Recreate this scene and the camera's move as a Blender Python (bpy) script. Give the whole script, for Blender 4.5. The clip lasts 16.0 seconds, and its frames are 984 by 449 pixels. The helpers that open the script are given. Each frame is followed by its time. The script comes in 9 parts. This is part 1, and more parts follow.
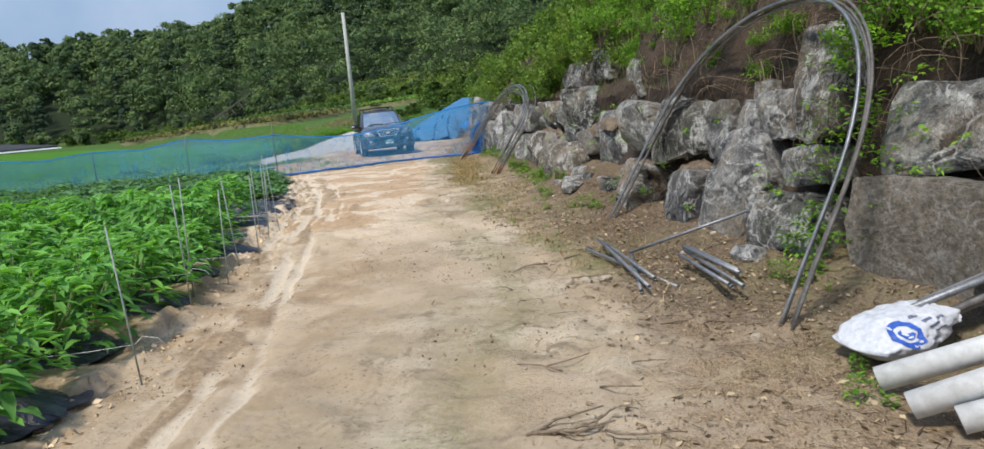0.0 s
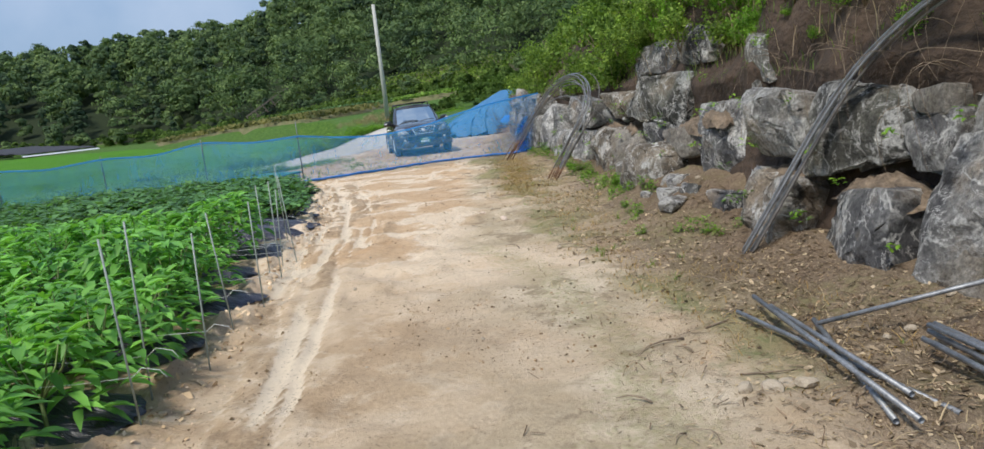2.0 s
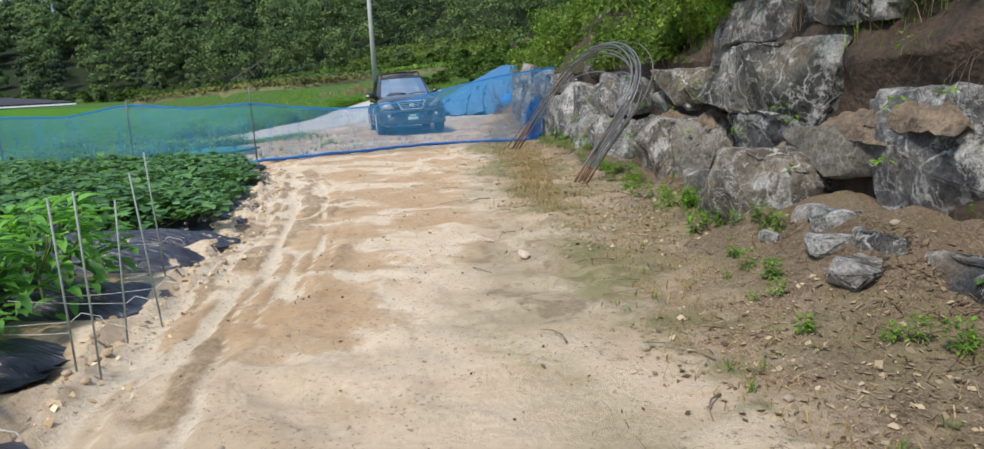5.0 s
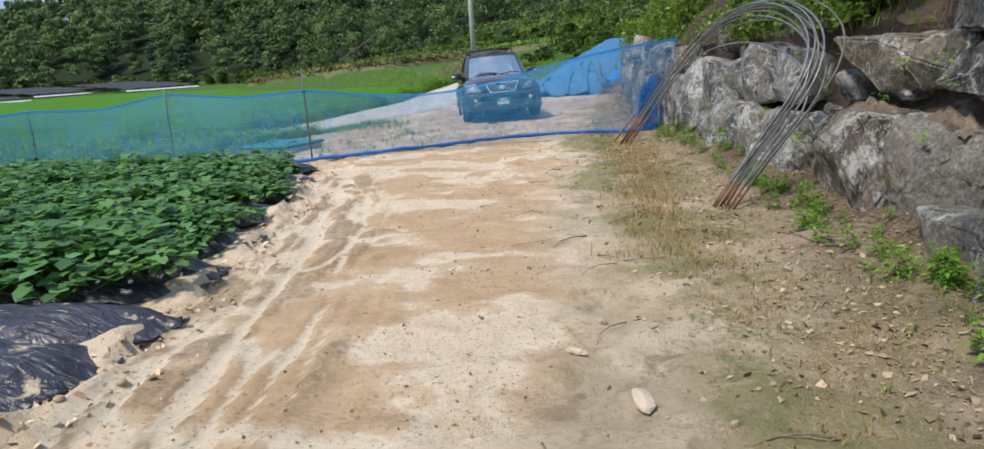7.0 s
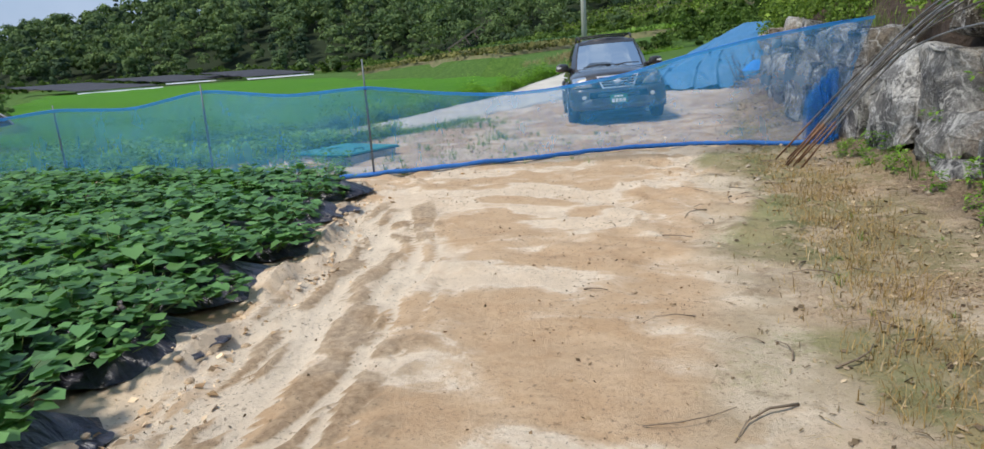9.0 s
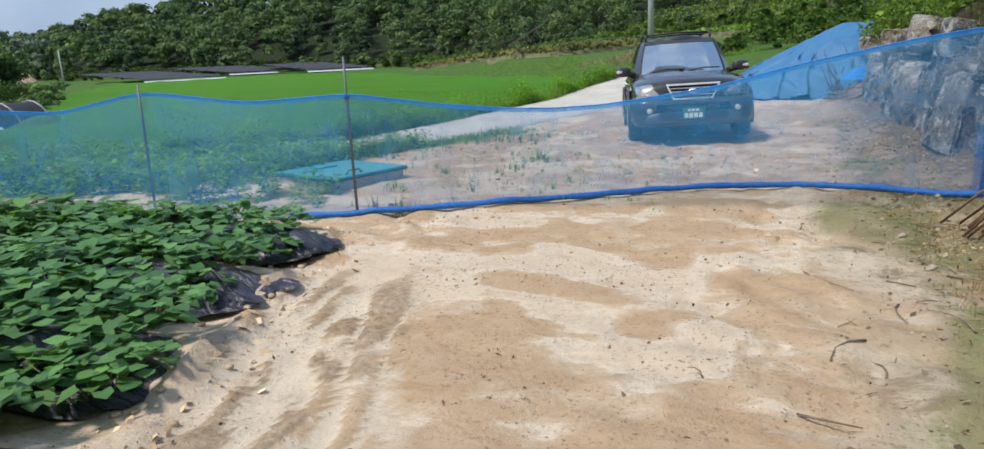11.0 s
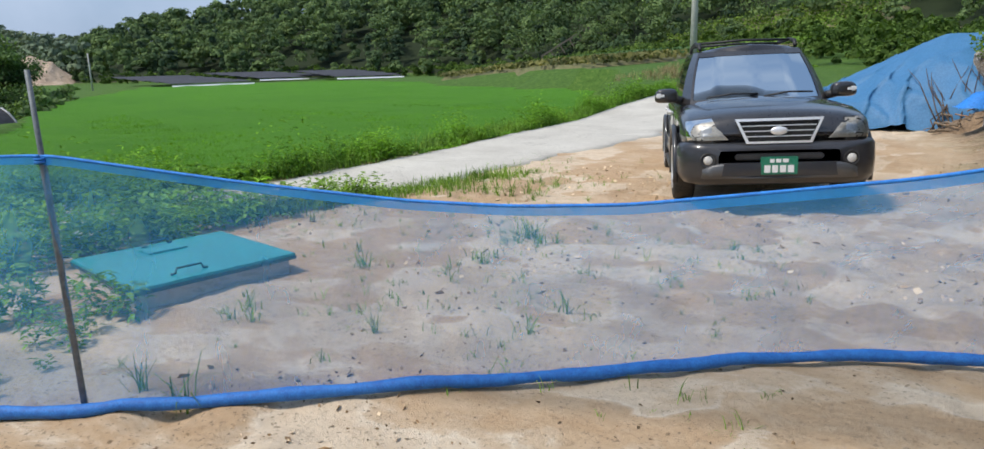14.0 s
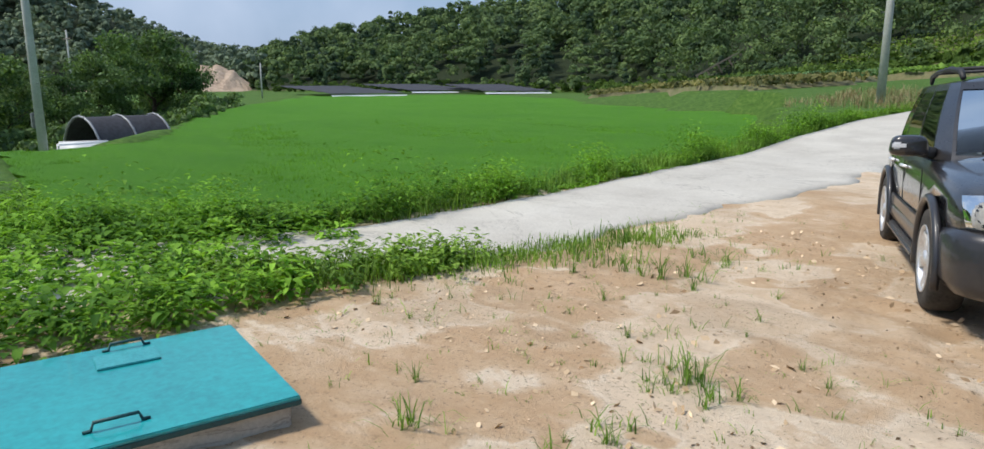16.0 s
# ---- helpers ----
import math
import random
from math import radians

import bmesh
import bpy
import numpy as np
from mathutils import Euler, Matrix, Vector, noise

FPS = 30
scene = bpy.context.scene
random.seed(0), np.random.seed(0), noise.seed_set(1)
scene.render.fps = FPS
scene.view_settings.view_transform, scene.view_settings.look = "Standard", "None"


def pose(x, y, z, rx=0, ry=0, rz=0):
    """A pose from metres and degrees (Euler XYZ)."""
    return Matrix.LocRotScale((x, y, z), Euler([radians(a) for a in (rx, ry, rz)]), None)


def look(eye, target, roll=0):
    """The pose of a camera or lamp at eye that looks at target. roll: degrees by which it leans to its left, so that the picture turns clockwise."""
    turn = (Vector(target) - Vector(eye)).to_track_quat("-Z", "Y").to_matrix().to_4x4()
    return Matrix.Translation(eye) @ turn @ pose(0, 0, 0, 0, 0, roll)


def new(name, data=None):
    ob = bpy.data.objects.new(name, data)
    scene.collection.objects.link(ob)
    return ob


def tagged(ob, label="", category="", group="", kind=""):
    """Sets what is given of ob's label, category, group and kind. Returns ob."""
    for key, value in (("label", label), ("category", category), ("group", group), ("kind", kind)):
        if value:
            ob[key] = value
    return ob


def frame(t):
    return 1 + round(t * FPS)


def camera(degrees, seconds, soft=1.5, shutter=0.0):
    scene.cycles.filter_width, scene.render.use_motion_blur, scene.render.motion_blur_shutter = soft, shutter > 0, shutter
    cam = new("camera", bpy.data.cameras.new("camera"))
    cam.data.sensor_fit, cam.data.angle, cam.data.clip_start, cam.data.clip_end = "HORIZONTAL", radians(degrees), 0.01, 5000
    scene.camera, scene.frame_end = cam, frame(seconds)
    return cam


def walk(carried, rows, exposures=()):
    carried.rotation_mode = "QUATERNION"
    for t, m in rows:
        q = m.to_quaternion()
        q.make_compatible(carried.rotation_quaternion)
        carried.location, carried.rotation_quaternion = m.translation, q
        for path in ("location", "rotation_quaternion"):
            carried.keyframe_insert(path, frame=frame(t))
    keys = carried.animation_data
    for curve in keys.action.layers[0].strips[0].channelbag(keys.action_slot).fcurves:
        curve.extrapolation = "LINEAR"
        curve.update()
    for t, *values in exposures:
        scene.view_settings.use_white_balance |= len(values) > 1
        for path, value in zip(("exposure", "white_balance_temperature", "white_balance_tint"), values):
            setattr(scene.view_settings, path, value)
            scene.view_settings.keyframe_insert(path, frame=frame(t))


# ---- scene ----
cam = camera(70.4, 16.0)
PATH = [
    (0, (0.996, -0.283, 1.444), (0.849, 1.683, 1.105), -4.9),
    (0.5, (0.874, 0.274, 1.472), (0.67, 2.236, 1.141), -5.2),
    (1, (0.747, 0.805, 1.499), (0.505, 2.761, 1.162), -5.6),
    (1.5, (0.613, 1.332, 1.501), (0.369, 3.288, 1.158), -5.8),
    (2, (0.437, 1.815, 1.497), (0.196, 3.77, 1.146), -6.1),
    (2.5, (0.241, 2.342, 1.503), (-0.002, 4.296, 1.15), -6.0),
    (3, (0.042, 2.831, 1.478), (-0.2, 4.785, 1.126), -5.2),
    (5.5, (-0.18, 5.771, 1.385), (-0.38, 7.712, 0.946), -1.9),
    (6, (-0.232, 6.463, 1.383), (-0.435, 8.399, 0.921), -1.1),
    (6.5, (-0.266, 7.159, 1.393), (-0.546, 9.085, 0.932), -2.0),
    (7, (-0.352, 7.823, 1.407), (-0.853, 9.704, 0.948), -3.9),
    (7.5, (-0.47, 8.517, 1.385), (-1.161, 10.335, 0.919), -5.0),
    (8, (-0.671, 9.175, 1.399), (-1.437, 10.962, 0.929), -4.5),
    (8.5, (-0.872, 9.833, 1.394), (-1.652, 11.613, 0.921), -3.9),
    (9, (-1.063, 10.442, 1.406), (-1.847, 12.222, 0.936), -4.0),
    (11.5, (-1.995, 13.531, 1.409), (-2.941, 15.231, 0.947), -2.3),
    (12, (-2.207, 14.161, 1.428), (-3.148, 15.868, 0.981), -1.9),
    (12.5, (-2.37, 14.793, 1.417), (-3.286, 16.513, 0.969), -1.8),
    (13, (-2.553, 15.391, 1.436), (-3.464, 17.115, 0.991), -1.7),
    (13.5, (-2.761, 15.935, 1.433), (-3.699, 17.645, 0.993), -1.4),
    (14, (-3.006, 16.512, 1.427), (-4.013, 18.184, 0.989), -1.6),
    (14.5, (-3.282, 17.028, 1.416), (-4.433, 18.607, 0.986), -1.7),
    (15, (-3.556, 17.527, 1.416), (-4.836, 19.003, 0.987), -0.9),
    (15.5, (-3.857, 17.977, 1.408), (-5.158, 19.435, 0.983), -0.2),
    (16, (-4.176, 18.437, 1.51), (-5.506, 19.88, 1.121), -0.1),
]
walk(cam, [(t, look(e, a, r)) for t, e, a, r in PATH])

# ---- world, sun ----
world = bpy.data.worlds.new("sky")
scene.world = world
world.use_nodes = True
wt = world.node_tree
sky = wt.nodes.new("ShaderNodeTexSky")
sky.sky_type, sky.sun_disc = 'NISHITA', False
SUN_EL, SUN_AZ = radians(58), radians(215)
sky.sun_elevation, sky.sun_rotation = SUN_EL, SUN_AZ
sky.air_density, sky.dust_density = 1.3, 2.5
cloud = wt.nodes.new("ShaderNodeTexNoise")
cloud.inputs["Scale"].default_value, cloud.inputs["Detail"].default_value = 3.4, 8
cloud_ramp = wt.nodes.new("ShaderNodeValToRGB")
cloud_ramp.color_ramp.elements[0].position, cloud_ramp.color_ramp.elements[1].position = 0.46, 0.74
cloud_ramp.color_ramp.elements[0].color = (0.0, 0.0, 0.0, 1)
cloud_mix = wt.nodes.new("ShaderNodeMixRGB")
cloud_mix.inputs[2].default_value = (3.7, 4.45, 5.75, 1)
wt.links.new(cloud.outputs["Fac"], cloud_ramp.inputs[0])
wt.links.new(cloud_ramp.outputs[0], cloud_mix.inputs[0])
haze = wt.nodes.new("ShaderNodeMixRGB")
haze.inputs[0].default_value, haze.inputs[2].default_value = 0.72, (1.95, 3.0, 4.9, 1)
wt.links.new(sky.outputs[0], haze.inputs[1])
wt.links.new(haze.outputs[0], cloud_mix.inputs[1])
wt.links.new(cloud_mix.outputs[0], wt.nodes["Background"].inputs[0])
wt.nodes["Background"].inputs[1].default_value = 0.124

sun = new("sun", bpy.data.lights.new("sun", 'SUN'))
sun.data.energy, sun.data.angle, sun.data.color = 2.9, radians(9), (1.0, 0.945, 0.86)
sun.matrix_world = look((0, 0, 40), Vector((0, 0, 40)) - Vector((math.sin(SUN_AZ) * math.cos(SUN_EL), math.cos(SUN_AZ) * math.cos(SUN_EL), math.sin(SUN_EL))))
scene.view_settings.exposure = 0.23

# ---- materials ----
def nodes_of(name, rough=0.8, metal=0.0):
    m = bpy.data.materials.new(name)
    m.use_nodes = True
    b = m.node_tree.nodes["Principled BSDF"]
    b.inputs["Roughness"].default_value, b.inputs["Metallic"].default_value = rough, metal
    return m, m.node_tree, b


def noise_node(t, scale, detail=6, rough=0.6, coord="Object", stretch=None, distortion=0.0):
    n = t.nodes.new("ShaderNodeTexNoise")
    n.inputs["Scale"].default_value, n.inputs["Detail"].default_value = scale, detail
    n.inputs["Roughness"].default_value, n.inputs["Distortion"].default_value = rough, distortion
    c = t.nodes.new("ShaderNodeTexCoord")
    if stretch:
        mp = t.nodes.new("ShaderNodeMapping")
        mp.inputs["Scale"].default_value = stretch
        t.links.new(c.outputs[coord], mp.inputs[0])
        t.links.new(mp.outputs[0], n.inputs["Vector"])
    else:
        t.links.new(c.outputs[coord], n.inputs["Vector"])
    return n.outputs["Fac"]


def ramp(t, src, stops):
    r = t.nodes.new("ShaderNodeValToRGB")
    el = r.color_ramp.elements
    while len(el) < len(stops):
        el.new(0.5)
    for e, (p, c) in zip(el, stops):
        e.position = p
        e.color = (*c, 1) if len(c) == 3 else c
    t.links.new(src, r.inputs[0])
    return r.outputs[0]


def mix(t, fac, a, b, mode='MIX'):
    n = t.nodes.new("ShaderNodeMixRGB")
    n.blend_type = mode
    for k, v in ((0, fac), (1, a), (2, b)):
        if isinstance(v, (int, float)):
            n.inputs[k].default_value = v
        elif isinstance(v, tuple):
            n.inputs[k].default_value = (*v, 1)
        else:
            t.links.new(v, n.inputs[k])
    return n.outputs[0]


def bump(t, b, src, strength, dist=0.01):
    n = t.nodes.new("ShaderNodeBump")
    n.inputs["Strength"].default_value, n.inputs["Distance"].default_value = strength, dist
    t.links.new(src, n.inputs["Height"])
    t.links.new(n.outputs[0], b.inputs["Normal"])
    return n


def speckled(name, a, c, scale=6, rough=0.8, metal=0.0, fine=60, bumpy=0.3, dist=0.004, lo=0.35, hi=0.65, coat=0.0):
    """A surface of two colours blended by coarse and fine noise, with a fine relief."""
    m, t, b = nodes_of(name, rough, metal)
    big, small = noise_node(t, scale), noise_node(t, fine, 4)
    col = ramp(t, big, [(lo, a), (hi, c)])
    col = mix(t, 0.35, col, ramp(t, small, [(0.3, tuple(v * 0.6 for v in a)), (0.7, tuple(min(1, v * 1.35) for v in c))]))
    t.links.new(col, b.inputs["Base Color"])
    if bumpy:
        bump(t, b, small, bumpy, dist)
    if coat:
        b.inputs["Coat Weight"].default_value = coat
    return m


def foliage(name, dark, light, rough=0.55, through_light=0.3, per="Random Per Island", big=0.0, gloss=0.35, gain=1.0):
    """Leaves: every leaf its own tone, a little light through them."""
    m, t, b = nodes_of(name, rough)
    dark, light = tuple(v * gain for v in dark), tuple(v * gain for v in light)
    g = t.nodes.new("ShaderNodeNewGeometry")
    col = ramp(t, g.outputs[per], [(0.0, dark), (0.75, light), (1.0, tuple(min(1, v * 1.3) for v in light))])
    if big:
        n = noise_node(t, big, 3)
        col = mix(t, 1.0, col, ramp(t, n, [(0.32, (0.50, 0.56, 0.58)), (0.66, (1.32, 1.25, 1.0))]), 'MULTIPLY')
    o = t.nodes.new("ShaderNodeObjectInfo")
    col = mix(t, 1.0, col, ramp(t, o.outputs["Random"], [(0.0, (0.85, 0.9, 0.9)), (1.0, (1.12, 1.08, 1.0))]), 'MULTIPLY')
    t.links.new(col, b.inputs["Base Color"])
    b.inputs["Specular IOR Level"].default_value = gloss
    tr = t.nodes.new("ShaderNodeBsdfTranslucent")
    t.links.new(mix(t, 1.0, col, (1.2, 1.3, 0.5), 'MULTIPLY'), tr.inputs[0])
    ms = t.nodes.new("ShaderNodeMixShader")
    ms.inputs[0].default_value = through_light
    t.links.new(b.outputs[0], ms.inputs[1])
    t.links.new(tr.outputs[0], ms.inputs[2])
    t.links.new(ms.outputs[0], t.nodes["Material Output"].inputs[0])
    return m


def film_material():
    """Thin black plastic film, creased and dull with dust, sand lying in patches on it."""
    m, t, b = nodes_of("black_mulch_film", 0.36)
    dust = noise_node(t, 5, 7, 0.65)
    col = ramp(t, dust, [(0.32, (0.018, 0.018, 0.026)), (0.55, (0.045, 0.046, 0.066)), (0.70, (0.10, 0.10, 0.125))])
    sandy = ramp(t, noise_node(t, 3.1, 8, 0.62, distortion=0.5), [(0.625, (0, 0, 0)), (0.665, (1, 1, 1))])
    col = mix(t, sandy, col, ramp(t, noise_node(t, 60, 4), [(0.3, (0.42, 0.32, 0.22)), (0.7, (0.70, 0.58, 0.44))]))
    t.links.new(col, b.inputs["Base Color"])
    t.links.new(ramp(t, sandy, [(0.0, (0.34, 0.34, 0.34)), (1.0, (0.95, 0.95, 0.95))]), b.inputs["Roughness"])
    bump(t, b, noise_node(t, 7, 4, 0.5, stretch=(0.6, 1.8, 1), distortion=1.2), 0.9, 0.06)
    return m


def ground_material():
    """Sand, soil, litter and grass by zones of the sheet.
    zone: r litter, g grass, b crop soil, a pale floors of the rills; tone: g moss, b grey sand, below zero tree shade
    painted on the wood floor, a brown foot of the wall; wash: r water-washed sand, g pools, b crumbling earth between
    the rills."""
    m, t, b = nodes_of("ground", 0.92)
    chan = {}
    for nm in ("zone", "tone", "wash"):
        at = t.nodes.new("ShaderNodeAttribute")
        at.attribute_name = nm
        sep = t.nodes.new("ShaderNodeSeparateColor")
        t.links.new(at.outputs["Color"], sep.inputs[0])
        chan[nm] = [sep.outputs[0], sep.outputs[1], sep.outputs[2], at.outputs["Alpha"]]

    def mth(op, a, c, d=None):
        n = t.nodes.new("ShaderNodeMath")
        n.operation = op
        for k, v in enumerate((a, c, d)):
            if v is None:
                continue
            if isinstance(v, (int, float)):
                n.inputs[k].default_value = v
            else:
                t.links.new(v, n.inputs[k])
        return n.outputs[0]

    def veil(src, lo, hi, top=1.0):
        return ramp(t, src, [(lo, (0, 0, 0)), (hi, (top, top, top))])
    # water-washed sand: brown silt settled in the pools, pale sand along the rims
    flow = noise_node(t, 0.6, 5, 0.6, stretch=(0.8, 1.15, 1), distortion=0.4)
    streak = noise_node(t, 3.0, 7, 0.68, stretch=(1.0, 1.15, 1), distortion=0.4)
    swirl = noise_node(t, 1.7, 6, 0.6, stretch=(0.8, 1.5, 1), distortion=0.8)
    grain, grit, stain = noise_node(t, 150, 4, 0.7), noise_node(t, 20, 7, 0.72), noise_node(t, 1.1, 6, 0.65)
    pale, silt, grey = (0.730, 0.590, 0.434), (0.500, 0.325, 0.182), (0.468, 0.380, 0.261)
    washed = mix(t, veil(swirl, 0.50, 0.62, 0.7), pale, (0.621, 0.457, 0.302))
    still = mth('ADD', chan["wash"][1], mth('MULTIPLY_ADD', streak, 1.25, mth('MULTIPLY_ADD', swirl, 0.9, -1.05)))
    washed = mix(t, ramp(t, still, [(0.10, (0, 0, 0)), (0.26, (0.75, 0.75, 0.75)), (0.36, (0, 0, 0))]), washed, (0.792, 0.670, 0.522))
    washed = mix(t, ramp(t, still, [(0.28, (0, 0, 0)), (0.40, (0.45, 0.45, 0.45)), (0.56, (0.86, 0.86, 0.86))]), washed, mix(t, veil(streak, 0.40, 0.62), silt, (0.576, 0.403, 0.249)))
    plain = mix(t, veil(streak, 0.50, 0.62, 0.8), (0.486, 0.348, 0.220), (0.666, 0.538, 0.393))
    plain = mix(t, veil(stain, 0.48, 0.60, 0.8), plain, (0.351, 0.243, 0.146))
    greys = mix(t, veil(stain, 0.46, 0.58), grey, (0.648, 0.543, 0.403))
    greys = mix(t, veil(streak, 0.53, 0.62, 0.85), greys, (0.270, 0.208, 0.137))
    sand = mix(t, chan["wash"][0], plain, washed)
    sand = mix(t, mth('MULTIPLY', chan["tone"][2], veil(flow, 0.30, 0.50)), sand, greys)
    moss = veil(mth('ADD', chan["tone"][1], mth('MULTIPLY_ADD', grit, 0.9, -0.45)), 0.22, 0.55, 0.85)
    sand = mix(t, moss, sand, mix(t, veil(stain, 0.42, 0.6), (0.30, 0.26, 0.13), (0.25, 0.255, 0.105)))
    sand = mix(t, veil(mth('ADD', chan["wash"][2], mth('MULTIPLY_ADD', grit, 1.2, -0.6)), 0.25, 0.55, 0.75), sand, mix(t, veil(grit, 0.42, 0.6), (0.30, 0.205, 0.125), (0.47, 0.345, 0.22)))
    sand = mix(t, veil(mth('ADD', chan["zone"][3], mth('MULTIPLY_ADD', streak, 1.0, -0.5)), 0.35, 0.62, 0.9), sand, (0.76, 0.64, 0.49))
    sand = mix(t, 1.0, sand, ramp(t, grit, [(0.28, (0.62, 0.59, 0.56)), (0.40, (0.93, 0.925, 0.92)), (0.70, (1.02, 1.02, 1.02))]), 'MULTIPLY')
    sand = mix(t, 1.0, sand, ramp(t, grain, [(0.30, (0.94, 0.93, 0.92)), (0.5, (1.0, 1.0, 1.0)), (0.75, (1.03, 1.03, 1.03))]), 'MULTIPLY')
    crumb = noise_node(t, 42, 3, 0.6)
    sand = mix(t, mth('MULTIPLY', veil(crumb, 0.61, 0.65, 0.7), veil(stain, 0.38, 0.52)), sand, (0.20, 0.145, 0.095))
    leaf = noise_node(t, 60, 5, 0.75, stretch=(1.6, 0.7, 1), distortion=1.2)
    litter = ramp(t, leaf, [(0.34, (0.13, 0.085, 0.050)), (0.46, (0.29, 0.200, 0.122)), (0.57, (0.46, 0.340, 0.220)), (0.70, (0.70, 0.575, 0.415))])
    litter = mix(t, veil(stain, 0.44, 0.58, 0.8), litter, sand)
    litter = mix(t, mth('MULTIPLY', moss, 0.8), litter, (0.235, 0.215, 0.11))
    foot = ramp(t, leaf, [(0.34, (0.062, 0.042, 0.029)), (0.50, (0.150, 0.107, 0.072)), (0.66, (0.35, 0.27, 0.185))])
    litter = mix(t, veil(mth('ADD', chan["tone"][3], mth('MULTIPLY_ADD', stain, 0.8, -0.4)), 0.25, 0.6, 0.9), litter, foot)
    litter = mix(t, mth('MULTIPLY', veil(streak, 0.51, 0.58, 0.8), mth('SUBTRACT', 1.0, chan["tone"][3])), litter, (0.50, 0.40, 0.28))
    litter = mix(t, mth('MULTIPLY', veil(flow, 0.50, 0.60, 0.6), veil(grit, 0.42, 0.56)), litter, (0.21, 0.195, 0.09))
    soil = ramp(t, grit, [(0.3, (0.27, 0.19, 0.12)), (0.5, (0.42, 0.31, 0.20)), (0.72, (0.58, 0.46, 0.32))])
    grass = ramp(t, noise_node(t, 3.5, 8, 0.75), [(0.3, (0.03, 0.07, 0.012)), (0.55, (0.075, 0.15, 0.025)), (0.75, (0.17, 0.21, 0.06))])
    edge = noise_node(t, 3.2, 7, 0.7)

    def zone(ch, lo=0.28, hi=0.62):
        return ramp(t, mth('ADD', chan["zone"][ch], mth('MULTIPLY_ADD', edge, 1.1, -0.55)), [(lo, (0, 0, 0)), (hi, (1, 1, 1))])
    col = mix(t, zone(0), sand, litter)
    col = mix(t, zone(2), col, soil)
    col = mix(t, zone(1), col, grass)
    # near-black painted on the wood floor for the shade between the crowns
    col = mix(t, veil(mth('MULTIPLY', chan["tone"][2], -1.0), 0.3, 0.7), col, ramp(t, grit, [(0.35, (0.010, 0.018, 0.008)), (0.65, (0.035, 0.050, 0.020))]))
    t.links.new(col, b.inputs["Base Color"])
    b.inputs["Specular IOR Level"].default_value = 0.2
    bump(t, b, mix(t, 0.2, mix(t, 0.3, grit, streak), grain), 0.85, 0.04)
    return m


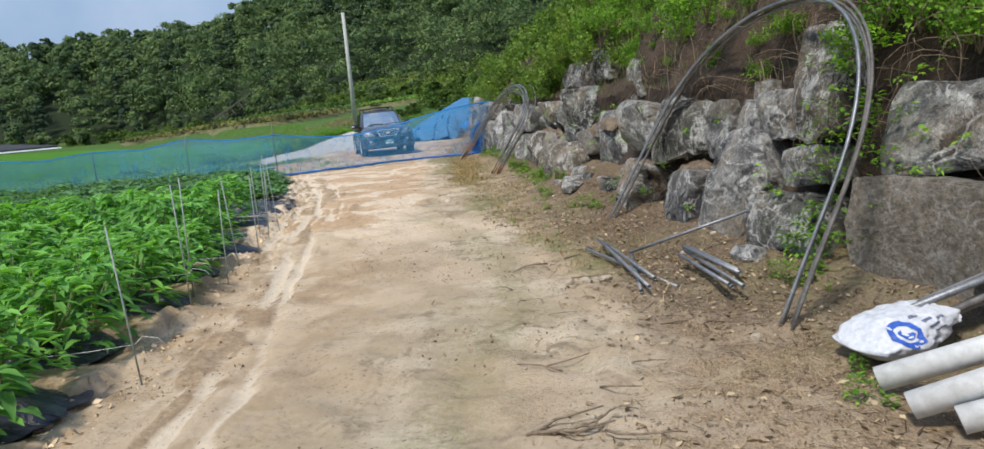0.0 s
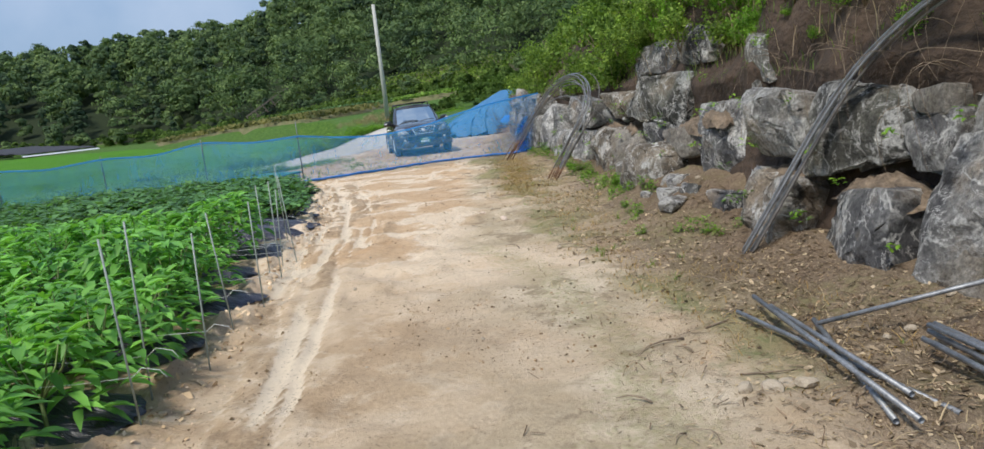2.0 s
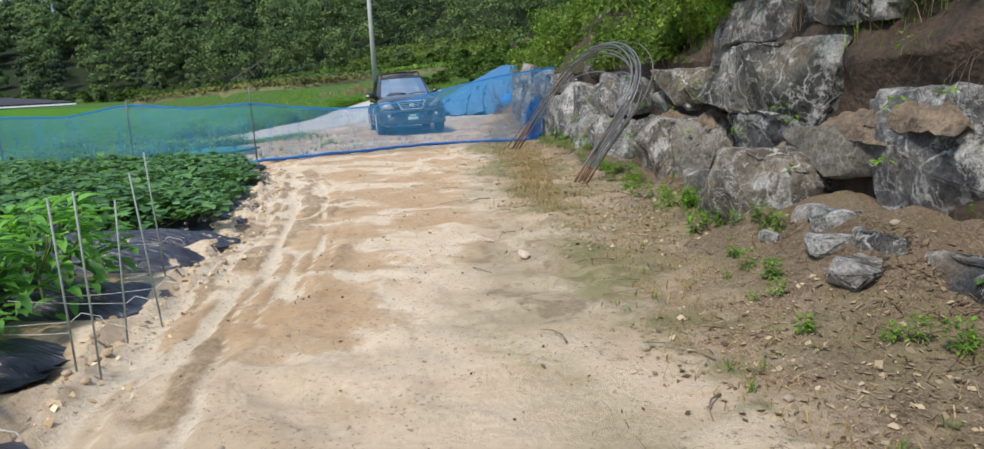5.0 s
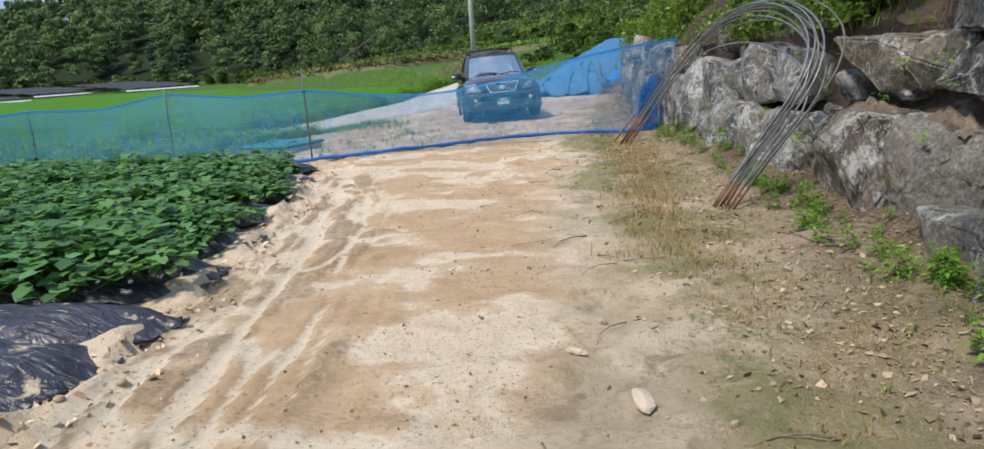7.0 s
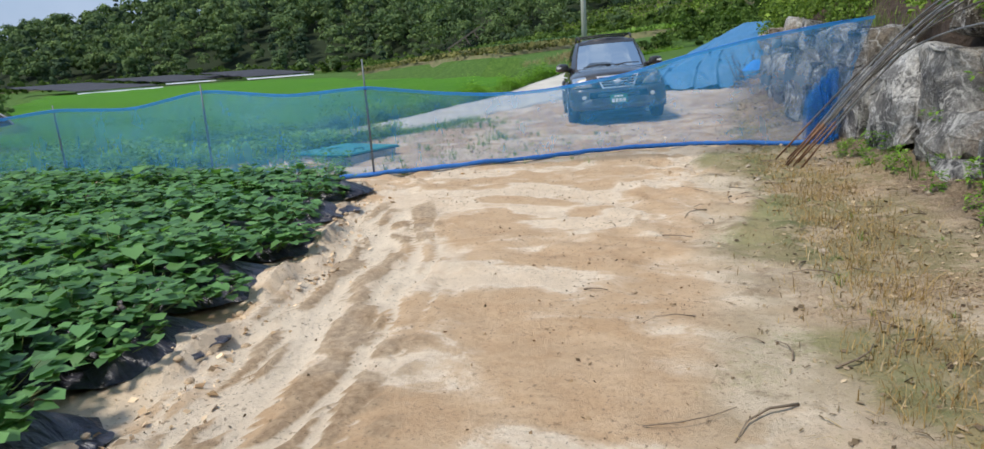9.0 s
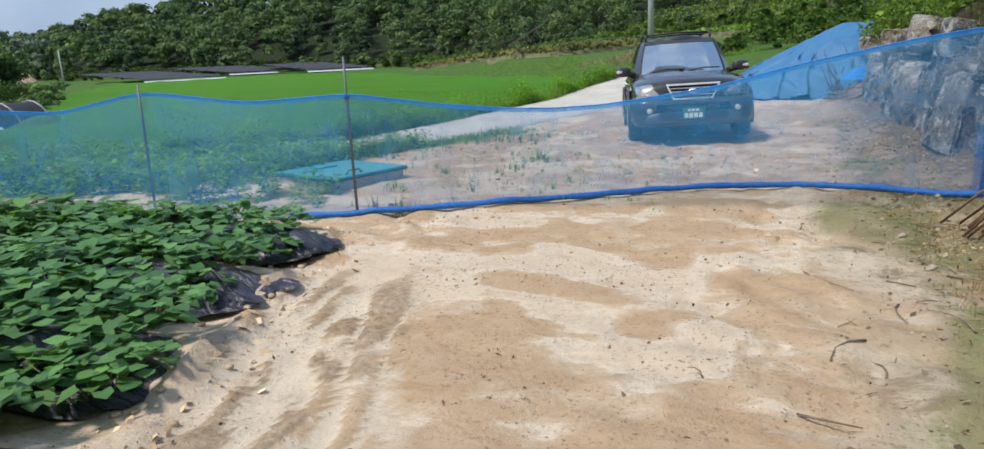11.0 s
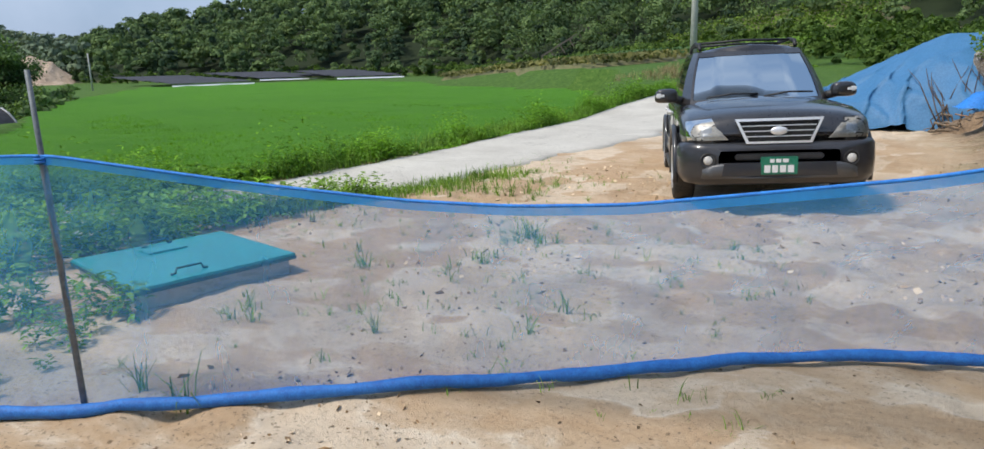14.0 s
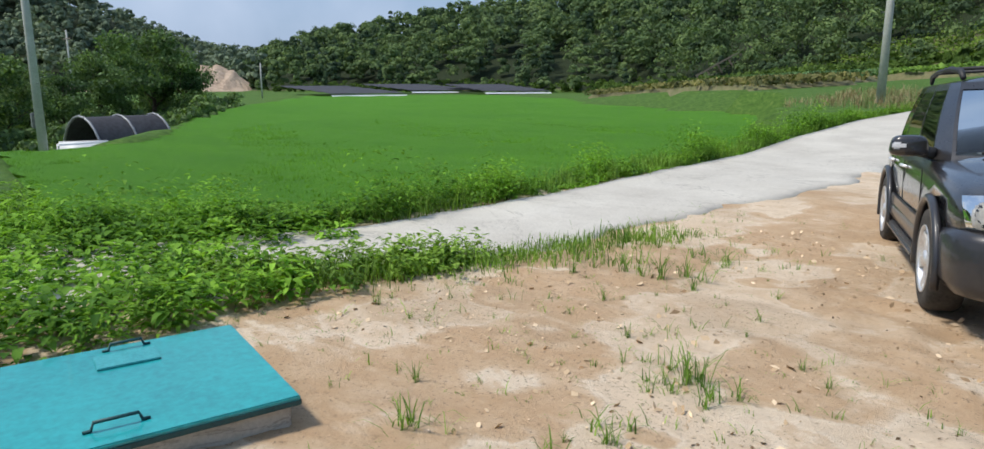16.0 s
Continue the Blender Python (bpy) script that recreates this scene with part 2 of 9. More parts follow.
def rock_material(name="grey_rock", tint=(0.88, 0.88, 0.88), plain=False):
    """Grey quarried stone: pale weathered skins, dark broken faces, brown staining; every block its own cast."""
    m, t, b = nodes_of(name, 0.85)
    o = t.nodes.new("ShaderNodeObjectInfo")
    co = t.nodes.new("ShaderNodeTexCoord")
    own = t.nodes.new("ShaderNodeVectorMath")
    own.operation = 'MULTIPLY_ADD'
    own.inputs[1].default_value = (61, 83, 47)
    t.links.new(o.outputs["Random"], own.inputs[0])
    t.links.new(co.outputs["Object"], own.inputs[2])

    def nz(scale, detail, rough, distortion=0.0):
        n = t.nodes.new("ShaderNodeTexNoise")
        n.inputs["Scale"].default_value, n.inputs["Detail"].default_value = scale, detail
        n.inputs["Roughness"].default_value, n.inputs["Distortion"].default_value = rough, distortion
        t.links.new(own.outputs[0], n.inputs["Vector"])
        return n.outputs["Fac"]
    base = nz(1.3, 10, 0.64, 0.1)
    col = ramp(t, base, [(0.36, (0.085, 0.085, 0.090)), (0.46, (0.170, 0.168, 0.168)), (0.55, (0.29, 0.285, 0.275)), (0.66, (0.56, 0.55, 0.53))])
    cast = ramp(t, o.outputs["Random"], [(0.0, (0.50, 0.51, 0.55)), (0.2, (0.98, 0.97, 0.95)), (0.4, (0.92, 0.78, 0.62)), (0.55, (0.66, 0.66, 0.58)), (0.75, (1.10, 1.09, 1.08)), (1.0, (1.38, 1.36, 1.31))])
    col = mix(t, 1.0, col, cast, 'MULTIPLY')
    skin = nz(2.2, 12, 0.76, 0.2)
    col = mix(t, ramp(t, skin, [(0.53, (0, 0, 0)), (0.58, (0.85, 0.85, 0.85))]), col, (0.64, 0.63, 0.60))
    vein = nz(1.1, 10, 0.68, 2.2)
    col = mix(t, ramp(t, vein, [(0.488, (0, 0, 0)), (0.50, (0.8, 0.8, 0.8)), (0.507, (0, 0, 0))]), col, (0.78, 0.77, 0.74))
    dark = nz(3.0, 11, 0.74, 0.3)
    col = mix(t, ramp(t, dark, [(0.38, (0.9, 0.9, 0.9)), (0.44, (0, 0, 0))]), col, (0.032, 0.031, 0.032))
    rust = nz(1.3, 7, 0.65)
    col = mix(t, ramp(t, rust, [(0.53, (0, 0, 0)), (0.62, (0.7, 0.7, 0.7))]), col, (0.21, 0.155, 0.10))
    # thin pale veins along the seams, worn pale arrises, moss
    wob = t.nodes.new("ShaderNodeTexNoise")
    wob.inputs["Scale"].default_value, wob.inputs["Detail"].default_value = 3.0, 6
    t.links.new(own.outputs[0], wob.inputs["Vector"])
    bent = t.nodes.new("ShaderNodeVectorMath")
    bent.operation = 'MULTIPLY_ADD'
    bent.inputs[1].default_value = (0.45, 0.45, 0.45)
    t.links.new(wob.outputs["Color"], bent.inputs[0])
    t.links.new(own.outputs[0], bent.inputs[2])
    seam = t.nodes.new("ShaderNodeTexVoronoi")
    seam.feature = 'DISTANCE_TO_EDGE'
    seam.inputs["Scale"].default_value = 2.3
    t.links.new(bent.outputs[0], seam.inputs["Vector"])
    fade = ramp(t, nz(4.0, 4, 0.6), [(0.42, (0, 0, 0)), (0.56, (0.9, 0.9, 0.9))])
    line = ramp(t, seam.outputs["Distance"], [(0.0, (1, 1, 1)), (0.012, (0.9, 0.9, 0.9)), (0.026, (0, 0, 0))])
    col = mix(t, mix(t, 1.0, line, fade, 'MULTIPLY'), col, (0.66, 0.65, 0.62))
    g = t.nodes.new("ShaderNodeNewGeometry")
    worn = mix(t, 1.0, ramp(t, g.outputs["Pointiness"], [(0.515, (0, 0, 0)), (0.56, (0.75, 0.75, 0.75))]), ramp(t, nz(7, 8, 0.7), [(0.42, (0, 0, 0)), (0.56, (1, 1, 1))]), 'MULTIPLY')
    col = mix(t, worn, col, (0.60, 0.59, 0.56))
    col = mix(t, ramp(t, nz(2.1, 9, 0.75), [(0.60, (0, 0, 0)), (0.70, (0.6, 0.6, 0.6))]), col, (0.10, 0.115, 0.05))
    if plain:
        col = mix(t, 0.72, col, ramp(t, nz(3.2, 8, 0.7), [(0.35, (0.165, 0.142, 0.112)), (0.52, (0.265, 0.232, 0.188)), (0.7, (0.37, 0.335, 0.285))]))
    col = mix(t, 1.0, col, tint, 'MULTIPLY')
    crack = nz(26, 8, 0.75)
    col = mix(t, 1.0, col, ramp(t, crack, [(0.32, (0.45, 0.45, 0.46)), (0.5, (1.0, 1.0, 1.0)), (0.66, (1.45, 1.44, 1.42))]), 'MULTIPLY')
    col = mix(t, 1.0, col, ramp(t, nz(75, 6, 0.7), [(0.32, (0.65, 0.65, 0.65)), (0.5, (1.0, 1.0, 1.0)), (0.7, (1.25, 1.25, 1.25))]), 'MULTIPLY')
    t.links.new(col, b.inputs["Base Color"])
    b.inputs["Specular IOR Level"].default_value = 0.25
    rough = nz(6, 12, 0.78, 0.5)
    chip = t.nodes.new("ShaderNodeTexVoronoi")
    chip.inputs["Scale"].default_value = 4.2
    t.links.new(bent.outputs[0], chip.inputs["Vector"])
    bump(t, b, mix(t, 0.3, mix(t, 0.25, rough, crack), chip.outputs["Distance"]), 1.0, 0.085)
    return m


def paint(name, col, rough=0.3, metal=0.0, coat=0.6, dust=0.12):
    m, t, b = nodes_of(name, rough, metal)
    n, f = noise_node(t, 3, 5), noise_node(t, 40, 3)
    c = mix(t, ramp(t, n, [(0.35, (0, 0, 0)), (0.75, (dust, dust, dust))]), col, (0.42, 0.36, 0.28))
    t.links.new(c, b.inputs["Base Color"])
    b.inputs["Coat Weight"].default_value, b.inputs["Coat Roughness"].default_value = coat, 0.06
    t.links.new(ramp(t, f, [(0.3, (rough,) * 3), (0.8, (min(1, rough + 0.12),) * 3)]), b.inputs["Roughness"])
    return m


def pane_material(name, tint, ior=1.6, shine=(0.9, 0.9, 0.9)):
    m, t, b = nodes_of(name, 0.03)
    tr, gl, fr, ms = (t.nodes.new(k) for k in ("ShaderNodeBsdfTransparent", "ShaderNodeBsdfGlossy", "ShaderNodeFresnel", "ShaderNodeMixShader"))
    tr.inputs[0].default_value = (*tint, 1)
    gl.inputs["Roughness"].default_value = 0.03
    gl.inputs[0].default_value = (*shine, 1)
    fr.inputs[0].default_value = ior
    t.links.new(fr.outputs[0], ms.inputs[0])
    t.links.new(tr.outputs[0], ms.inputs[1])
    t.links.new(gl.outputs[0], ms.inputs[2])
    t.links.new(ms.outputs[0], t.nodes["Material Output"].inputs[0])
    return m


def netting(name, col, cover):
    """Fine woven net: threads cover a share of it, the rest is holes."""
    m, t, b = nodes_of(name, 0.6)
    tr, tl, m1, m2 = (t.nodes.new(k) for k in ("ShaderNodeBsdfTransparent", "ShaderNodeBsdfTranslucent", "ShaderNodeMixShader", "ShaderNodeMixShader"))
    n = noise_node(t, 5, 4, 0.6, stretch=(1, 1, 0.3))
    b.inputs["Base Color"].default_value = (*col, 1)
    tl.inputs[0].default_value = (*col, 1)
    m1.inputs[0].default_value = 0.5
    t.links.new(b.outputs[0], m1.inputs[1])
    t.links.new(tl.outputs[0], m1.inputs[2])
    t.links.new(ramp(t, n, [(0.3, (cover * 0.8,) * 3), (0.75, (cover * 1.3,) * 3)]), m2.inputs[0])
    t.links.new(tr.outputs[0], m2.inputs[1])
    t.links.new(m1.outputs[0], m2.inputs[2])
    t.links.new(m2.outputs[0], t.nodes["Material Output"].inputs[0])
    return m


M_GROUND, M_ROCK = ground_material(), rock_material()
M_BROWNROCK = rock_material("brown_rock", (0.92, 0.92, 0.92), True)
def concrete_material():
    """Worn slab: pale and grey patches, sand drifts, a few hairline cracks."""
    m, t, b = nodes_of("worn_concrete", 0.88)
    big, fine, mid = noise_node(t, 0.7, 7, 0.65), noise_node(t, 40, 5, 0.7), noise_node(t, 4, 7, 0.7)
    col = ramp(t, big, [(0.35, (0.49, 0.455, 0.395)), (0.5, (0.55, 0.515, 0.45)), (0.65, (0.61, 0.575, 0.505))])
    col = mix(t, 1.0, col, ramp(t, mid, [(0.3, (0.95, 0.945, 0.935)), (0.55, (1, 1, 1))]), 'MULTIPLY')
    col = mix(t, 1.0, col, ramp(t, fine, [(0.3, (0.80, 0.80, 0.79)), (0.6, (1.06, 1.06, 1.06))]), 'MULTIPLY')
    crack = noise_node(t, 0.33, 10, 0.62, distortion=1.2)
    col = mix(t, ramp(t, crack, [(0.4985, (0, 0, 0)), (0.5, (0.5, 0.5, 0.5)), (0.5015, (0, 0, 0))]), col, (0.16, 0.14, 0.12))
    t.links.new(col, b.inputs["Base Color"])
    bump(t, b, fine, 0.35, 0.006)
    return m


M_CONCRETE = concrete_material()
M_SLOPE = speckled("brown_soil", (0.026, 0.018, 0.013), (0.098, 0.065, 0.044), 2.6, 0.95, fine=16, bumpy=0.9, dist=0.05)
M_FOREST = foliage("forest_leaves", (0.052, 0.088, 0.046), (0.092, 0.130, 0.062), 0.75, 0.2, big=0.16, gloss=0.1, gain=1.74)
M_PINE = foliage("dark_needles", (0.032, 0.056, 0.038), (0.054, 0.083, 0.052), 0.8, 0.15, big=0.13, gloss=0.1, gain=1.6)
M_TREE = foliage("tree_leaves", (0.034, 0.062, 0.030), (0.088, 0.136, 0.060), 0.65, 0.3, big=0.4, gloss=0.2, gain=1.9)
M_BUSH = foliage("bush_leaves", (0.045, 0.092, 0.022), (0.165, 0.245, 0.060), 0.6, 0.32, big=0.9, gloss=0.1, gain=1.4)
M_WEED = foliage("weed_leaves", (0.055, 0.125, 0.020), (0.140, 0.250, 0.040), 0.6, 0.35, big=0.9, gloss=0.08, gain=1.75)
M_GRASS = foliage("grass_blades", (0.055, 0.11, 0.02), (0.15, 0.245, 0.055), 0.65, 0.35, big=1.5, gloss=0.2, gain=1.55)
M_DRY = foliage("dry_grass", (0.11, 0.072, 0.040), (0.46, 0.35, 0.225), 0.8, 0.2, gloss=0.1)
M_RICE = foliage("rice_blades", (0.050, 0.125, 0.012), (0.090, 0.205, 0.020), 0.6, 0.4, big=0.18, gloss=0.15, gain=1.6)
M_PEPPER = foliage("crop_leaves", (0.052, 0.150, 0.028), (0.128, 0.290, 0.058), 0.5, 0.35, gloss=0.4, gain=1.6)
M_POTATO = foliage("vine_leaves", (0.036, 0.098, 0.032), (0.095, 0.200, 0.066), 0.5, 0.3, gloss=0.4, gain=1.45)
M_STEM = speckled("green_stem", (0.10, 0.16, 0.04), (0.20, 0.26, 0.09), 20, 0.6)
M_TWIG = speckled("dry_twig", (0.11, 0.075, 0.05), (0.30, 0.235, 0.165), 20, 0.9)
M_ROOT = speckled("dark_root", (0.055, 0.038, 0.026), (0.19, 0.14, 0.10), 20, 0.9)
M_BARK = speckled("bark", (0.05, 0.035, 0.025), (0.14, 0.105, 0.08), 6, 0.95, bumpy=0.8, dist=0.02)
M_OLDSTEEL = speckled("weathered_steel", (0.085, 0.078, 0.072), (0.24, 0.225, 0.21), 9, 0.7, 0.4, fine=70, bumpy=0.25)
M_GALV = speckled("galvanised_steel", (0.15, 0.158, 0.17), (0.36, 0.37, 0.385), 12, 0.5, 0.6, fine=90, bumpy=0.15)
M_RUSTY = speckled("rusted_steel", (0.13, 0.065, 0.035), (0.30, 0.17, 0.10), 14, 0.8, 0.3, fine=90)
M_STAKE = speckled("grey_stake", (0.22, 0.26, 0.24), (0.36, 0.41, 0.38), 12, 0.6, 0.1)
M_POST = speckled("dark_grey_post", (0.12, 0.14, 0.155), (0.22, 0.24, 0.25), 12, 0.6, 0.3)
M_STRING = speckled("white_string", (0.7, 0.72, 0.68), (0.85, 0.86, 0.82), 30, 0.8)
M_NET = netting("blue_net", (0.080, 0.40, 0.78), 0.38)
M_NETROLL = speckled("blue_net_hem", (0.012, 0.14, 0.52), (0.030, 0.27, 0.80), 25, 0.65, fine=150, bumpy=0.5)
M_TARP = speckled("blue_tarp", (0.036, 0.160, 0.335), (0.056, 0.190, 0.375), 1.2, 0.62, fine=30, bumpy=0.3, dist=0.015)
M_MULCH = film_material()
M_TEAL = speckled("teal_painted_steel", (0.012, 0.265, 0.285), (0.018, 0.340, 0.350), 1.8, 0.32, fine=25, bumpy=0.08, coat=0.3)
M_TEALEDGE = speckled("dark_teal_edge", (0.008, 0.045, 0.05), (0.015, 0.09, 0.095), 6, 0.5)
M_POLE = speckled("grey_concrete_pole", (0.40, 0.40, 0.37), (0.56, 0.555, 0.52), 3, 0.85, fine=40)
M_PVC = speckled("white_pvc", (0.62, 0.62, 0.60), (0.76, 0.755, 0.735), 3, 0.5, fine=20, bumpy=0.1)
M_BAG = speckled("white_bag", (0.54, 0.56, 0.61), (0.68, 0.69, 0.72), 4, 0.5, fine=30, bumpy=0.3)
M_INK = speckled("blue_print", (0.02, 0.07, 0.36), (0.04, 0.13, 0.5), 12, 0.5, bumpy=0)
M_DARKINK = speckled("grey_print", (0.10, 0.12, 0.20), (0.2, 0.22, 0.3), 12, 0.5, bumpy=0)
# base grey and dust are raised to stand in for sky reflected on the bonnet
M_BODY = paint("black_car_paint", (0.020, 0.019, 0.022), 0.26, 0.25, 1.0, 0.06)
M_CLAD = paint("grey_cladding", (0.020, 0.021, 0.027), 0.36, 0.1, 0.5, 0.06)
M_SILVER = paint("silver_trim", (0.09, 0.093, 0.10), 0.38, 0.4, 0.3, 0.08)
M_PLASTIC = speckled("black_plastic", (0.012, 0.012, 0.013), (0.03, 0.03, 0.032), 10, 0.55)
M_TYRE = speckled("tyre_rubber", (0.018, 0.017, 0.016), (0.065, 0.058, 0.05), 7, 0.85, fine=50, bumpy=0.5)
M_CHROME = speckled("chrome", (0.80, 0.81, 0.83), (0.90, 0.91, 0.93), 8, 0.34, 0.45, bumpy=0)
M_ALLOY = speckled("alloy_rim", (0.62, 0.63, 0.64), (0.78, 0.78, 0.79), 8, 0.38, 0.6, bumpy=0.05)
M_WINDOW = pane_material("tinted_glass", (0.10, 0.11, 0.11), 1.45, (0.7, 0.7, 0.7))
M_SCREEN = pane_material("windscreen_glass", (0.42, 0.46, 0.45), 1.38, (0.66, 0.72, 0.75))
M_LENS = pane_material("lamp_lens", (0.80, 0.80, 0.79), 1.33)
M_LAMPIN = speckled("lamp_reflector", (0.42, 0.40, 0.36), (0.66, 0.63, 0.58), 9, 0.35, 0.2)
M_CABIN = speckled("grey_cabin_lining", (0.055, 0.055, 0.055), (0.11, 0.11, 0.105), 9, 0.9)
M_PAPER = speckled("white_paper", (0.75, 0.75, 0.75), (0.85, 0.85, 0.85), 9, 0.8)
M_PLATE = speckled("green_plate", (0.012, 0.15, 0.085), (0.02, 0.20, 0.12), 12, 0.4)
M_WHITE = speckled("white_paint", (0.72, 0.73, 0.74), (0.82, 0.82, 0.82), 5, 0.4, coat=0.4)
M_SHADE = speckled("black_shade_cloth", (0.022, 0.022, 0.028), (0.055, 0.056, 0.068), 0.6, 0.85, fine=8)
M_QUARRY = speckled("bare_sand_slope", (0.36, 0.25, 0.17), (0.58, 0.45, 0.33), 0.10, 0.95, fine=0.7, bumpy=1.0, dist=1.0)
M_WOOD = speckled("weathered_wood", (0.10, 0.085, 0.068), (0.21, 0.18, 0.145), 4, 0.85)
M_FILM = speckled("white_film", (0.70, 0.72, 0.74), (0.85, 0.86, 0.87), 0.5, 0.4)
M_STONE = speckled("pale_stone", (0.32, 0.265, 0.195), (0.52, 0.435, 0.33), 9, 0.9, fine=50, bumpy=0.6)
M_BRICKY = speckled("pinkish_stone", (0.52, 0.40, 0.31), (0.66, 0.54, 0.44), 9, 0.9)

M_BANK = speckled("grassy_bank", (0.10, 0.13, 0.045), (0.20, 0.17, 0.09), 0.8, 0.95, fine=3, bumpy=0.6, dist=0.1)
M_OLIVE = foliage("olive_crop", (0.10, 0.12, 0.05), (0.22, 0.21, 0.10), 0.8, 0.2, big=0.3, gloss=0.1)
M_CABBAGE = foliage("bluish_crop", (0.06, 0.13, 0.06), (0.12, 0.21, 0.10), 0.7, 0.2, big=0.3, gloss=0.2)
# distance haze put into the leaf colour: paler and bluer than the near wood
M_HAZY = foliage("haze_tinted_leaves", (0.115, 0.165, 0.135), (0.160, 0.215, 0.172), 0.8, 0.1, big=0.05, gloss=0.1)
M_HEM = speckled("rolled_blue_hem", (0.014, 0.10, 0.38), (0.030, 0.20, 0.58), 25, 0.65, fine=150, bumpy=0.5)
M_SHRUB = foliage("shrub_leaves", (0.040, 0.080, 0.020), (0.100, 0.165, 0.045), 0.7, 0.25, big=0.5, gloss=0.1, gain=1.0)
M_VOID = speckled("dark_opening", (0.004, 0.004, 0.004), (0.009, 0.009, 0.009), 9, 0.9, bumpy=0)
# ---- mesh helpers ----


def mesh_of(name, verts, faces, mat, smooth=False):
    me = bpy.data.meshes.new(name)
    if isinstance(faces, np.ndarray):
        n, k = faces.shape
        me.vertices.add(len(verts))
        me.vertices.foreach_set("co", np.ascontiguousarray(verts, dtype=np.float32).ravel())
        me.loops.add(n * k)
        me.loops.foreach_set("vertex_index", np.ascontiguousarray(faces, dtype=np.int32).ravel())
        me.polygons.add(n)
        me.polygons.foreach_set("loop_start", np.arange(0, n * k, k, dtype=np.int32))
        me.update(calc_edges=True)
    else:
        me.from_pydata([tuple(v) for v in verts], [], faces)
    me.materials.append(mat)
    if smooth:
        me.polygons.foreach_set("use_smooth", np.ones(len(me.polygons), dtype=bool))
    return me


def bm_mesh(name, bm, mat, smooth=False):
    me = bpy.data.meshes.new(name)
    bm.to_mesh(me)
    bm.free()
    me.materials.append(mat)
    if smooth:
        me.polygons.foreach_set("use_smooth", np.ones(len(me.polygons), dtype=bool))
    return me


def thing(name, label, category, at=None, group="", kind="", me=None):
    ob = new(name, me)
    if at is not None:
        ob.matrix_world = at
    return tagged(ob, label, category, group, kind)


def part(name, me, parent, label=""):
    """A mesh as a part under a thing, in the thing's own axes."""
    ob = new(name, me)
    ob.parent = parent
    return tagged(ob, label)


def grid_faces(nu, nv):
    i, j = np.meshgrid(np.arange(nu - 1), np.arange(nv - 1), indexing="ij")
    a = (i * nv + j).ravel()
    return np.stack([a, a + nv, a + nv + 1, a + 1], 1)


def smooth_noise(x, y, scale, seed=0):
    """Fast value noise of arrays, about -1 to 1."""
    x, y = np.asarray(x, float) * scale + seed * 17.3, np.asarray(y, float) * scale + seed * 9.1
    xi, yi = np.floor(x), np.floor(y)
    fx, fy = x - xi, y - yi
    fx, fy = fx * fx * (3 - 2 * fx), fy * fy * (3 - 2 * fy)

    def h(a, b):
        v = np.sin(a * 127.1 + b * 311.7 + seed * 74.7) * 43758.5453
        return (v - np.floor(v)) * 2 - 1
    return (h(xi, yi) * (1 - fx) + h(xi + 1, yi) * fx) * (1 - fy) + (h(xi, yi + 1) * (1 - fx) + h(xi + 1, yi + 1) * fx) * fy


def fbm(x, y, scale, seed=0, octaves=4):
    return sum(smooth_noise(x, y, scale * 2 ** k, seed + k) / 2 ** k for k in range(octaves))


def sstep(a, b, x):
    t = np.clip((np.asarray(x, float) - a) / (b - a), 0, 1)
    return t * t * (3 - 2 * t)


def tube(points, radius, sides=8, closed_ends=True):
    """Vertices and faces of a pipe along points; radius one number or one a point."""
    P = [Vector(p) for p in points]
    R = [float(q) for q in radius] if isinstance(radius, (list, tuple)) else [float(radius)] * len(P)
    verts, faces = [], []
    for i, p in enumerate(P):
        d = (P[min(i + 1, len(P) - 1)] - P[max(i - 1, 0)]).normalized()
        a = d.cross(Vector((0.31, 0.17, 0.93))).normalized()
        b = d.cross(a)
        for k in range(sides):
            w = 2 * math.pi * k / sides
            verts.append(p + R[i] * (math.cos(w) * a + math.sin(w) * b))
    for i in range(len(P) - 1):
        for k in range(sides):
            faces.append((i * sides + k, i * sides + (k + 1) % sides, (i + 1) * sides + (k + 1) % sides, (i + 1) * sides + k))
    if closed_ends:
        faces += [tuple(range(sides))[::-1], tuple((len(P) - 1) * sides + k for k in range(sides))]
    return verts, faces


def joined(pieces):
    verts, faces = [], []
    for v, f in pieces:
        n = len(verts)
        verts += list(v)
        faces += [tuple(i + n for i in q) for q in f]
    return verts, faces


def tube_mesh(name, points, radius, mat, sides=8):
    v, f = tube(points, radius, sides)
    return mesh_of(name, v, f, mat, True)


def box_bm(x0, y0, z0, x1, y1, z1, bevel=0.0, segments=2):
    bm = bmesh.new()
    bmesh.ops.create_cube(bm, size=1, matrix=Matrix.Translation(((x0 + x1) / 2, (y0 + y1) / 2, (z0 + z1) / 2)) @ Matrix.Diagonal((x1 - x0, y1 - y0, z1 - z0, 1)))
    if bevel:
        bmesh.ops.bevel(bm, geom=bm.edges[:], offset=bevel, segments=segments, affect='EDGES')
    return bm


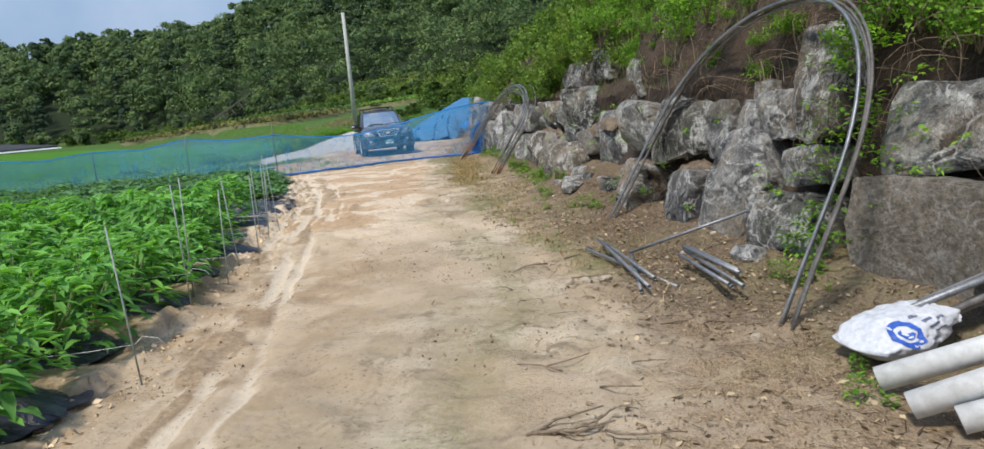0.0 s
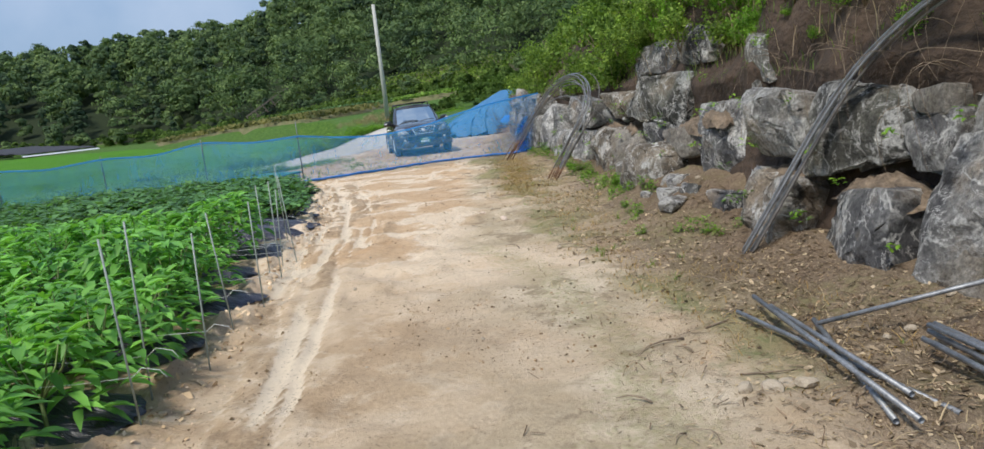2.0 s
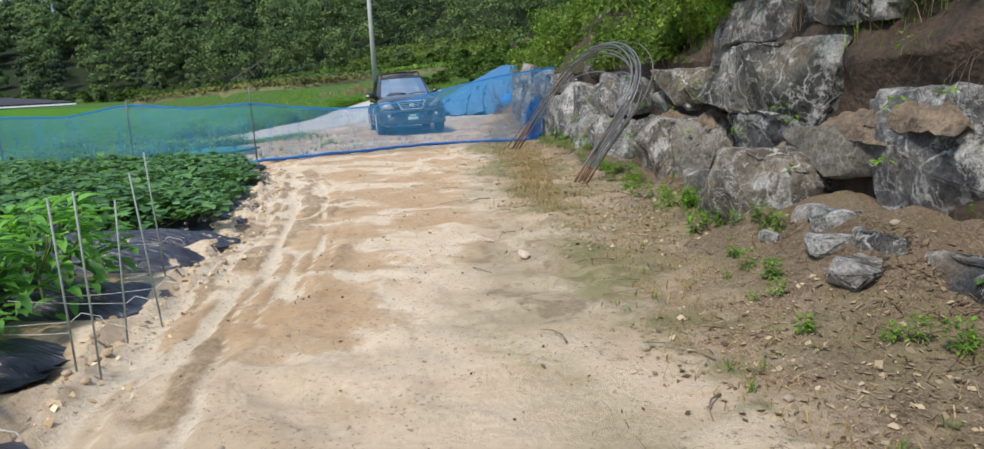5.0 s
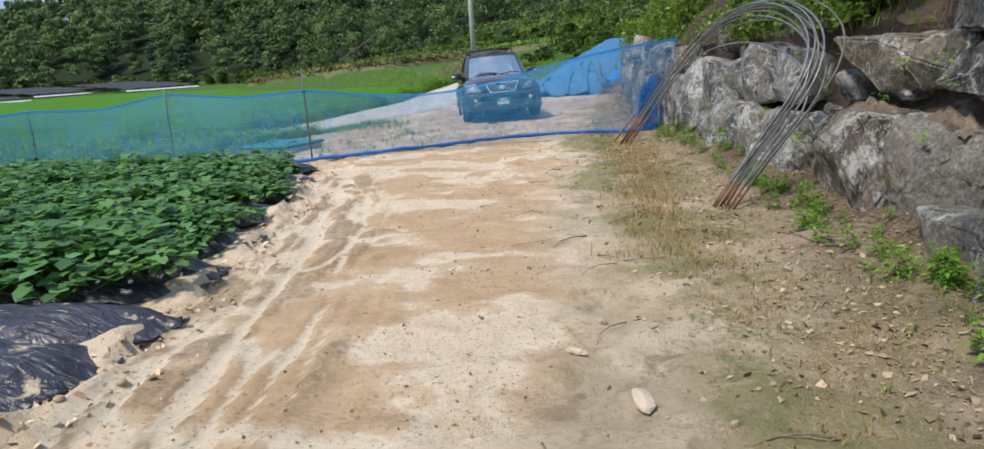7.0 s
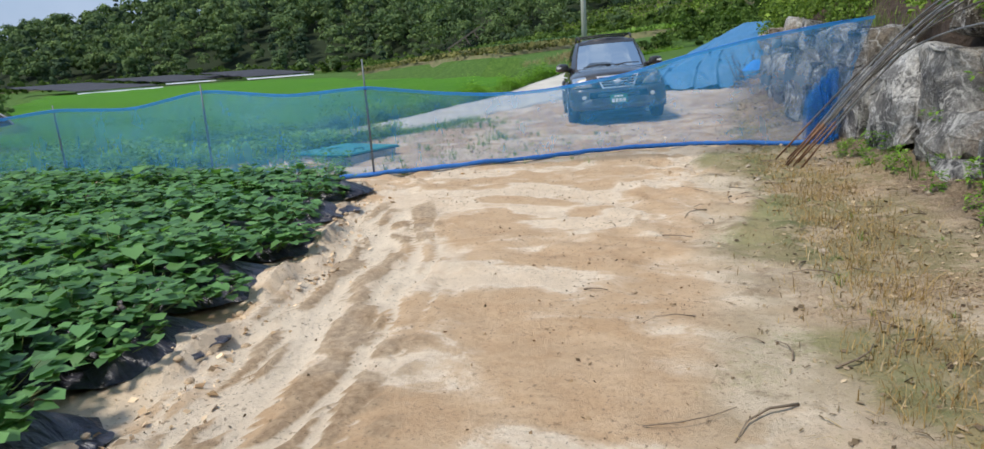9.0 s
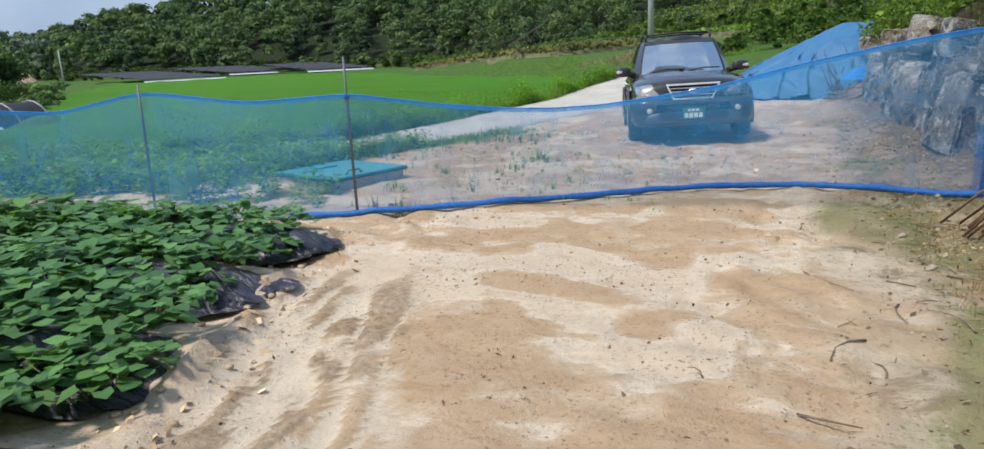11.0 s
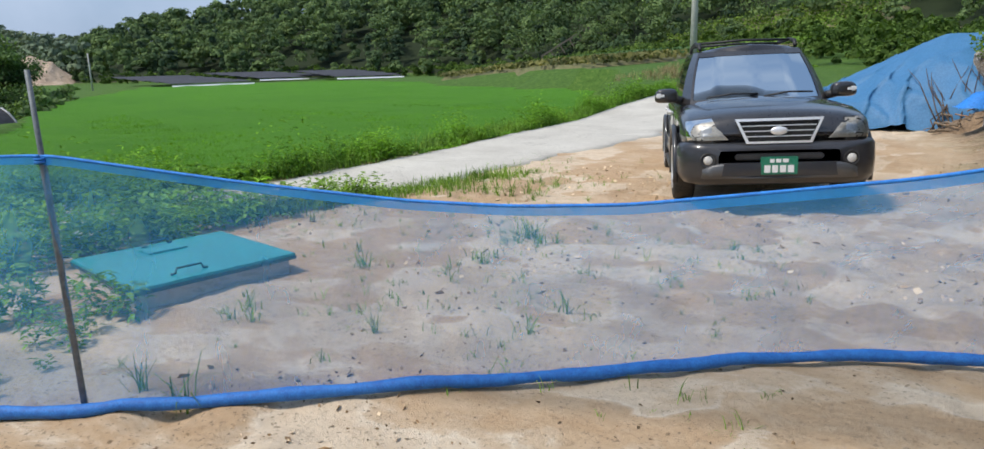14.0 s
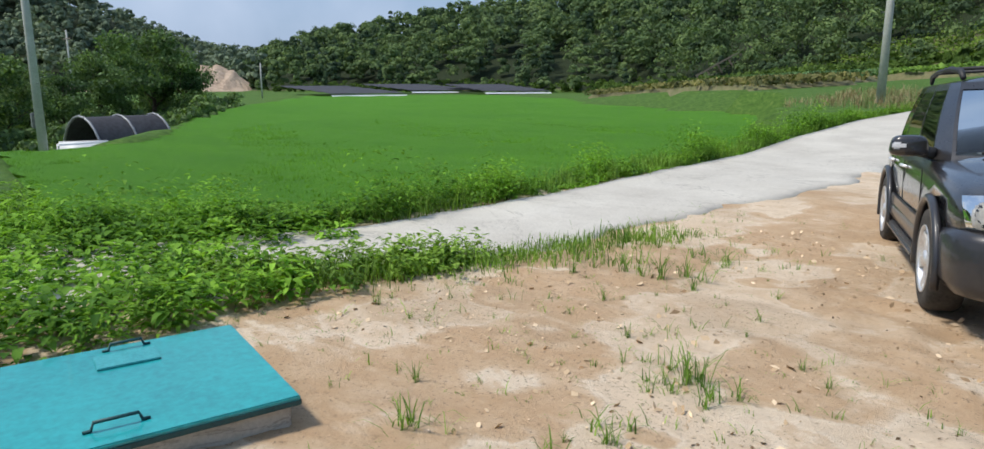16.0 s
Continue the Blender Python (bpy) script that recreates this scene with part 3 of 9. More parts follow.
def leaf_quads(centres, normals, size, rnd, flat=0.5):
    """One small four-cornered leaf clump at each centre, facing roughly along its normal."""
    n = len(centres)
    nn = normals * flat + rnd.normal(size=(n, 3)) * (1 - flat)
    nn /= np.linalg.norm(nn, axis=1, keepdims=True) + 1e-9
    a = np.cross(nn, rnd.normal(size=(n, 3)))
    a /= np.linalg.norm(a, axis=1, keepdims=True) + 1e-9
    b = np.cross(nn, a)
    s = np.asarray(size).reshape(-1, 1) * rnd.uniform(0.6, 1.3, (n, 1))
    w = rnd.uniform(0.45, 0.8, (n, 1))
    v = np.stack([centres - a * s, centres + b * s * w + nn * s * 0.15, centres + a * s, centres - b * s * w + nn * s * 0.1], 1).reshape(-1, 3)
    return v, np.arange(4 * n).reshape(-1, 4)


def long_leaves(base, heading, pitch, length, width, droop, heart=False, fold=0.18):
    """Folded leaves of eight triangles; arrays of one entry a leaf. heart: broad at the stalk."""
    n = len(base)
    c, s = np.cos(heading), np.sin(heading)
    cp, sp = np.cos(pitch), np.sin(pitch)
    fwd = np.stack([c * cp, s * cp, sp], 1)
    side = np.stack([-s, c, np.zeros(n)], 1)
    up = np.cross(fwd, side)
    up *= np.sign(up[:, 2:3] + 1e-9)
    L, W, D = length[:, None], width[:, None], droop[:, None]
    down = np.array([[0, 0, -1.0]])

    def p(along, across, lift, sag):
        return base + fwd * L * along + side * W * across + up * W * lift + down * L * D * sag
    prof = ((0.14, 0.92), (0.58, 0.96)) if heart else ((0.28, 0.78), (0.62, 0.70))
    b0 = -0.0 if not heart else 0.03
    rows = [p(b0, 0, 0, 0)]
    for k, (al, wd) in enumerate(prof):
        sag = al * al
        back = -0.16 if heart and k == 0 else 0.0
        rows += [p(al + back, -wd * 0.5, fold, sag), p(al, 0, 0, sag), p(al + back, wd * 0.5, fold, sag)]
    rows.append(p(1.0, 0, 0.02, 1.0))
    v = np.stack(rows, 1).reshape(-1, 3)
    t = np.array([(0, 2, 1), (0, 3, 2), (1, 2, 5), (1, 5, 4), (2, 3, 6), (2, 6, 5), (4, 5, 7), (5, 6, 7)])
    f = (np.arange(n)[:, None, None] * 8 + t[None]).reshape(-1, 3)
    return v, f


def blades(base, heading, height, lean, width):
    """Narrow grass blades of three faces, bending over."""
    n = len(base)
    c, s = np.cos(heading), np.sin(heading)
    out = np.stack([c, s, np.zeros(n)], 1)
    side = np.stack([-s, c, np.zeros(n)], 1)
    H, Lx, W = height[:, None], lean[:, None], width[:, None]
    z = np.array([[0, 0, 1.0]])
    rows = [base - side * W / 2, base + side * W / 2]
    for k, wd in ((0.5, 0.8), (0.82, 0.5)):
        q = base + z * H * k + out * H * Lx * k * k
        rows += [q - side * W * wd / 2, q + side * W * wd / 2]
    rows.append(base + z * H * (1 - 0.25 * Lx) + out * H * Lx * 1.15)
    v = np.stack(rows, 1).reshape(-1, 3)
    t = np.array([(0, 1, 3), (0, 3, 2), (2, 3, 5), (2, 5, 4), (4, 5, 6)])
    return v, (np.arange(n)[:, None, None] * 7 + t[None]).reshape(-1, 3)


# ---- the lie of the land ----
WALL_Y = [-12, -2, 3, 4, 4.6, 5.5, 7.5, 9, 11, 13, 15, 17, 18.5, 20, 23, 26, 30, 34, 60]
WALL_X = [7.0, 5.8, 3.95, 3.30, 2.88, 2.62, 2.05, 1.75, 1.4, 1.1, 0.7, 0.25, 0.0, -0.45, -1.1, -1.45, -1.8, -2.0, -2.2]
CROP_Y = [-10, 3.3, 5.3, 7.2, 9.05, 10.5, 12.4, 13.9, 14.8, 15.6, 17, 18]
CROP_X = [-1.2, -1.62, -1.95, -2.35, -2.85, -3.1, -3.65, -4.1, -4.4, -4.9, -5.5, -5.9]
LITTER_Y = [-8, 1, 3, 6, 8, 9, 11, 12, 14, 17, 19, 22, 26, 34]
LITTER_X = [1.2, 1.2, 1.3, 1.15, 0.45, 0.1, -0.2, -0.36, -0.8, -1.3, -1.6, -1.9, -2.3, -3.0]
HILL_AZ = [-180, -90, -30, -5, 0, 6, 12, 18, 21, 24, 27, 31, 34, 40, 44, 50, 54, 57, 59, 61, 64, 68, 71, 75, 80, 100, 180]
HILL_EL = [4, 6, 9, 11, 11, 11, 10.5, 10, 9.3, 7.8, 7.4, 7.0, 6.6, 6.4, 5.8, 4.8, 4.0, 3.3, 2.8, 2.8, 3.2, 5.0, 6.3, 7.6, 8.4, 7, 4]
HILL_RB = [200, 120, 100, 85, 85, 85, 95, 105, 112, 120, 135, 160, 170, 180, 185, 195, 205, 220, 240, 300, 330, 330, 300, 300, 300, 300, 200]


def wall_x(y):
    return np.interp(y, WALL_Y, WALL_X)


def crop_x(y):
    return np.interp(y, CROP_Y, CROP_X)


def polar(x, y):
    return np.degrees(np.arctan2(-(x + 2.0), y - 10.0)), np.hypot(x + 2.0, y - 10.0)


def hill_z(x, y):
    az, r = polar(np.asarray(x, float), np.asarray(y, float))
    rb = np.interp(az, HILL_AZ, HILL_RB)
    rc = rb + 140
    top = np.tan(np.radians(np.interp(az, HILL_AZ, HILL_EL))) * rc - 7.0
    t = np.clip((r - rb) / (rc - rb), 0, 1.25)
    return top * (0.35 * t + 0.65 * np.sin(np.clip(t, 0, 1) * np.pi / 2) ** 1.3) + 2.0 * fbm(x, y, 0.02, 3) * sstep(0, 0.4, t)


PADDY = [(-12.2, 20.6), (-25.8, 23.0), (-25.2, 24.8), (-26.2, 27.2), (-47, 38.6), (-56, 45), (-112, 88), (-98, 118), (-61, 94), (-19, 57), (-12.9, 41), (-11.5, 36), (-11.15, 28), (-11.1, 23.2)]


def inside(poly, x, y):
    res = np.zeros(np.shape(x), bool)
    for (x0, y0), (x1, y1) in zip(poly, poly[1:] + poly[:1]):
        c = (y0 > y) != (y1 > y)
        res ^= c & (x < (x1 - x0) * (y - y0) / (y1 - y0 + 1e-12) + x0)
    return res


RILLS = ((0.52, 0.055, 1.0, 10.2), (0.72, 0.04, 1.0, 9.4), (0.30, 0.05, 8.8, 17.0), (0.62, 0.035, 9.4, 16.5))


def rill_lines(x, y):
    """Channels that the rain has cut along the bed, floored with pale sand, and the crumbling brown shoulders between them."""
    e = x - crop_x(y) - np.interp(y, [2, 4, 7, 12], [0.24, 0.12, -0.03, -0.10])
    cutting = np.zeros(np.shape(x))
    for k, (off, w, y0, y1) in enumerate(RILLS):
        on = sstep(y0 - 0.6, y0 + 0.9, y) * sstep(y1 + 0.5, y1 - 1.2, y)
        c = off + 0.07 * smooth_noise(y, y * 0.3, 0.55, 3 + k % 3) + 0.025 * smooth_noise(y, y, 2.3, 6 + k)
        hold = on * np.clip(np.interp(y, [8, 11], [0.85, 0.6]) + 0.9 * fbm(x, y, 0.7, 8 + k, 2), 0.05, 1.1)
        cutting = np.maximum(cutting, hold * sstep(1.7, 0.6, np.abs(e - c) / w))
    # fine branching runnels beyond
    bend = e + 0.05 * smooth_noise(x, y, 1.3, 31)
    vein = 1 - np.abs(smooth_noise(bend * 6.5, y * 0.75, 1, 33) + 0.35 * smooth_noise(bend * 14, y * 1.9, 1, 34))
    wide = np.interp(y, [3, 8, 11, 16], [0.8, 0.95, 1.7, 1.5])
    field = sstep(0.10, 0.22, e) * sstep(wide, 0.6 * wide, e) * sstep(0.6, 3.0, y) * sstep(17.2, 15.8, y)
    cutting = np.maximum(cutting, field * np.interp(y, [6, 9], [0.45, 0.9]) * sstep(0.72, 0.95, vein))
    shoulder = field * (1 - np.clip(cutting, 0, 1)) * sstep(-0.15, 0.45, smooth_noise(bend * 5, y * 0.9, 1, 36) + 0.6 * smooth_noise(x, y, 6, 37))
    return cutting, shoulder


def apron(x, y):
    """Earth that has slid down over the foot of the wall."""
    return np.exp(-(np.clip(wall_x(y) - x, 0, 9) / 0.58) ** 2) * sstep(8.3, 9.0, y) * sstep(10.9, 10.3, y)


def ground_z(x, y, fine=True):
    x, y = np.asarray(x, float), np.asarray(y, float)
    z = 0.053 * np.clip(y - 34, 0, 70) * sstep(-75, -8, x - 0.35 * np.clip(y - 50, 0, 60))
    h = hill_z(x, y)
    fall = ((x + 24.5) * 21.6 + (y - 22.4) * 31.5) / 38.2
    z = z - 2.0 * sstep(2.2, -1.5, fall) * sstep(-22, -27, x) * sstep(220, 120, np.hypot(x, y))
    z = np.where(h > 0, z + h, z)
    near = (y > -6) & (y < 40) & (x > -20) & (x < 8)
    e = x - crop_x(y)
    in_crop = (e < 0) & (y < 17.4)
    z = z + np.where(near, 0.012 * fbm(x, y, 0.8, 5), 0)
    # earth edge and wheel ruts beside the crop
    rut, shoulder = rill_lines(x, y)
    lip = np.exp(-((e - 0.06) / 0.13) ** 2)
    keep = near & (y < 16.5)
    z = z + np.where(keep, 0.016 * shoulder * (0.6 + smooth_noise(x, y, 11, 38)) - 0.028 * rut, 0)
    z = z + np.where(keep, 0.060 * lip * (0.6 + 0.9 * smooth_noise(x, y, 2.6, 9) + 0.5 * smooth_noise(x, y, 7, 10)), 0)
    if fine:
        z = z + np.where(near & ~in_crop, 0.020 * fbm(x, y, 5.0, 11, 3) * (0.5 + 0.9 * sstep(0.2, 0.7, smooth_noise(x, y, 0.5, 13) + 0.4)) * np.interp(y, [6, 9], [1.4, 1.0]), 0)
    z = z + np.where(near & ~in_crop & (y > 6), 0.010 * fbm(x * 0.8, y * 1.7, 1.9, 15, 3) * sstep(6, 9, y), 0)
    # crop beds: furrows
    z = z + np.where(in_crop & near, 0.05 + 0.06 * np.sin(y * 2 * np.pi / 1.05), 0)
    # loose earth against the wall
    u = wall_x(y) - x
    z = z + np.where((y > -8) & (y < 36), 0.20 * np.exp(-np.clip(u, 0, 9) / 0.38) + 0.03 * np.exp(-np.clip(u, 0, 9) / 1.2) * fbm(x, y, 2.5, 21, 3), 0)
    z = z + apron(x, y) * (0.24 + 0.05 * fbm(x, y, 2.2, 23, 3))
    return np.where(inside(PADDY, x, y), z * 0 - 0.32, z)


def axis(parts):
    out = []
    for a, b, s in parts:
        out.append(np.arange(a, b, s))
    return np.unique(np.round(np.concatenate(out), 4))


# where rain stood on the track: (middle x, y, half widths)
POOLS_TRACK = [(-2.39, 11.48, 0.42, 0.52), (-2.75, 12.60, 0.67, 0.33), (-2.02, 13.31, 0.55, 0.28), (-1.25, 11.91, 0.52, 0.30), (-2.18, 10.35, 0.62, 0.33), (-1.9, 9.15, 0.60, 0.55), (-0.68, 10.89, 0.35, 0.48), (-2.31, 15.1, 0.70, 0.36), (-1.11, 13.94, 0.40, 0.30), (-1.72, 12.94, 0.39, 0.28), (-2.73, 13.78, 0.46, 0.28), (-3.48, 15.6, 0.40, 0.33)]
POOLS_NET = [(-1.43, 12.3, 0.45, 0.24), (-3.41, 16.79, 0.50, 0.24), (-2.98, 17.58, 0.29, 0.20), (-2.24, 17.21, 0.40, 0.38), (-3.54, 15.9, 0.3, 0.18), (-2.72, 16.33, 0.28, 0.25), (-3.22, 18.53, 0.35, 0.22), (-4.55, 17.76, 0.36, 0.24), (-4.18, 17.5, 0.2, 0.3), (-2.9, 18.4, 0.38, 0.4), (-2.44, 19.16, 0.24, 0.45), (-4.96, 22.81, 0.42, 0.43), (-4.64, 22.33, 0.34, 0.33), (-6.48, 21.41, 0.39, 0.38), (-6.11, 20.89, 0.24, 0.27), (-5.33, 21.93, 0.32, 0.49), (-6.74, 19.97, 0.2, 0.18)]


def build_ground():
    gx = axis([(-900, -140, 20), (-140, -30, 4), (-30, -12, 0.8), (-12, -6, 0.2), (-6, -0.8, 0.032), (-0.8, 3.2, 0.06), (3.2, 12, 0.8), (12, 60, 6), (60, 700, 30)])
    gy = axis([(-400, -20, 25), (-20, -2, 1.5), (-2, 24, 0.065), (24, 36, 0.25), (36, 60, 1), (60, 200, 4), (200, 900, 20)])
    X, Y = np.meshgrid(gx, gy, indexing="ij")
    Z = ground_z(X, Y)
    me = mesh_of("ground", np.stack([X, Y, Z], -1).reshape(-1, 3), grid_faces(len(gx), len(gy)), M_GROUND, True)
    e = X - crop_x(Y)
    litter = sstep(-0.55, 0.75, X - np.interp(Y, LITTER_Y, LITTER_X) + 0.35 * fbm(X, Y, 0.6, 81, 3)) * (Y < 34)
    litter = np.maximum(litter, 0.55 * sstep(3.4, 2.0, Y) * sstep(0.0, 1.0, X))
    grass = np.maximum(sstep(36, 44, Y), np.maximum(sstep(-10.0, -11.0, X), sstep(60, 90, np.hypot(X, Y))))
    grass = np.maximum(grass, 0.32 * np.exp(-((X - np.interp(Y, LITTER_Y, LITTER_X) - 0.15) / 0.35) ** 2) * (Y < 26) * (Y > 5))
    soil = sstep(np.interp(Y, [8, 10], [0.05, -0.30]), np.interp(Y, [8, 10], [-0.20, -0.55]), e) * (Y < 17.6)
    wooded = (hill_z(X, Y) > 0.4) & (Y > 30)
    grass, litter = np.where(wooded, 0, grass), np.where(wooded, 1.0, litter)
    lx = X - np.interp(Y, LITTER_Y, LITTER_X) + 0.28 * fbm(X, Y, 0.55, 79, 3)
    channel, shoulder = rill_lines(X, Y)
    washed = sstep(5.0, 9.0, Y + 0.8 * smooth_noise(X, Y, 0.6, 71)) * sstep(0.45, -0.35, lx + 0.35 * fbm(X, Y, 0.9, 73, 3)) * (1 - sstep(18.4, 19.4, Y) * (0.10 + 0.35 * sstep(-0.1, 0.3, fbm(X, Y, 1.3, 74, 3))))
    washed = np.maximum(washed, 0.8 * channel * sstep(0.5, 0.2, lx))
    crust = 0.6 * sstep(0.24, 0.40, fbm(X, Y * 0.8, 1.7, 72, 5)) * sstep(9.5, 7.5, Y) * sstep(0.9, 0.2, lx)
    washed = np.maximum(washed, 0.85 * crust)
    still = np.zeros(X.shape)
    for px, py, rx, ry in POOLS_TRACK + [(a, b, 0.72 * c, 0.72 * d) for a, b, c, d in POOLS_NET]:
        wx, wy = X + 0.22 * fbm(X, Y, 1.4, 75, 3), Y + 0.22 * fbm(X, Y, 1.4, 76, 3)
        d = np.hypot((wx - px) / (rx + 0.06), (wy - py) / (ry + 0.06))
        still = np.maximum(still, np.clip(1.15 - 0.72 * d, 0, 0.85))
    still = np.maximum(still, 0.46 * sstep(-0.05, 0.6, fbm(X, Y * 1.6, 1.1, 77, 3)) * sstep(12, 14, Y))
    still = np.maximum(still, 0.66 * sstep(0.05, 0.40, fbm(X, Y, 1.5, 78, 4)) * sstep(17.8, 18.8, Y) * sstep(34, 28, Y))
    moss = np.interp(Y, [5, 10, 13], [0.75, 1.0, 1.3]) * np.exp(-((lx - 0.30) / 0.55) ** 2) * sstep(3, 6, Y) * sstep(25, 20, Y) * (0.2 + 0.9 * sstep(-0.35, 0.45, fbm(X, Y, 0.9, 19, 3)))
    moss = np.maximum(moss, 0.35 * np.exp(-((lx + 0.75) / 0.4) ** 2) * sstep(11, 8, Y))
    wide = np.interp(Y, [0, 7, 10, 13, 20], [1.9, 1.6, 0.9, 0.5, 0.4])
    greys = sstep(-1.3, -0.5, lx / wide) * np.where(Y < 20, 1.0, 0.3) * (1 - 0.85 * crust)
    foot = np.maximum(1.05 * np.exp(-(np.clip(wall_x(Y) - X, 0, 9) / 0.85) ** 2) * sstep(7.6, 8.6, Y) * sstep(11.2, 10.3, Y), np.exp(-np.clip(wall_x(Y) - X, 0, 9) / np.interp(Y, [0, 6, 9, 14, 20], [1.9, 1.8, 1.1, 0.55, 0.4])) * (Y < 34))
    # below zero: floor of the far woods, painted dark as shade under the trees
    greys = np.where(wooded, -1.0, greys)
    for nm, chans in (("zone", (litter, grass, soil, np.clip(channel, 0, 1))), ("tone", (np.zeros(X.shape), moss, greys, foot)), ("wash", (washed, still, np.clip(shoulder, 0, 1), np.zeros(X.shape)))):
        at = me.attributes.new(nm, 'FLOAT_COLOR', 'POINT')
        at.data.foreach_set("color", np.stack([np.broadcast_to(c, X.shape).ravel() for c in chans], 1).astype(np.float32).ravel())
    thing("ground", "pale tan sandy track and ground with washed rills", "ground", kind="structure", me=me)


build_ground()


def build_concrete():
    """The farm road: a slab of worn concrete, draped on the rise."""
    left = [(-14.6, 18.2), (-12.4, 19.9), (-10.9, 21.2), (-10.2, 23), (-10.15, 26), (-10.4, 31), (-10.7, 36), (-10.6, 42), (-9.6, 48), (-7, 54), (-1, 59), (8, 62)]
    right = [(-13.2, 16.8), (-11.0, 18.6), (-9.3, 20.3), (-8.35, 22.6), (-8.0, 25.5), (-7.5, 30), (-7.35, 34), (-7.3, 38), (-7.2, 42), (-6.2, 46.5), (-4.2, 50), (0.5, 53.5), (9, 56)]
    left, right = left[:9], right[:9]
    n, k = 120, 14
    s = np.linspace(0, 1, len(left))
    q = np.linspace(0, 1, n)
    L = np.stack([np.interp(q, s, [p[i] for p in left]) for i in (0, 1)], 1)
    R = np.stack([np.interp(q, s, [p[i] for p in right]) for i in (0, 1)], 1)
    w = np.linspace(0, 1, k)[None, :, None]
    R = R + np.stack([0.16 * fbm(q * 40, q * 0, 1, 31), 0 * q], 1)
    P = L[:, None] * (1 - w) + R[:, None] * w
    z = ground_z(P[..., 0], P[..., 1], False) + 0.035 - 0.035 * sstep(0.9, 1.0, w[..., 0])
    top = np.concatenate([P, z[..., None]], -1).reshape(-1, 3)
    f = grid_faces(n, k)
    v2 = top.copy()
    v2[:, 2] -= 0.15
    side = []
    for row in (np.arange(n) * k, np.arange(n) * k + k - 1):
        side.append(np.stack([row[:-1], row[1:], row[1:] + n * k, row[:-1] + n * k], 1))
    me = mesh_of("road", np.concatenate([top, v2]), np.concatenate([f] + side), M_CONCRETE, True)
    thing("road", "pale grey worn concrete farm road with a cracked edge", "road", kind="structure", me=me)


build_concrete()


def bank_back(y):
    return np.interp(y, [-9, 3.5, 5.2, 9, 14, 22, 40], [0.6, 0.5, 0.15, 0.12, 0.2, 0.1, 0.0])


BANK_U = [0.42, 0.5, 0.58, 0.7, 0.95, 1.5, 2.5, 4.2, 6.5, 10, 15, 22]
BANK_CUT = [0, 0.25, 0.6, 1.0, 1.4, 1.8, 2.3, 3.1, 4.3, 5.9, 7.6, 8.6]
BANK_MILD = [0, 0.02, 0.05, 0.15, 0.4, 1.0, 1.8, 2.95, 4.25, 5.85, 7.55, 8.55]


def ledge_z(y):
    """Height of the top of the stone rows."""
    return np.interp(y, [-9, 4, 6, 9, 12, 16, 20, 25, 33, 36, 40], [1.35, 1.35, 1.28, 1.32, 1.5, 1.45, 1.4, 1.5, 1.3, 0.9, 0.6])


def hillside_z(x, y):
    u = x - wall_x(y) - bank_back(y)
    w = sstep(15, 11, y) * (1 - 0.75 * np.exp(-((y - 10.1) / 0.7) ** 2))
    rise = np.interp(u, BANK_U, BANK_CUT) * w + np.interp(u, BANK_U, BANK_MILD) * (1 - w)
    return ledge_z(y) + rise * (1 - 0.75 * sstep(30, 40, y))


def build_hillside():
    """The earth bank behind the boulders: a raw cut above the stones, rising into the bushes."""
    ys = np.arange(-9, 40, 0.12)
    us = np.concatenate([np.linspace(-0.02, 0.42, 9), np.linspace(0.44, 0.95, 16), np.array([1.1, 1.3, 1.5, 1.8, 2.1, 2.5, 3, 3.6, 4.2, 5.2, 6.5, 8, 10, 12.5, 15, 18, 22])])
    Y, U = np.meshgrid(ys, us, indexing="ij")
    X0 = wall_x(Y) + U + bank_back(Y) * sstep(-0.02, 0.42, U) + 0.14 * sstep(0.5, 0.3, U)
    Z = np.where(U <= 0.42, -0.15 + (ledge_z(Y) + 0.15) * np.clip((U + 0.02) / 0.44, 0, 1), hillside_z(X0, Y))
    above = sstep(0.3, 0.5, U)
    X = X0 + 0.10 * fbm(Y, Z, 1.3, 41, 3) * sstep(-0.02, 0.1, U) + above * (0.07 * fbm(Y, Z, 3.1, 46, 4) - 0.10 * np.clip(smooth_noise(Y, Z, 1.6, 48), 0, 1))
    Z = Z + above * (0.06 * fbm(Y, U, 1.1, 43, 3) + 0.05 * fbm(Y, U, 5, 44, 3))
    me = mesh_of("hillside", np.stack([X, Y, Z], -1).reshape(-1, 3), grid_faces(len(ys), len(us)), M_SLOPE, True)
    thing("hillside", "steep brown earth bank with roots above the boulders", "slope", kind="structure", me=me)


build_hillside()


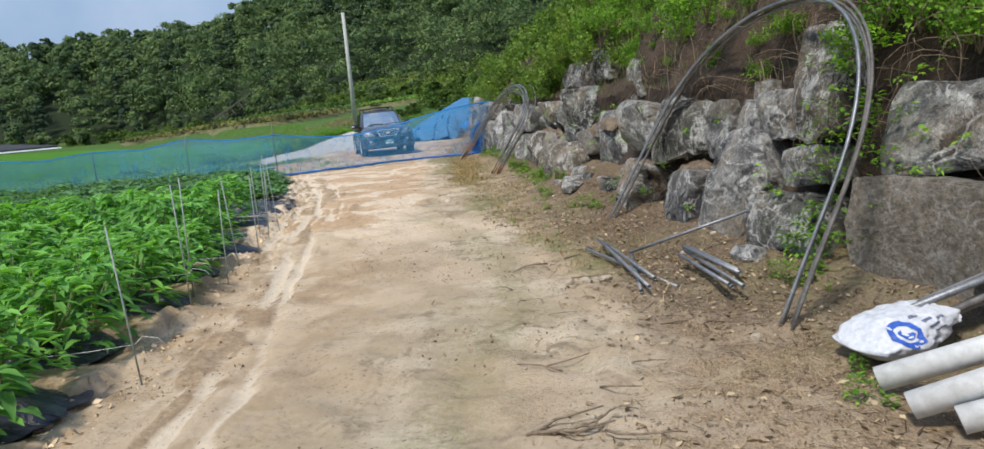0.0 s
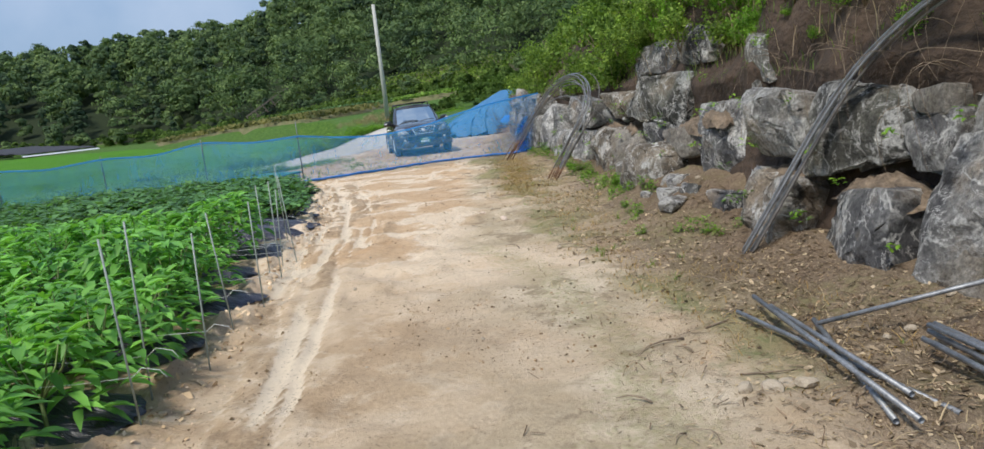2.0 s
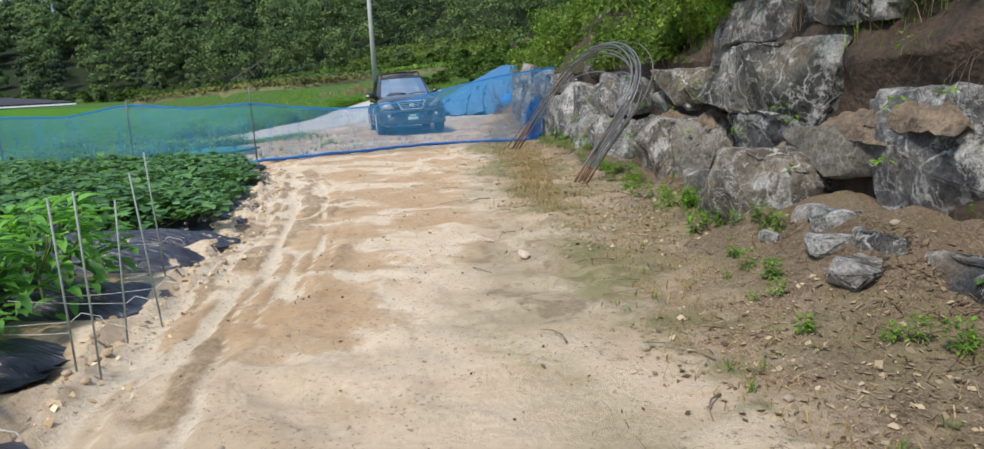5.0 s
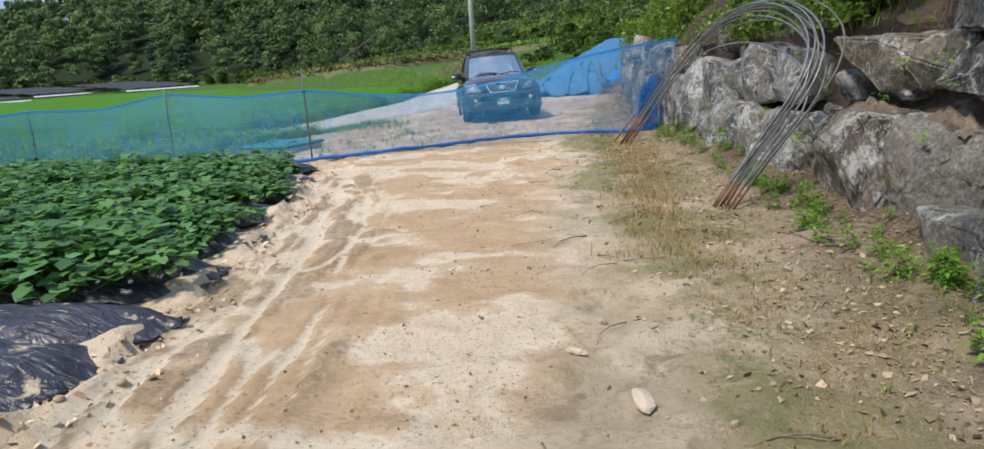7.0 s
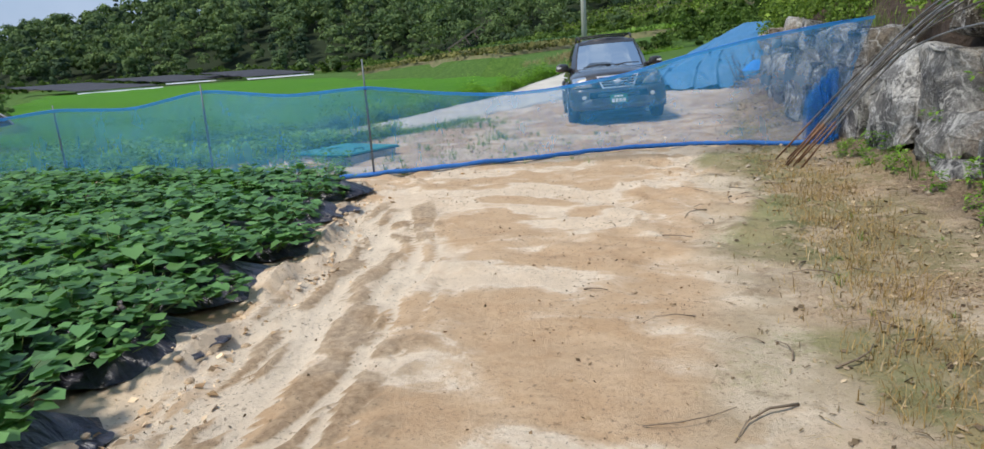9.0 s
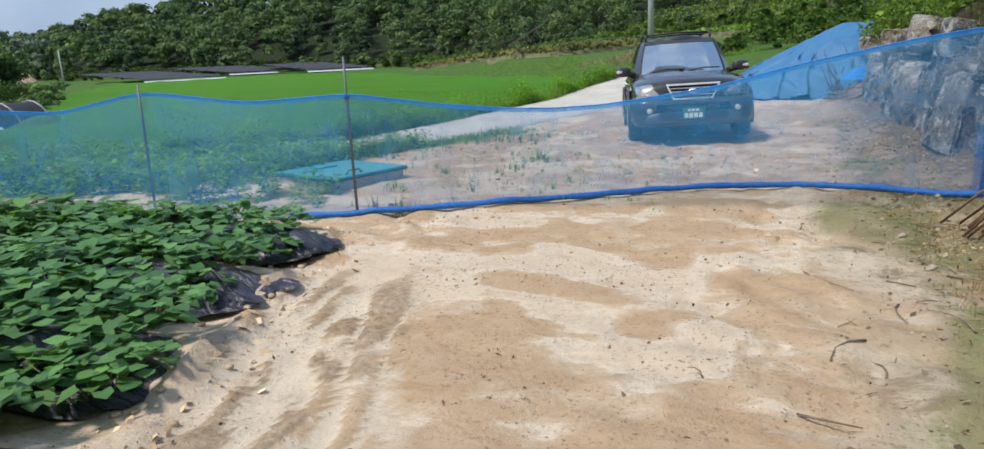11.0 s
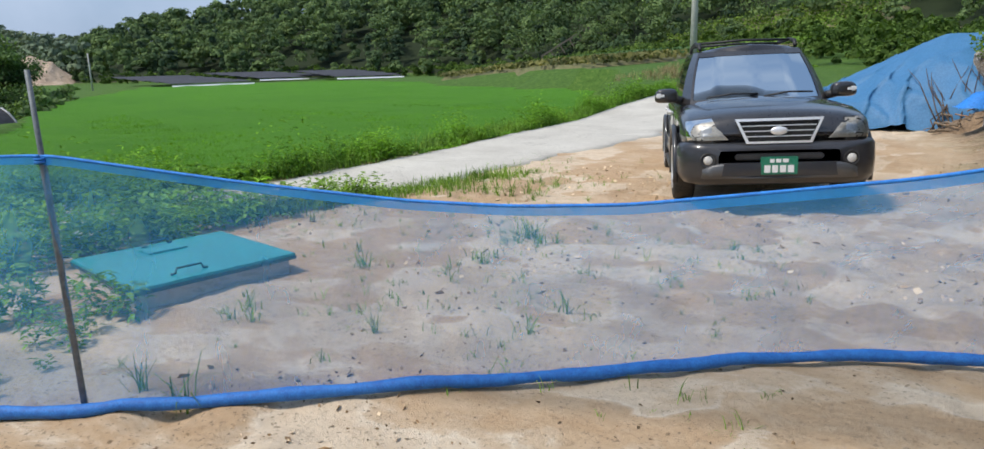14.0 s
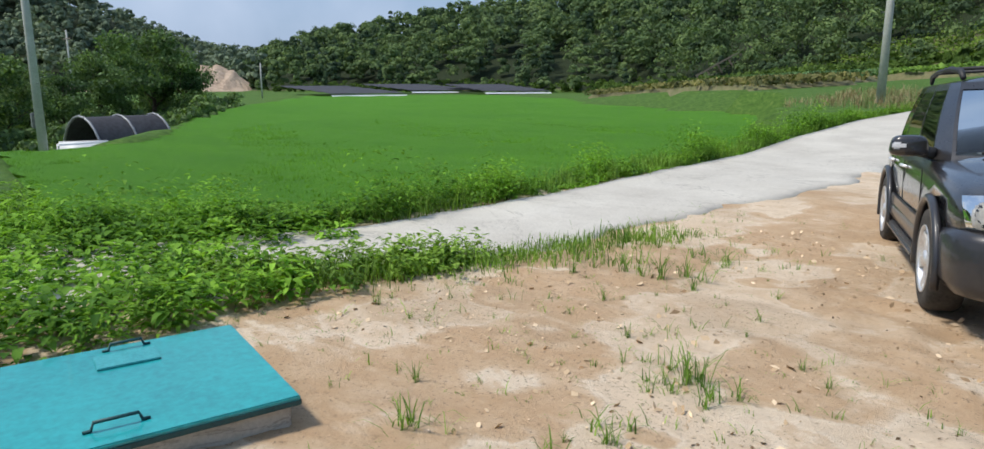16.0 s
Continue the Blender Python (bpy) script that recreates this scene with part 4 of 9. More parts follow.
def build_paddy():
    g = 0.4
    xs, ys = np.arange(-114.2, -10.9, g), np.arange(20, 119, g)
    X, Y = np.meshgrid(xs, ys, indexing="ij")
    Z = -0.10 + 0.035 * fbm(X, Y, 0.9, 51, 3) + 0.03 * np.sin(X * 0.4 + Y * 0.9)
    f = grid_faces(len(xs), len(ys))
    cx, cy = X.ravel()[f].mean(1), Y.ravel()[f].mean(1)
    f = f[inside(PADDY, cx, cy)]
    used, inv = np.unique(f, return_inverse=True)
    me = mesh_of("rice", np.stack([X, Y, Z], -1).reshape(-1, 3)[used], inv.reshape(f.shape), M_RICEBED, True)
    thing("rice_field", "bright green paddy of young rice, closed canopy", "rice field", kind="stuff", me=me)
    # rice by the bank, blade by blade
    r = np.random.default_rng(3)
    n = 25000
    px, py = r.uniform(-34, -11.1, n), r.uniform(20.5, 48, n)
    d = np.hypot(px + 9, py - 20)
    keep = inside(PADDY, px, py) & (r.random(n) < np.clip(1.25 - d / 26, 0.03, 1))
    px, py = px[keep], py[keep]
    k = 7
    base = np.repeat(np.stack([px, py, np.full(len(px), -0.30)], 1), k, 0) + r.normal(0, 0.05, (len(px) * k, 3)) * (1, 1, 0)
    m = len(base)
    v, f = blades(base, r.uniform(0, 6.28, m), r.uniform(0.19, 0.27, m), r.uniform(0.1, 0.7, m), r.uniform(0.009, 0.016, m))
    thing("rice_plants", "green rice blades standing in the paddy", "rice", kind="stuff", me=mesh_of("rice_plants", v, f, M_RICE))


def rice_bed():
    m, t, b = nodes_of("rice_canopy", 0.75)
    n1, n2, n3 = noise_node(t, 9, 6, 0.7, stretch=(1, 1, 0.2)), noise_node(t, 0.12, 4), noise_node(t, 0.9, 5, stretch=(0.5, 1.6, 1))
    col = ramp(t, n1, [(0.3, (0.068, 0.200, 0.014)), (0.6, (0.090, 0.240, 0.020)), (0.8, (0.115, 0.27, 0.032))])
    col = mix(t, 1.0, col, ramp(t, n2, [(0.3, (0.82, 0.88, 0.85)), (0.7, (1.1, 1.08, 1.0))]), 'MULTIPLY')
    col = mix(t, 1.0, col, ramp(t, n3, [(0.3, (0.85, 0.88, 0.9)), (0.7, (1.06, 1.04, 1.0))]), 'MULTIPLY')
    t.links.new(col, b.inputs["Base Color"])
    b.inputs["Specular IOR Level"].default_value = 0.1
    bump(t, b, n1, 1.0, 0.1)
    return m


M_RICEBED = rice_bed()
build_paddy()

# ---- far woods ----
def crowns(px, py, pz, rad, hgt, nblob, nq, size, r, flat=0.74, cone=False):
    """Leaf clumps over lumpy crowns: one entry of px, py, pz, rad, hgt a tree."""
    n = len(px)
    b = n * nblob
    u = r.uniform(0, 1, b)
    ang = r.uniform(0, 2 * np.pi, b)
    R, H = np.repeat(rad, nblob), np.repeat(hgt, nblob)
    spread = (1 - u) * 0.75 if cone else np.sqrt(1 - (2 * u - 1) ** 2 * 0.9) * 0.78
    off = R * spread * r.uniform(0.3, 1, b)
    c = np.stack([np.repeat(px, nblob) + np.cos(ang) * off, np.repeat(py, nblob) + np.sin(ang) * off, np.repeat(pz, nblob) + H * (0.22 + 0.66 * u)], 1)
    br = R * r.uniform(0.24, 0.44, b) * (1 - 0.45 * u if cone else 1)
    d = r.normal(size=(b * nq, 3))
    d[:, 2] = np.abs(d[:, 2]) * 0.9 + d[:, 2] * 0.1
    d /= np.linalg.norm(d, axis=1, keepdims=True)
    cc = np.repeat(c, nq, 0) + d * np.repeat(br, nq)[:, None] * r.uniform(0.68, 1.18, (b * nq, 1)) * np.array([[1, 1, 0.85]])
    return leaf_quads(cc, d, np.repeat(np.repeat(size, nblob), nq), r, flat)


def scatter_hill(n, az0, az1, depth, r):
    az = np.radians(r.uniform(az0, az1, n))
    rb = np.interp(np.degrees(az), HILL_AZ, HILL_RB)
    rr = rb + depth * r.uniform(0, 1, n) ** 0.8 - 2
    x, y = -2 - np.sin(az) * rr, 10 + np.cos(az) * rr
    return x, y, rr


def build_woods():
    r = np.random.default_rng(11)
    for name, label, n, mat, hmin, hmax, cone in (("forest_broadleaf", "dense dark green broadleaf wood covering the hills", 1020, M_FOREST, 6, 12.5, False), ("forest_pine", "dark pines standing among the broadleaf wood", 330, M_PINE, 8, 13.5, True)):
        x, y, rr = scatter_hill(n, -9, 60, 150, r)
        z = ground_z(x, y, False) - 0.4
        h = r.uniform(hmin, hmax, n) * np.where(rr < np.interp(polar(x, y)[0], HILL_AZ, HILL_RB) + 6, 0.6, 1)
        v, f = crowns(x, y, z, h * (0.43 if not cone else 0.32), h, 10, 44, np.clip(rr / 480, 0.22, 0.55), r, 0.88, cone=cone)
        thing(name, label, "woods", kind="stuff", me=mesh_of(name, v, f, mat))
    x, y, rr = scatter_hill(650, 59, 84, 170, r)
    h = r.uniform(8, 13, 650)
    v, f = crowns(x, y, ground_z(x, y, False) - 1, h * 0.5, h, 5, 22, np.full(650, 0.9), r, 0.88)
    thing("forest_distant", "wooded ridge closing the valley, haze put in its leaf colour", "woods", kind="stuff", me=mesh_of("forest_distant", v, f, M_HAZY))
    # scrub along the foot of the wood
    n = 420
    x, y, rr = scatter_hill(n, 2, 58, 9, r)
    x, y = x + r.normal(0, 2, n), y - np.abs(r.normal(0, 3, n))
    h = r.uniform(1.2, 3.2, n)
    v, f = crowns(x, y, ground_z(x, y, False) - 0.2, h * 0.6, h, 4, 22, np.full(n, 0.32), r)
    thing("scrub", "lighter green scrub at the edge of the wood", "scrub", kind="stuff", me=mesh_of("scrub", v, f, M_SHRUB))
    # the near rise behind the tarpaulin heap
    n = 420
    x, y = r.uniform(-9, 16, n), r.uniform(49, 92, n)
    h = r.uniform(0.7, 2.2, n)
    v, f = crowns(x, y, ground_z(x, y, False) - 0.2, h * 0.7, h, 3, 44, np.full(n, 0.14), r)
    thing("hillside_shrubs", "light green shrubs on the rise below the wood", "shrubs", kind="stuff", me=mesh_of("hillside_shrubs", v, f, M_SHRUB))


build_woods()


def tree(name, label, x, y, h, seed, mat=None):
    """A broadleaf tree: tapered trunk, limbs, and a crown of leaf clumps round the limb ends."""
    r = np.random.default_rng(seed)
    base = float(ground_z(x, y, False)) - 0.1
    t = thing(name, label, "tree", pose(x, y, base, 0, 0, float(r.uniform(0, 360))), "trees beside the paddy")
    bend = r.normal(0, 0.04, 2) * h
    trunk = [(bend[0] * s * s, bend[1] * s * s, h * 0.8 * s) for s in np.linspace(0, 1, 7)]
    part("trunk", tube_mesh("trunk", trunk, [0.024 * h * (1 - 0.8 * s) for s in np.linspace(0, 1, 7)], M_BARK, 9), t)
    ends = []
    for k in range(12):
        s = r.uniform(0.14, 0.95)
        p = Vector((bend[0] * s * s, bend[1] * s * s, h * 0.8 * s))
        a = k * 2.4 + r.uniform(-0.4, 0.4)
        reach = h * r.uniform(0.20, 0.36) * (1.15 - 0.5 * s)
        q = p + Vector((math.cos(a) * reach, math.sin(a) * reach, reach * r.uniform(0.35, 0.9)))
        mid = (p + q) / 2 + Vector((0, 0, reach * 0.12))
        part("limb", tube_mesh("limb", [p, mid, q], [0.010 * h * (1 - 0.6 * s), 0.006 * h, 0.002 * h], M_BARK, 6), t)
        ends += [q, mid]
    ends.append(Vector((bend[0], bend[1], h * 0.86)))
    C = np.array(ends)
    nq = 300
    cc = np.repeat(C, nq, 0)
    d = r.normal(size=(len(cc), 3))
    d /= np.linalg.norm(d, axis=1, keepdims=True)
    rad = np.repeat(r.uniform(0.09, 0.17, len(C)) * h, nq)[:, None]
    cc = cc + d * rad * r.uniform(0.35, 1.1, (len(cc), 1)) * np.array([[1.1, 1.1, 0.75]])
    v, f = leaf_quads(cc, d, np.full(len(cc), 0.016 * h), r, 0.45)
    part("crown", mesh_of("crown", v, f, mat or M_TREE), t)
    return t


def bearing(az, r, x0=-4.18, y0=18.44):
    a = radians(az)
    return x0 - math.sin(a) * r, y0 + math.cos(a) * r


for k, (az, r, h) in enumerate(((65.2, 66, 3.9), (66.4, 60, 6.2), (68.2, 62, 8.6), (70.2, 58, 7.9), (71.6, 55, 6.4), (74.0, 50, 4.6), (76.4, 52, 5.4), (78.0, 46, 6.0), (80.2, 42, 6.4), (64.0, 78, 2.6), (67.3, 68, 7.6), (83, 37, 6.5))):
    x, y = bearing(az, r)
    tree("tree", "dark green broadleaf tree with a full rounded crown", x, y, h, 60 + k)


def undergrowth():
    r = np.random.default_rng(77)
    n = 480
    az, rr = r.uniform(62.5, 84, n), r.uniform(34, 72, n)
    x, y = -4.18 - np.sin(np.radians(az)) * rr, 18.44 + np.cos(np.radians(az)) * rr
    keep = ~inside([(-12.3, 20.6), (-25.8, 22.6), (-27.5, 27), (-58, 46.5), (-112, 90), (-12, 60)], x, y) & (rr > 36)
    x, y = x[keep], y[keep]
    h = r.uniform(0.6, 1.9, len(x)) * np.clip(rr[keep] / 48, 0.6, 1.3)
    v, f = crowns(x, y, ground_z(x, y, False) - 0.1, h * 0.8, h, 4, 40, np.full(len(x), 0.14), r)
    thing("undergrowth", "tangled green undergrowth below the trees", "undergrowth", kind="stuff", me=mesh_of("undergrowth", v, f, M_TREE))


undergrowth()


# ---- poles, tunnel, far fields ----
def utility_pole(x, y, z0, height, r0, label, box=True):
    t = thing("utility_pole", label, "utility pole", pose(x, y, z0))
    part("shaft", tube_mesh("shaft", [(0, 0, -0.3), (0, 0, height * 0.5), (0, 0, height)], [r0, r0 * 0.82, r0 * 0.64], M_POLE, 14), t)
    if box:
        part("meter_box", bm_mesh("meter_box", box_bm(-0.32, -0.16, height * 0.16, -0.14, 0.14, height * 0.16 + 0.45, 0.02), M_GALV), t, "grey steel meter box")
    for k in range(4):
        h = height * (0.3 + 0.15 * k)
        part("step_bolt", tube_mesh("step_bolt", [(0.3 * (-1) ** k, 0, h), (0, 0, h)], 0.012, M_GALV, 6), t)
    return t


utility_pole(-12.0, 50.0, 0.85, 7.8, 0.17, "tall grey concrete utility pole beside the farm road", False)
lx, ly = bearing(75.35, 25.0)
utility_pole(lx, ly, -1.2, 9.4, 0.135, "pale concrete utility pole with a meter box at the paddy")
px, py = bearing(60.6, 120)
utility_pole(px, py, 0, 5.2, 0.14, "small distant pale utility pole past the paddy", False)
px, py = bearing(73.2, 120)
far_pole = utility_pole(px, py, 0, 9.5, 0.16, "distant utility pole with a cross arm", False)
part("cross_arm", bm_mesh("cross_arm", box_bm(-1.5, -0.08, 8.2, 1.5, 0.08, 8.4, 0.02), M_WOOD), far_pole)


def tunnel():
    """An arched shelter: hoops, black shade cloth over them, open ends."""
    x, y = bearing(70.6, 29)
    t = thing("arched_shelter", "arched steel shelter covered with black shade cloth", "shelter", pose(x, y, -2.02, 0, 0, 14))
    n = 15
    arc = [(1.3 * math.cos(math.pi * k / (n - 1)), 2.5 * math.sin(math.pi * k / (n - 1)) ** 0.85) for k in range(n)]
    v = [(a, b * 2.8 - 1.4, h) for b in np.linspace(0, 1, 6) for a, h in arc]
    me = mesh_of("cloth", np.array(v, float), grid_faces(6, n)[: 5 * (n - 1)], M_SHADE, True)
    part("cloth", me, t, "black shade cloth cover")
    for b in (-1.42, 0.0, 1.42):
        part("hoop", tube_mesh("hoop", [(a * 1.01, b, h * 1.01 + 0.01) for a, h in arc], 0.045, M_GALV, 7), t)
    return t


tunnel()


def pickup():
    """The white cab of a small lorry standing in front of the shelter."""
    x, y = bearing(72.9, 27.0)
    t = thing("small_truck", "white small truck parked low behind the rice", "truck", pose(x, y, -1.78, 0, 0, 75))
    bm = bmesh.new()
    pts = [(-0.8, 0.35), (0.85, 0.35), (0.85, 0.95), (0.62, 1.5), (-0.8, 1.52)]
    rows = [[bm.verts.new((s, b, z)) for b, z in pts] for s in (-0.78, 0.78)]
    for k in range(5):
        bm.faces.new((rows[0][k], rows[0][(k + 1) % 5], rows[1][(k + 1) % 5], rows[1][k]))
    bm.faces.new(rows[0][::-1]), bm.faces.new(rows[1])
    bmesh.ops.bevel(bm, geom=bm.edges[:], offset=0.07, segments=3, affect='EDGES')
    part("cab", bm_mesh("cab", bm, M_WHITE, True), t)
    part("window", bm_mesh("window", box_bm(-0.80, -0.5, 0.98, 0.80, 0.45, 1.34, 0.04), M_PLASTIC), t, "dark side windows")
    part("cargo_bed", bm_mesh("cargo_bed", box_bm(-0.8, -3.1, 0.5, 0.8, -0.85, 0.95, 0.03), M_WHITE), t)
    for b in (0.3, -2.3):
        for s in (-0.68, 0.68):
            v, f = tube([(s - 0.09, b, 0.28), (s + 0.09, b, 0.28)], 0.28, 16)
            part("wheel", mesh_of("wheel", v, f, M_TYRE), t)
    return t


pickup()


def shade_field(corners, z, label):
    """Low sloping rows of black shade sheets on posts, pale film along the lower edge."""
    t = thing("shade_rows", label, "shade rows", group="shade rows past the paddy")
    (x0, y0), (x1, y1), depth = corners
    d = Vector((x1 - x0, y1 - y0, 0))
    n = Vector((-d.y, d.x, 0)).normalized()
    n = n if n.y > 0 else -n
    for k in range(5):
        o = Vector((x0, y0, z + 0.24 * k)) + n * depth * k / 5
        v = [o + Vector((0, 0, 0.55)), o + d + Vector((0, 0, 0.55)), o + d + n * depth / 5.6 + Vector((0, 0, 0.92)), o + n * depth / 5.6 + Vector((0, 0, 0.92))]
        v += [p - Vector((0, 0, 0.05)) for p in v]
        part("shade_sheet", mesh_of("shade_sheet", v, [(0, 1, 2, 3), (4, 5, 6, 7), (0, 1, 5, 4), (3, 2, 6, 7)], M_SHADE), t)
    a = Vector((x0, y0, z + 0.35)) - n * 0.5
    v = [a + Vector((0, 0, q)) - n * w for q, w in ((-0.3, 0.3), (-0.12, 0), (-0.04, 0))] + [a + d + Vector((0, 0, q)) - n * w for q, w in ((-0.3, 0.3), (-0.12, 0), (-0.04, 0))]
    part("film_edge", mesh_of("film_edge", v, [(0, 3, 4, 1), (1, 4, 5, 2)], M_FILM), t, "white plastic film along the edge")
    return t


def pt(az, r):
    return bearing(az, r)


shade_field((pt(55.5, 122), pt(49.6, 128), 26), -0.2, "black shade sheets with a white film edge past the paddy")
shade_field((pt(49.2, 142), pt(43.5, 150), 26), 0.2, "black sloping shade sheets over a far field")
shade_field((pt(43.3, 132), pt(38.0, 138), 22), 0.1, "black shade sheets above a short white film edge")


def quarry():
    for a0, a1, d, z1, label in ((61.9, 67.2, 235, 8.8, "bare orange sand cutting in the far hill"), (71.2, 74.2, 240, 8.0, "bare sandy cutting seen between trees")):
        n = 40
        V = []
        for k in range(n):
            s = k / (n - 1)
            x, y = bearing(a1 + (a0 - a1) * s, d)
            hz = z1 * (1 - 0.9 * max(0.0, (s - 0.50) / 0.50) ** 1.3) * min(1.0, 0.5 + 2.5 * s) * (1 + 0.12 * float(smooth_noise(k * 0.3, 0, 1, 3)))
            for j in range(9):
                q = j / 8
                wob = 1.6 * float(smooth_noise(k * 0.35, j * 0.8, 1, 7)) * math.sin(math.pi * q)
                V.append((x - 26 * q * 0.8 + wob, y + 26 * q * 0.6 - wob, -1 + (hz + 1) * q ** 0.9))
        thing("sand_cutting", label, "sand slope", kind="structure", me=mesh_of("sand_cutting", np.array(V), grid_faces(n, 9), M_QUARRY, True))


quarry()


def terraces():
    """Vegetable terraces between paddy and wood: each a banked bed with rows of leaves."""
    r = np.random.default_rng(23)
    for (a0, r0), (a1, r1), depth, z, mat, label in (
            ((35.5, 86), (20.5, 46), 7, 0.30, M_OLIVE, "low terrace with brownish olive stems"),
            ((34.0, 96), (19.5, 56), 9, 0.50, M_CABBAGE, "terrace of bluish green cabbages in rows"),
            ((35.0, 110), (17.5, 66), 10, 0.8, M_SHRUB, "terrace with a tall green hedge of crops"),
            ((24.0, 92), (7.0, 66), 13, 0.6, M_GRASS, "light green grassy terrace below the wood"),
            ((22.0, 108), (3.0, 78), 12, 0.9, M_BUSH, "upper light green terrace below the wood")):
        A, B = Vector((*bearing(a0, r0), 0)), Vector((*bearing(a1, r1), 0))
        d = B - A
        n = Vector((-d.y, d.x, 0)).normalized()
        n = n if n.y > 0 else -n
        t = thing("terrace_bed", label, "terrace", group="terraces below the wood")
        L, k = 40, 5
        V = []
        for i in range(L):
            for j, (off, hz) in enumerate(((-0.8, -1.2), (0.0, z), (depth * 0.5, z + 0.1), (depth, z + 0.15), (depth + 1, -1.5))):
                hz = hz * math.sin(math.pi * min(0.5, min(i, L - 1 - i) / 12)) - 0.6 * (1 - math.sin(math.pi * min(0.5, min(i, L - 1 - i) / 12)))
                p = A + d * (i / (L - 1)) + n * (off + 0.5 * float(smooth_noise(i * 0.4, j, 1, 3)))
                V.append((p.x, p.y, float(ground_z(p.x, p.y, False)) + hz + 0.12 * float(smooth_noise(i * 0.7, j * 3, 1, 9))))
        part("bank", mesh_of("bank", np.array(V), grid_faces(L, k), M_BANK, True), t, "brown grassy earth bank")
        m = 8000
        s, q = r.uniform(0.04, 0.96, m), np.round(r.random(m) * 7) / 7
        P = np.array(A)[None] + np.array(d)[None] * s[:, None] + np.array(n)[None] * (q * depth)[:, None]
        P[:, :2] += r.normal(0, 0.18, (m, 2))
        P[:, 2] = ground_z(P[:, 0], P[:, 1], False) + z + r.uniform(0.05, 0.5, m) * (2.0 if mat in (M_SHRUB, M_BUSH) else 1.0)
        v, f = leaf_quads(P, np.tile([[0.2, -0.5, 0.8]], (m, 1)), np.full(m, 0.20), r, 0.6)
        tagged(part("crop", mesh_of("crop", v, f, mat), t), kind="stuff")


terraces()


def stair_rails():
    """Two timber rails climbing the slope at the edge of the wood."""
    x, y = bearing(26.4, 112)
    t = thing("timber_stair", "weathered timber stair with rails climbing the slope", "stair", pose(x, y, 1.9, 0, 0, -155))
    for s in (-0.7, 0.7):
        part("rail", bm_mesh("rail", box_bm(s - 0.09, 0, 1.0, s + 0.09, 9.0, 1.25), M_WOOD), t)
        for k in range(6):
            part("post", bm_mesh("post", box_bm(s - 0.07, k * 1.7, -0.4, s + 0.07, k * 1.7 + 0.14, 1.0), M_WOOD), t)
    for k in range(14):
        part("tread", bm_mesh("tread", box_bm(-0.7, 0.1 + k * 0.62, 0.02, 0.7, 0.45 + k * 0.62, 0.12), M_WOOD), t)
    t.matrix_world = pose(x, y, 2.0, 30, 0, -62)
    for k, (a, rr, s) in enumerate(((23.2, 106, 0.9), (22.2, 102, 1.0), (21.0, 103, 0.7))):
        bx, by = bearing(a, rr)
        far_boulder(bx, by, s, k)


def far_boulder(x, y, s, seed):
    bm = bmesh.new()
    bmesh.ops.create_icosphere(bm, subdivisions=3, radius=s)
    for v in bm.verts:
        v.co *= 1 + 0.3 * noise.noise(v.co / s * 1.3 + Vector((seed * 7, 0, 0)))
        v.co.z *= 0.7
    thing("boulder", "pale rounded boulder at the foot of the wood", "boulder", pose(x, y, float(ground_z(x, y, False)) + 2.0), "boulders below the wood", me=bm_mesh("boulder", bm, M_STONE, True))


stair_rails()

# ---- the boulder wall ----
def broken_stone(bm, r, size, cell, rough=1.0, mat=None):
    """Turns a hull into a quarried stone: broken arrises, dressed with coarse and fine relief."""
    hull = bmesh.ops.convex_hull(bm, input=bm.verts[:])
    bmesh.ops.delete(bm, geom=[e for e in hull["geom_interior"] if isinstance(e, bmesh.types.BMVert)], context='VERTS')
    bmesh.ops.dissolve_limit(bm, angle_limit=0.14, verts=bm.verts[:], edges=bm.edges[:])
    bmesh.ops.bevel(bm, geom=bm.edges[:], offset=0.020 * size + 0.005, segments=2, affect='EDGES', clamp_overlap=True)
    bmesh.ops.triangulate(bm, faces=bm.faces[:])
    for _ in range(4):
        long = [e for e in bm.edges if e.calc_length() > cell]
        if not long:
            break
        bmesh.ops.subdivide_edges(bm, edges=long, cuts=1)
        bmesh.ops.triangulate(bm, faces=[f for f in bm.faces if len(f.verts) > 3])
    off = Vector(r.uniform(0, 50, 3))
    bm.normal_update()
    moves = []
    for v in bm.verts:
        q = v.co * 2.6 + off
        step = noise.noise(q * 0.8 + Vector((5, 9, 2)))
        k = 0.022 * noise.noise(q) + 0.012 * noise.noise(q * 2.7) + 0.022 * (noise.ridged_multi_fractal(q * 0.9, 0.9, 2.1, 3, 0.9, 2.0) - 1) + 0.008 * noise.noise(q * 7) + 0.018 * round(step * 2.5)
        moves.append(v.normal * k * rough * (0.55 + 0.5 * size))
    for v, k in zip(bm.verts, moves):
        v.co += k
    me = bm_mesh("boulder", bm, mat or M_ROCK, True)
    me.set_sharp_from_angle(angle=radians(22))
    return me


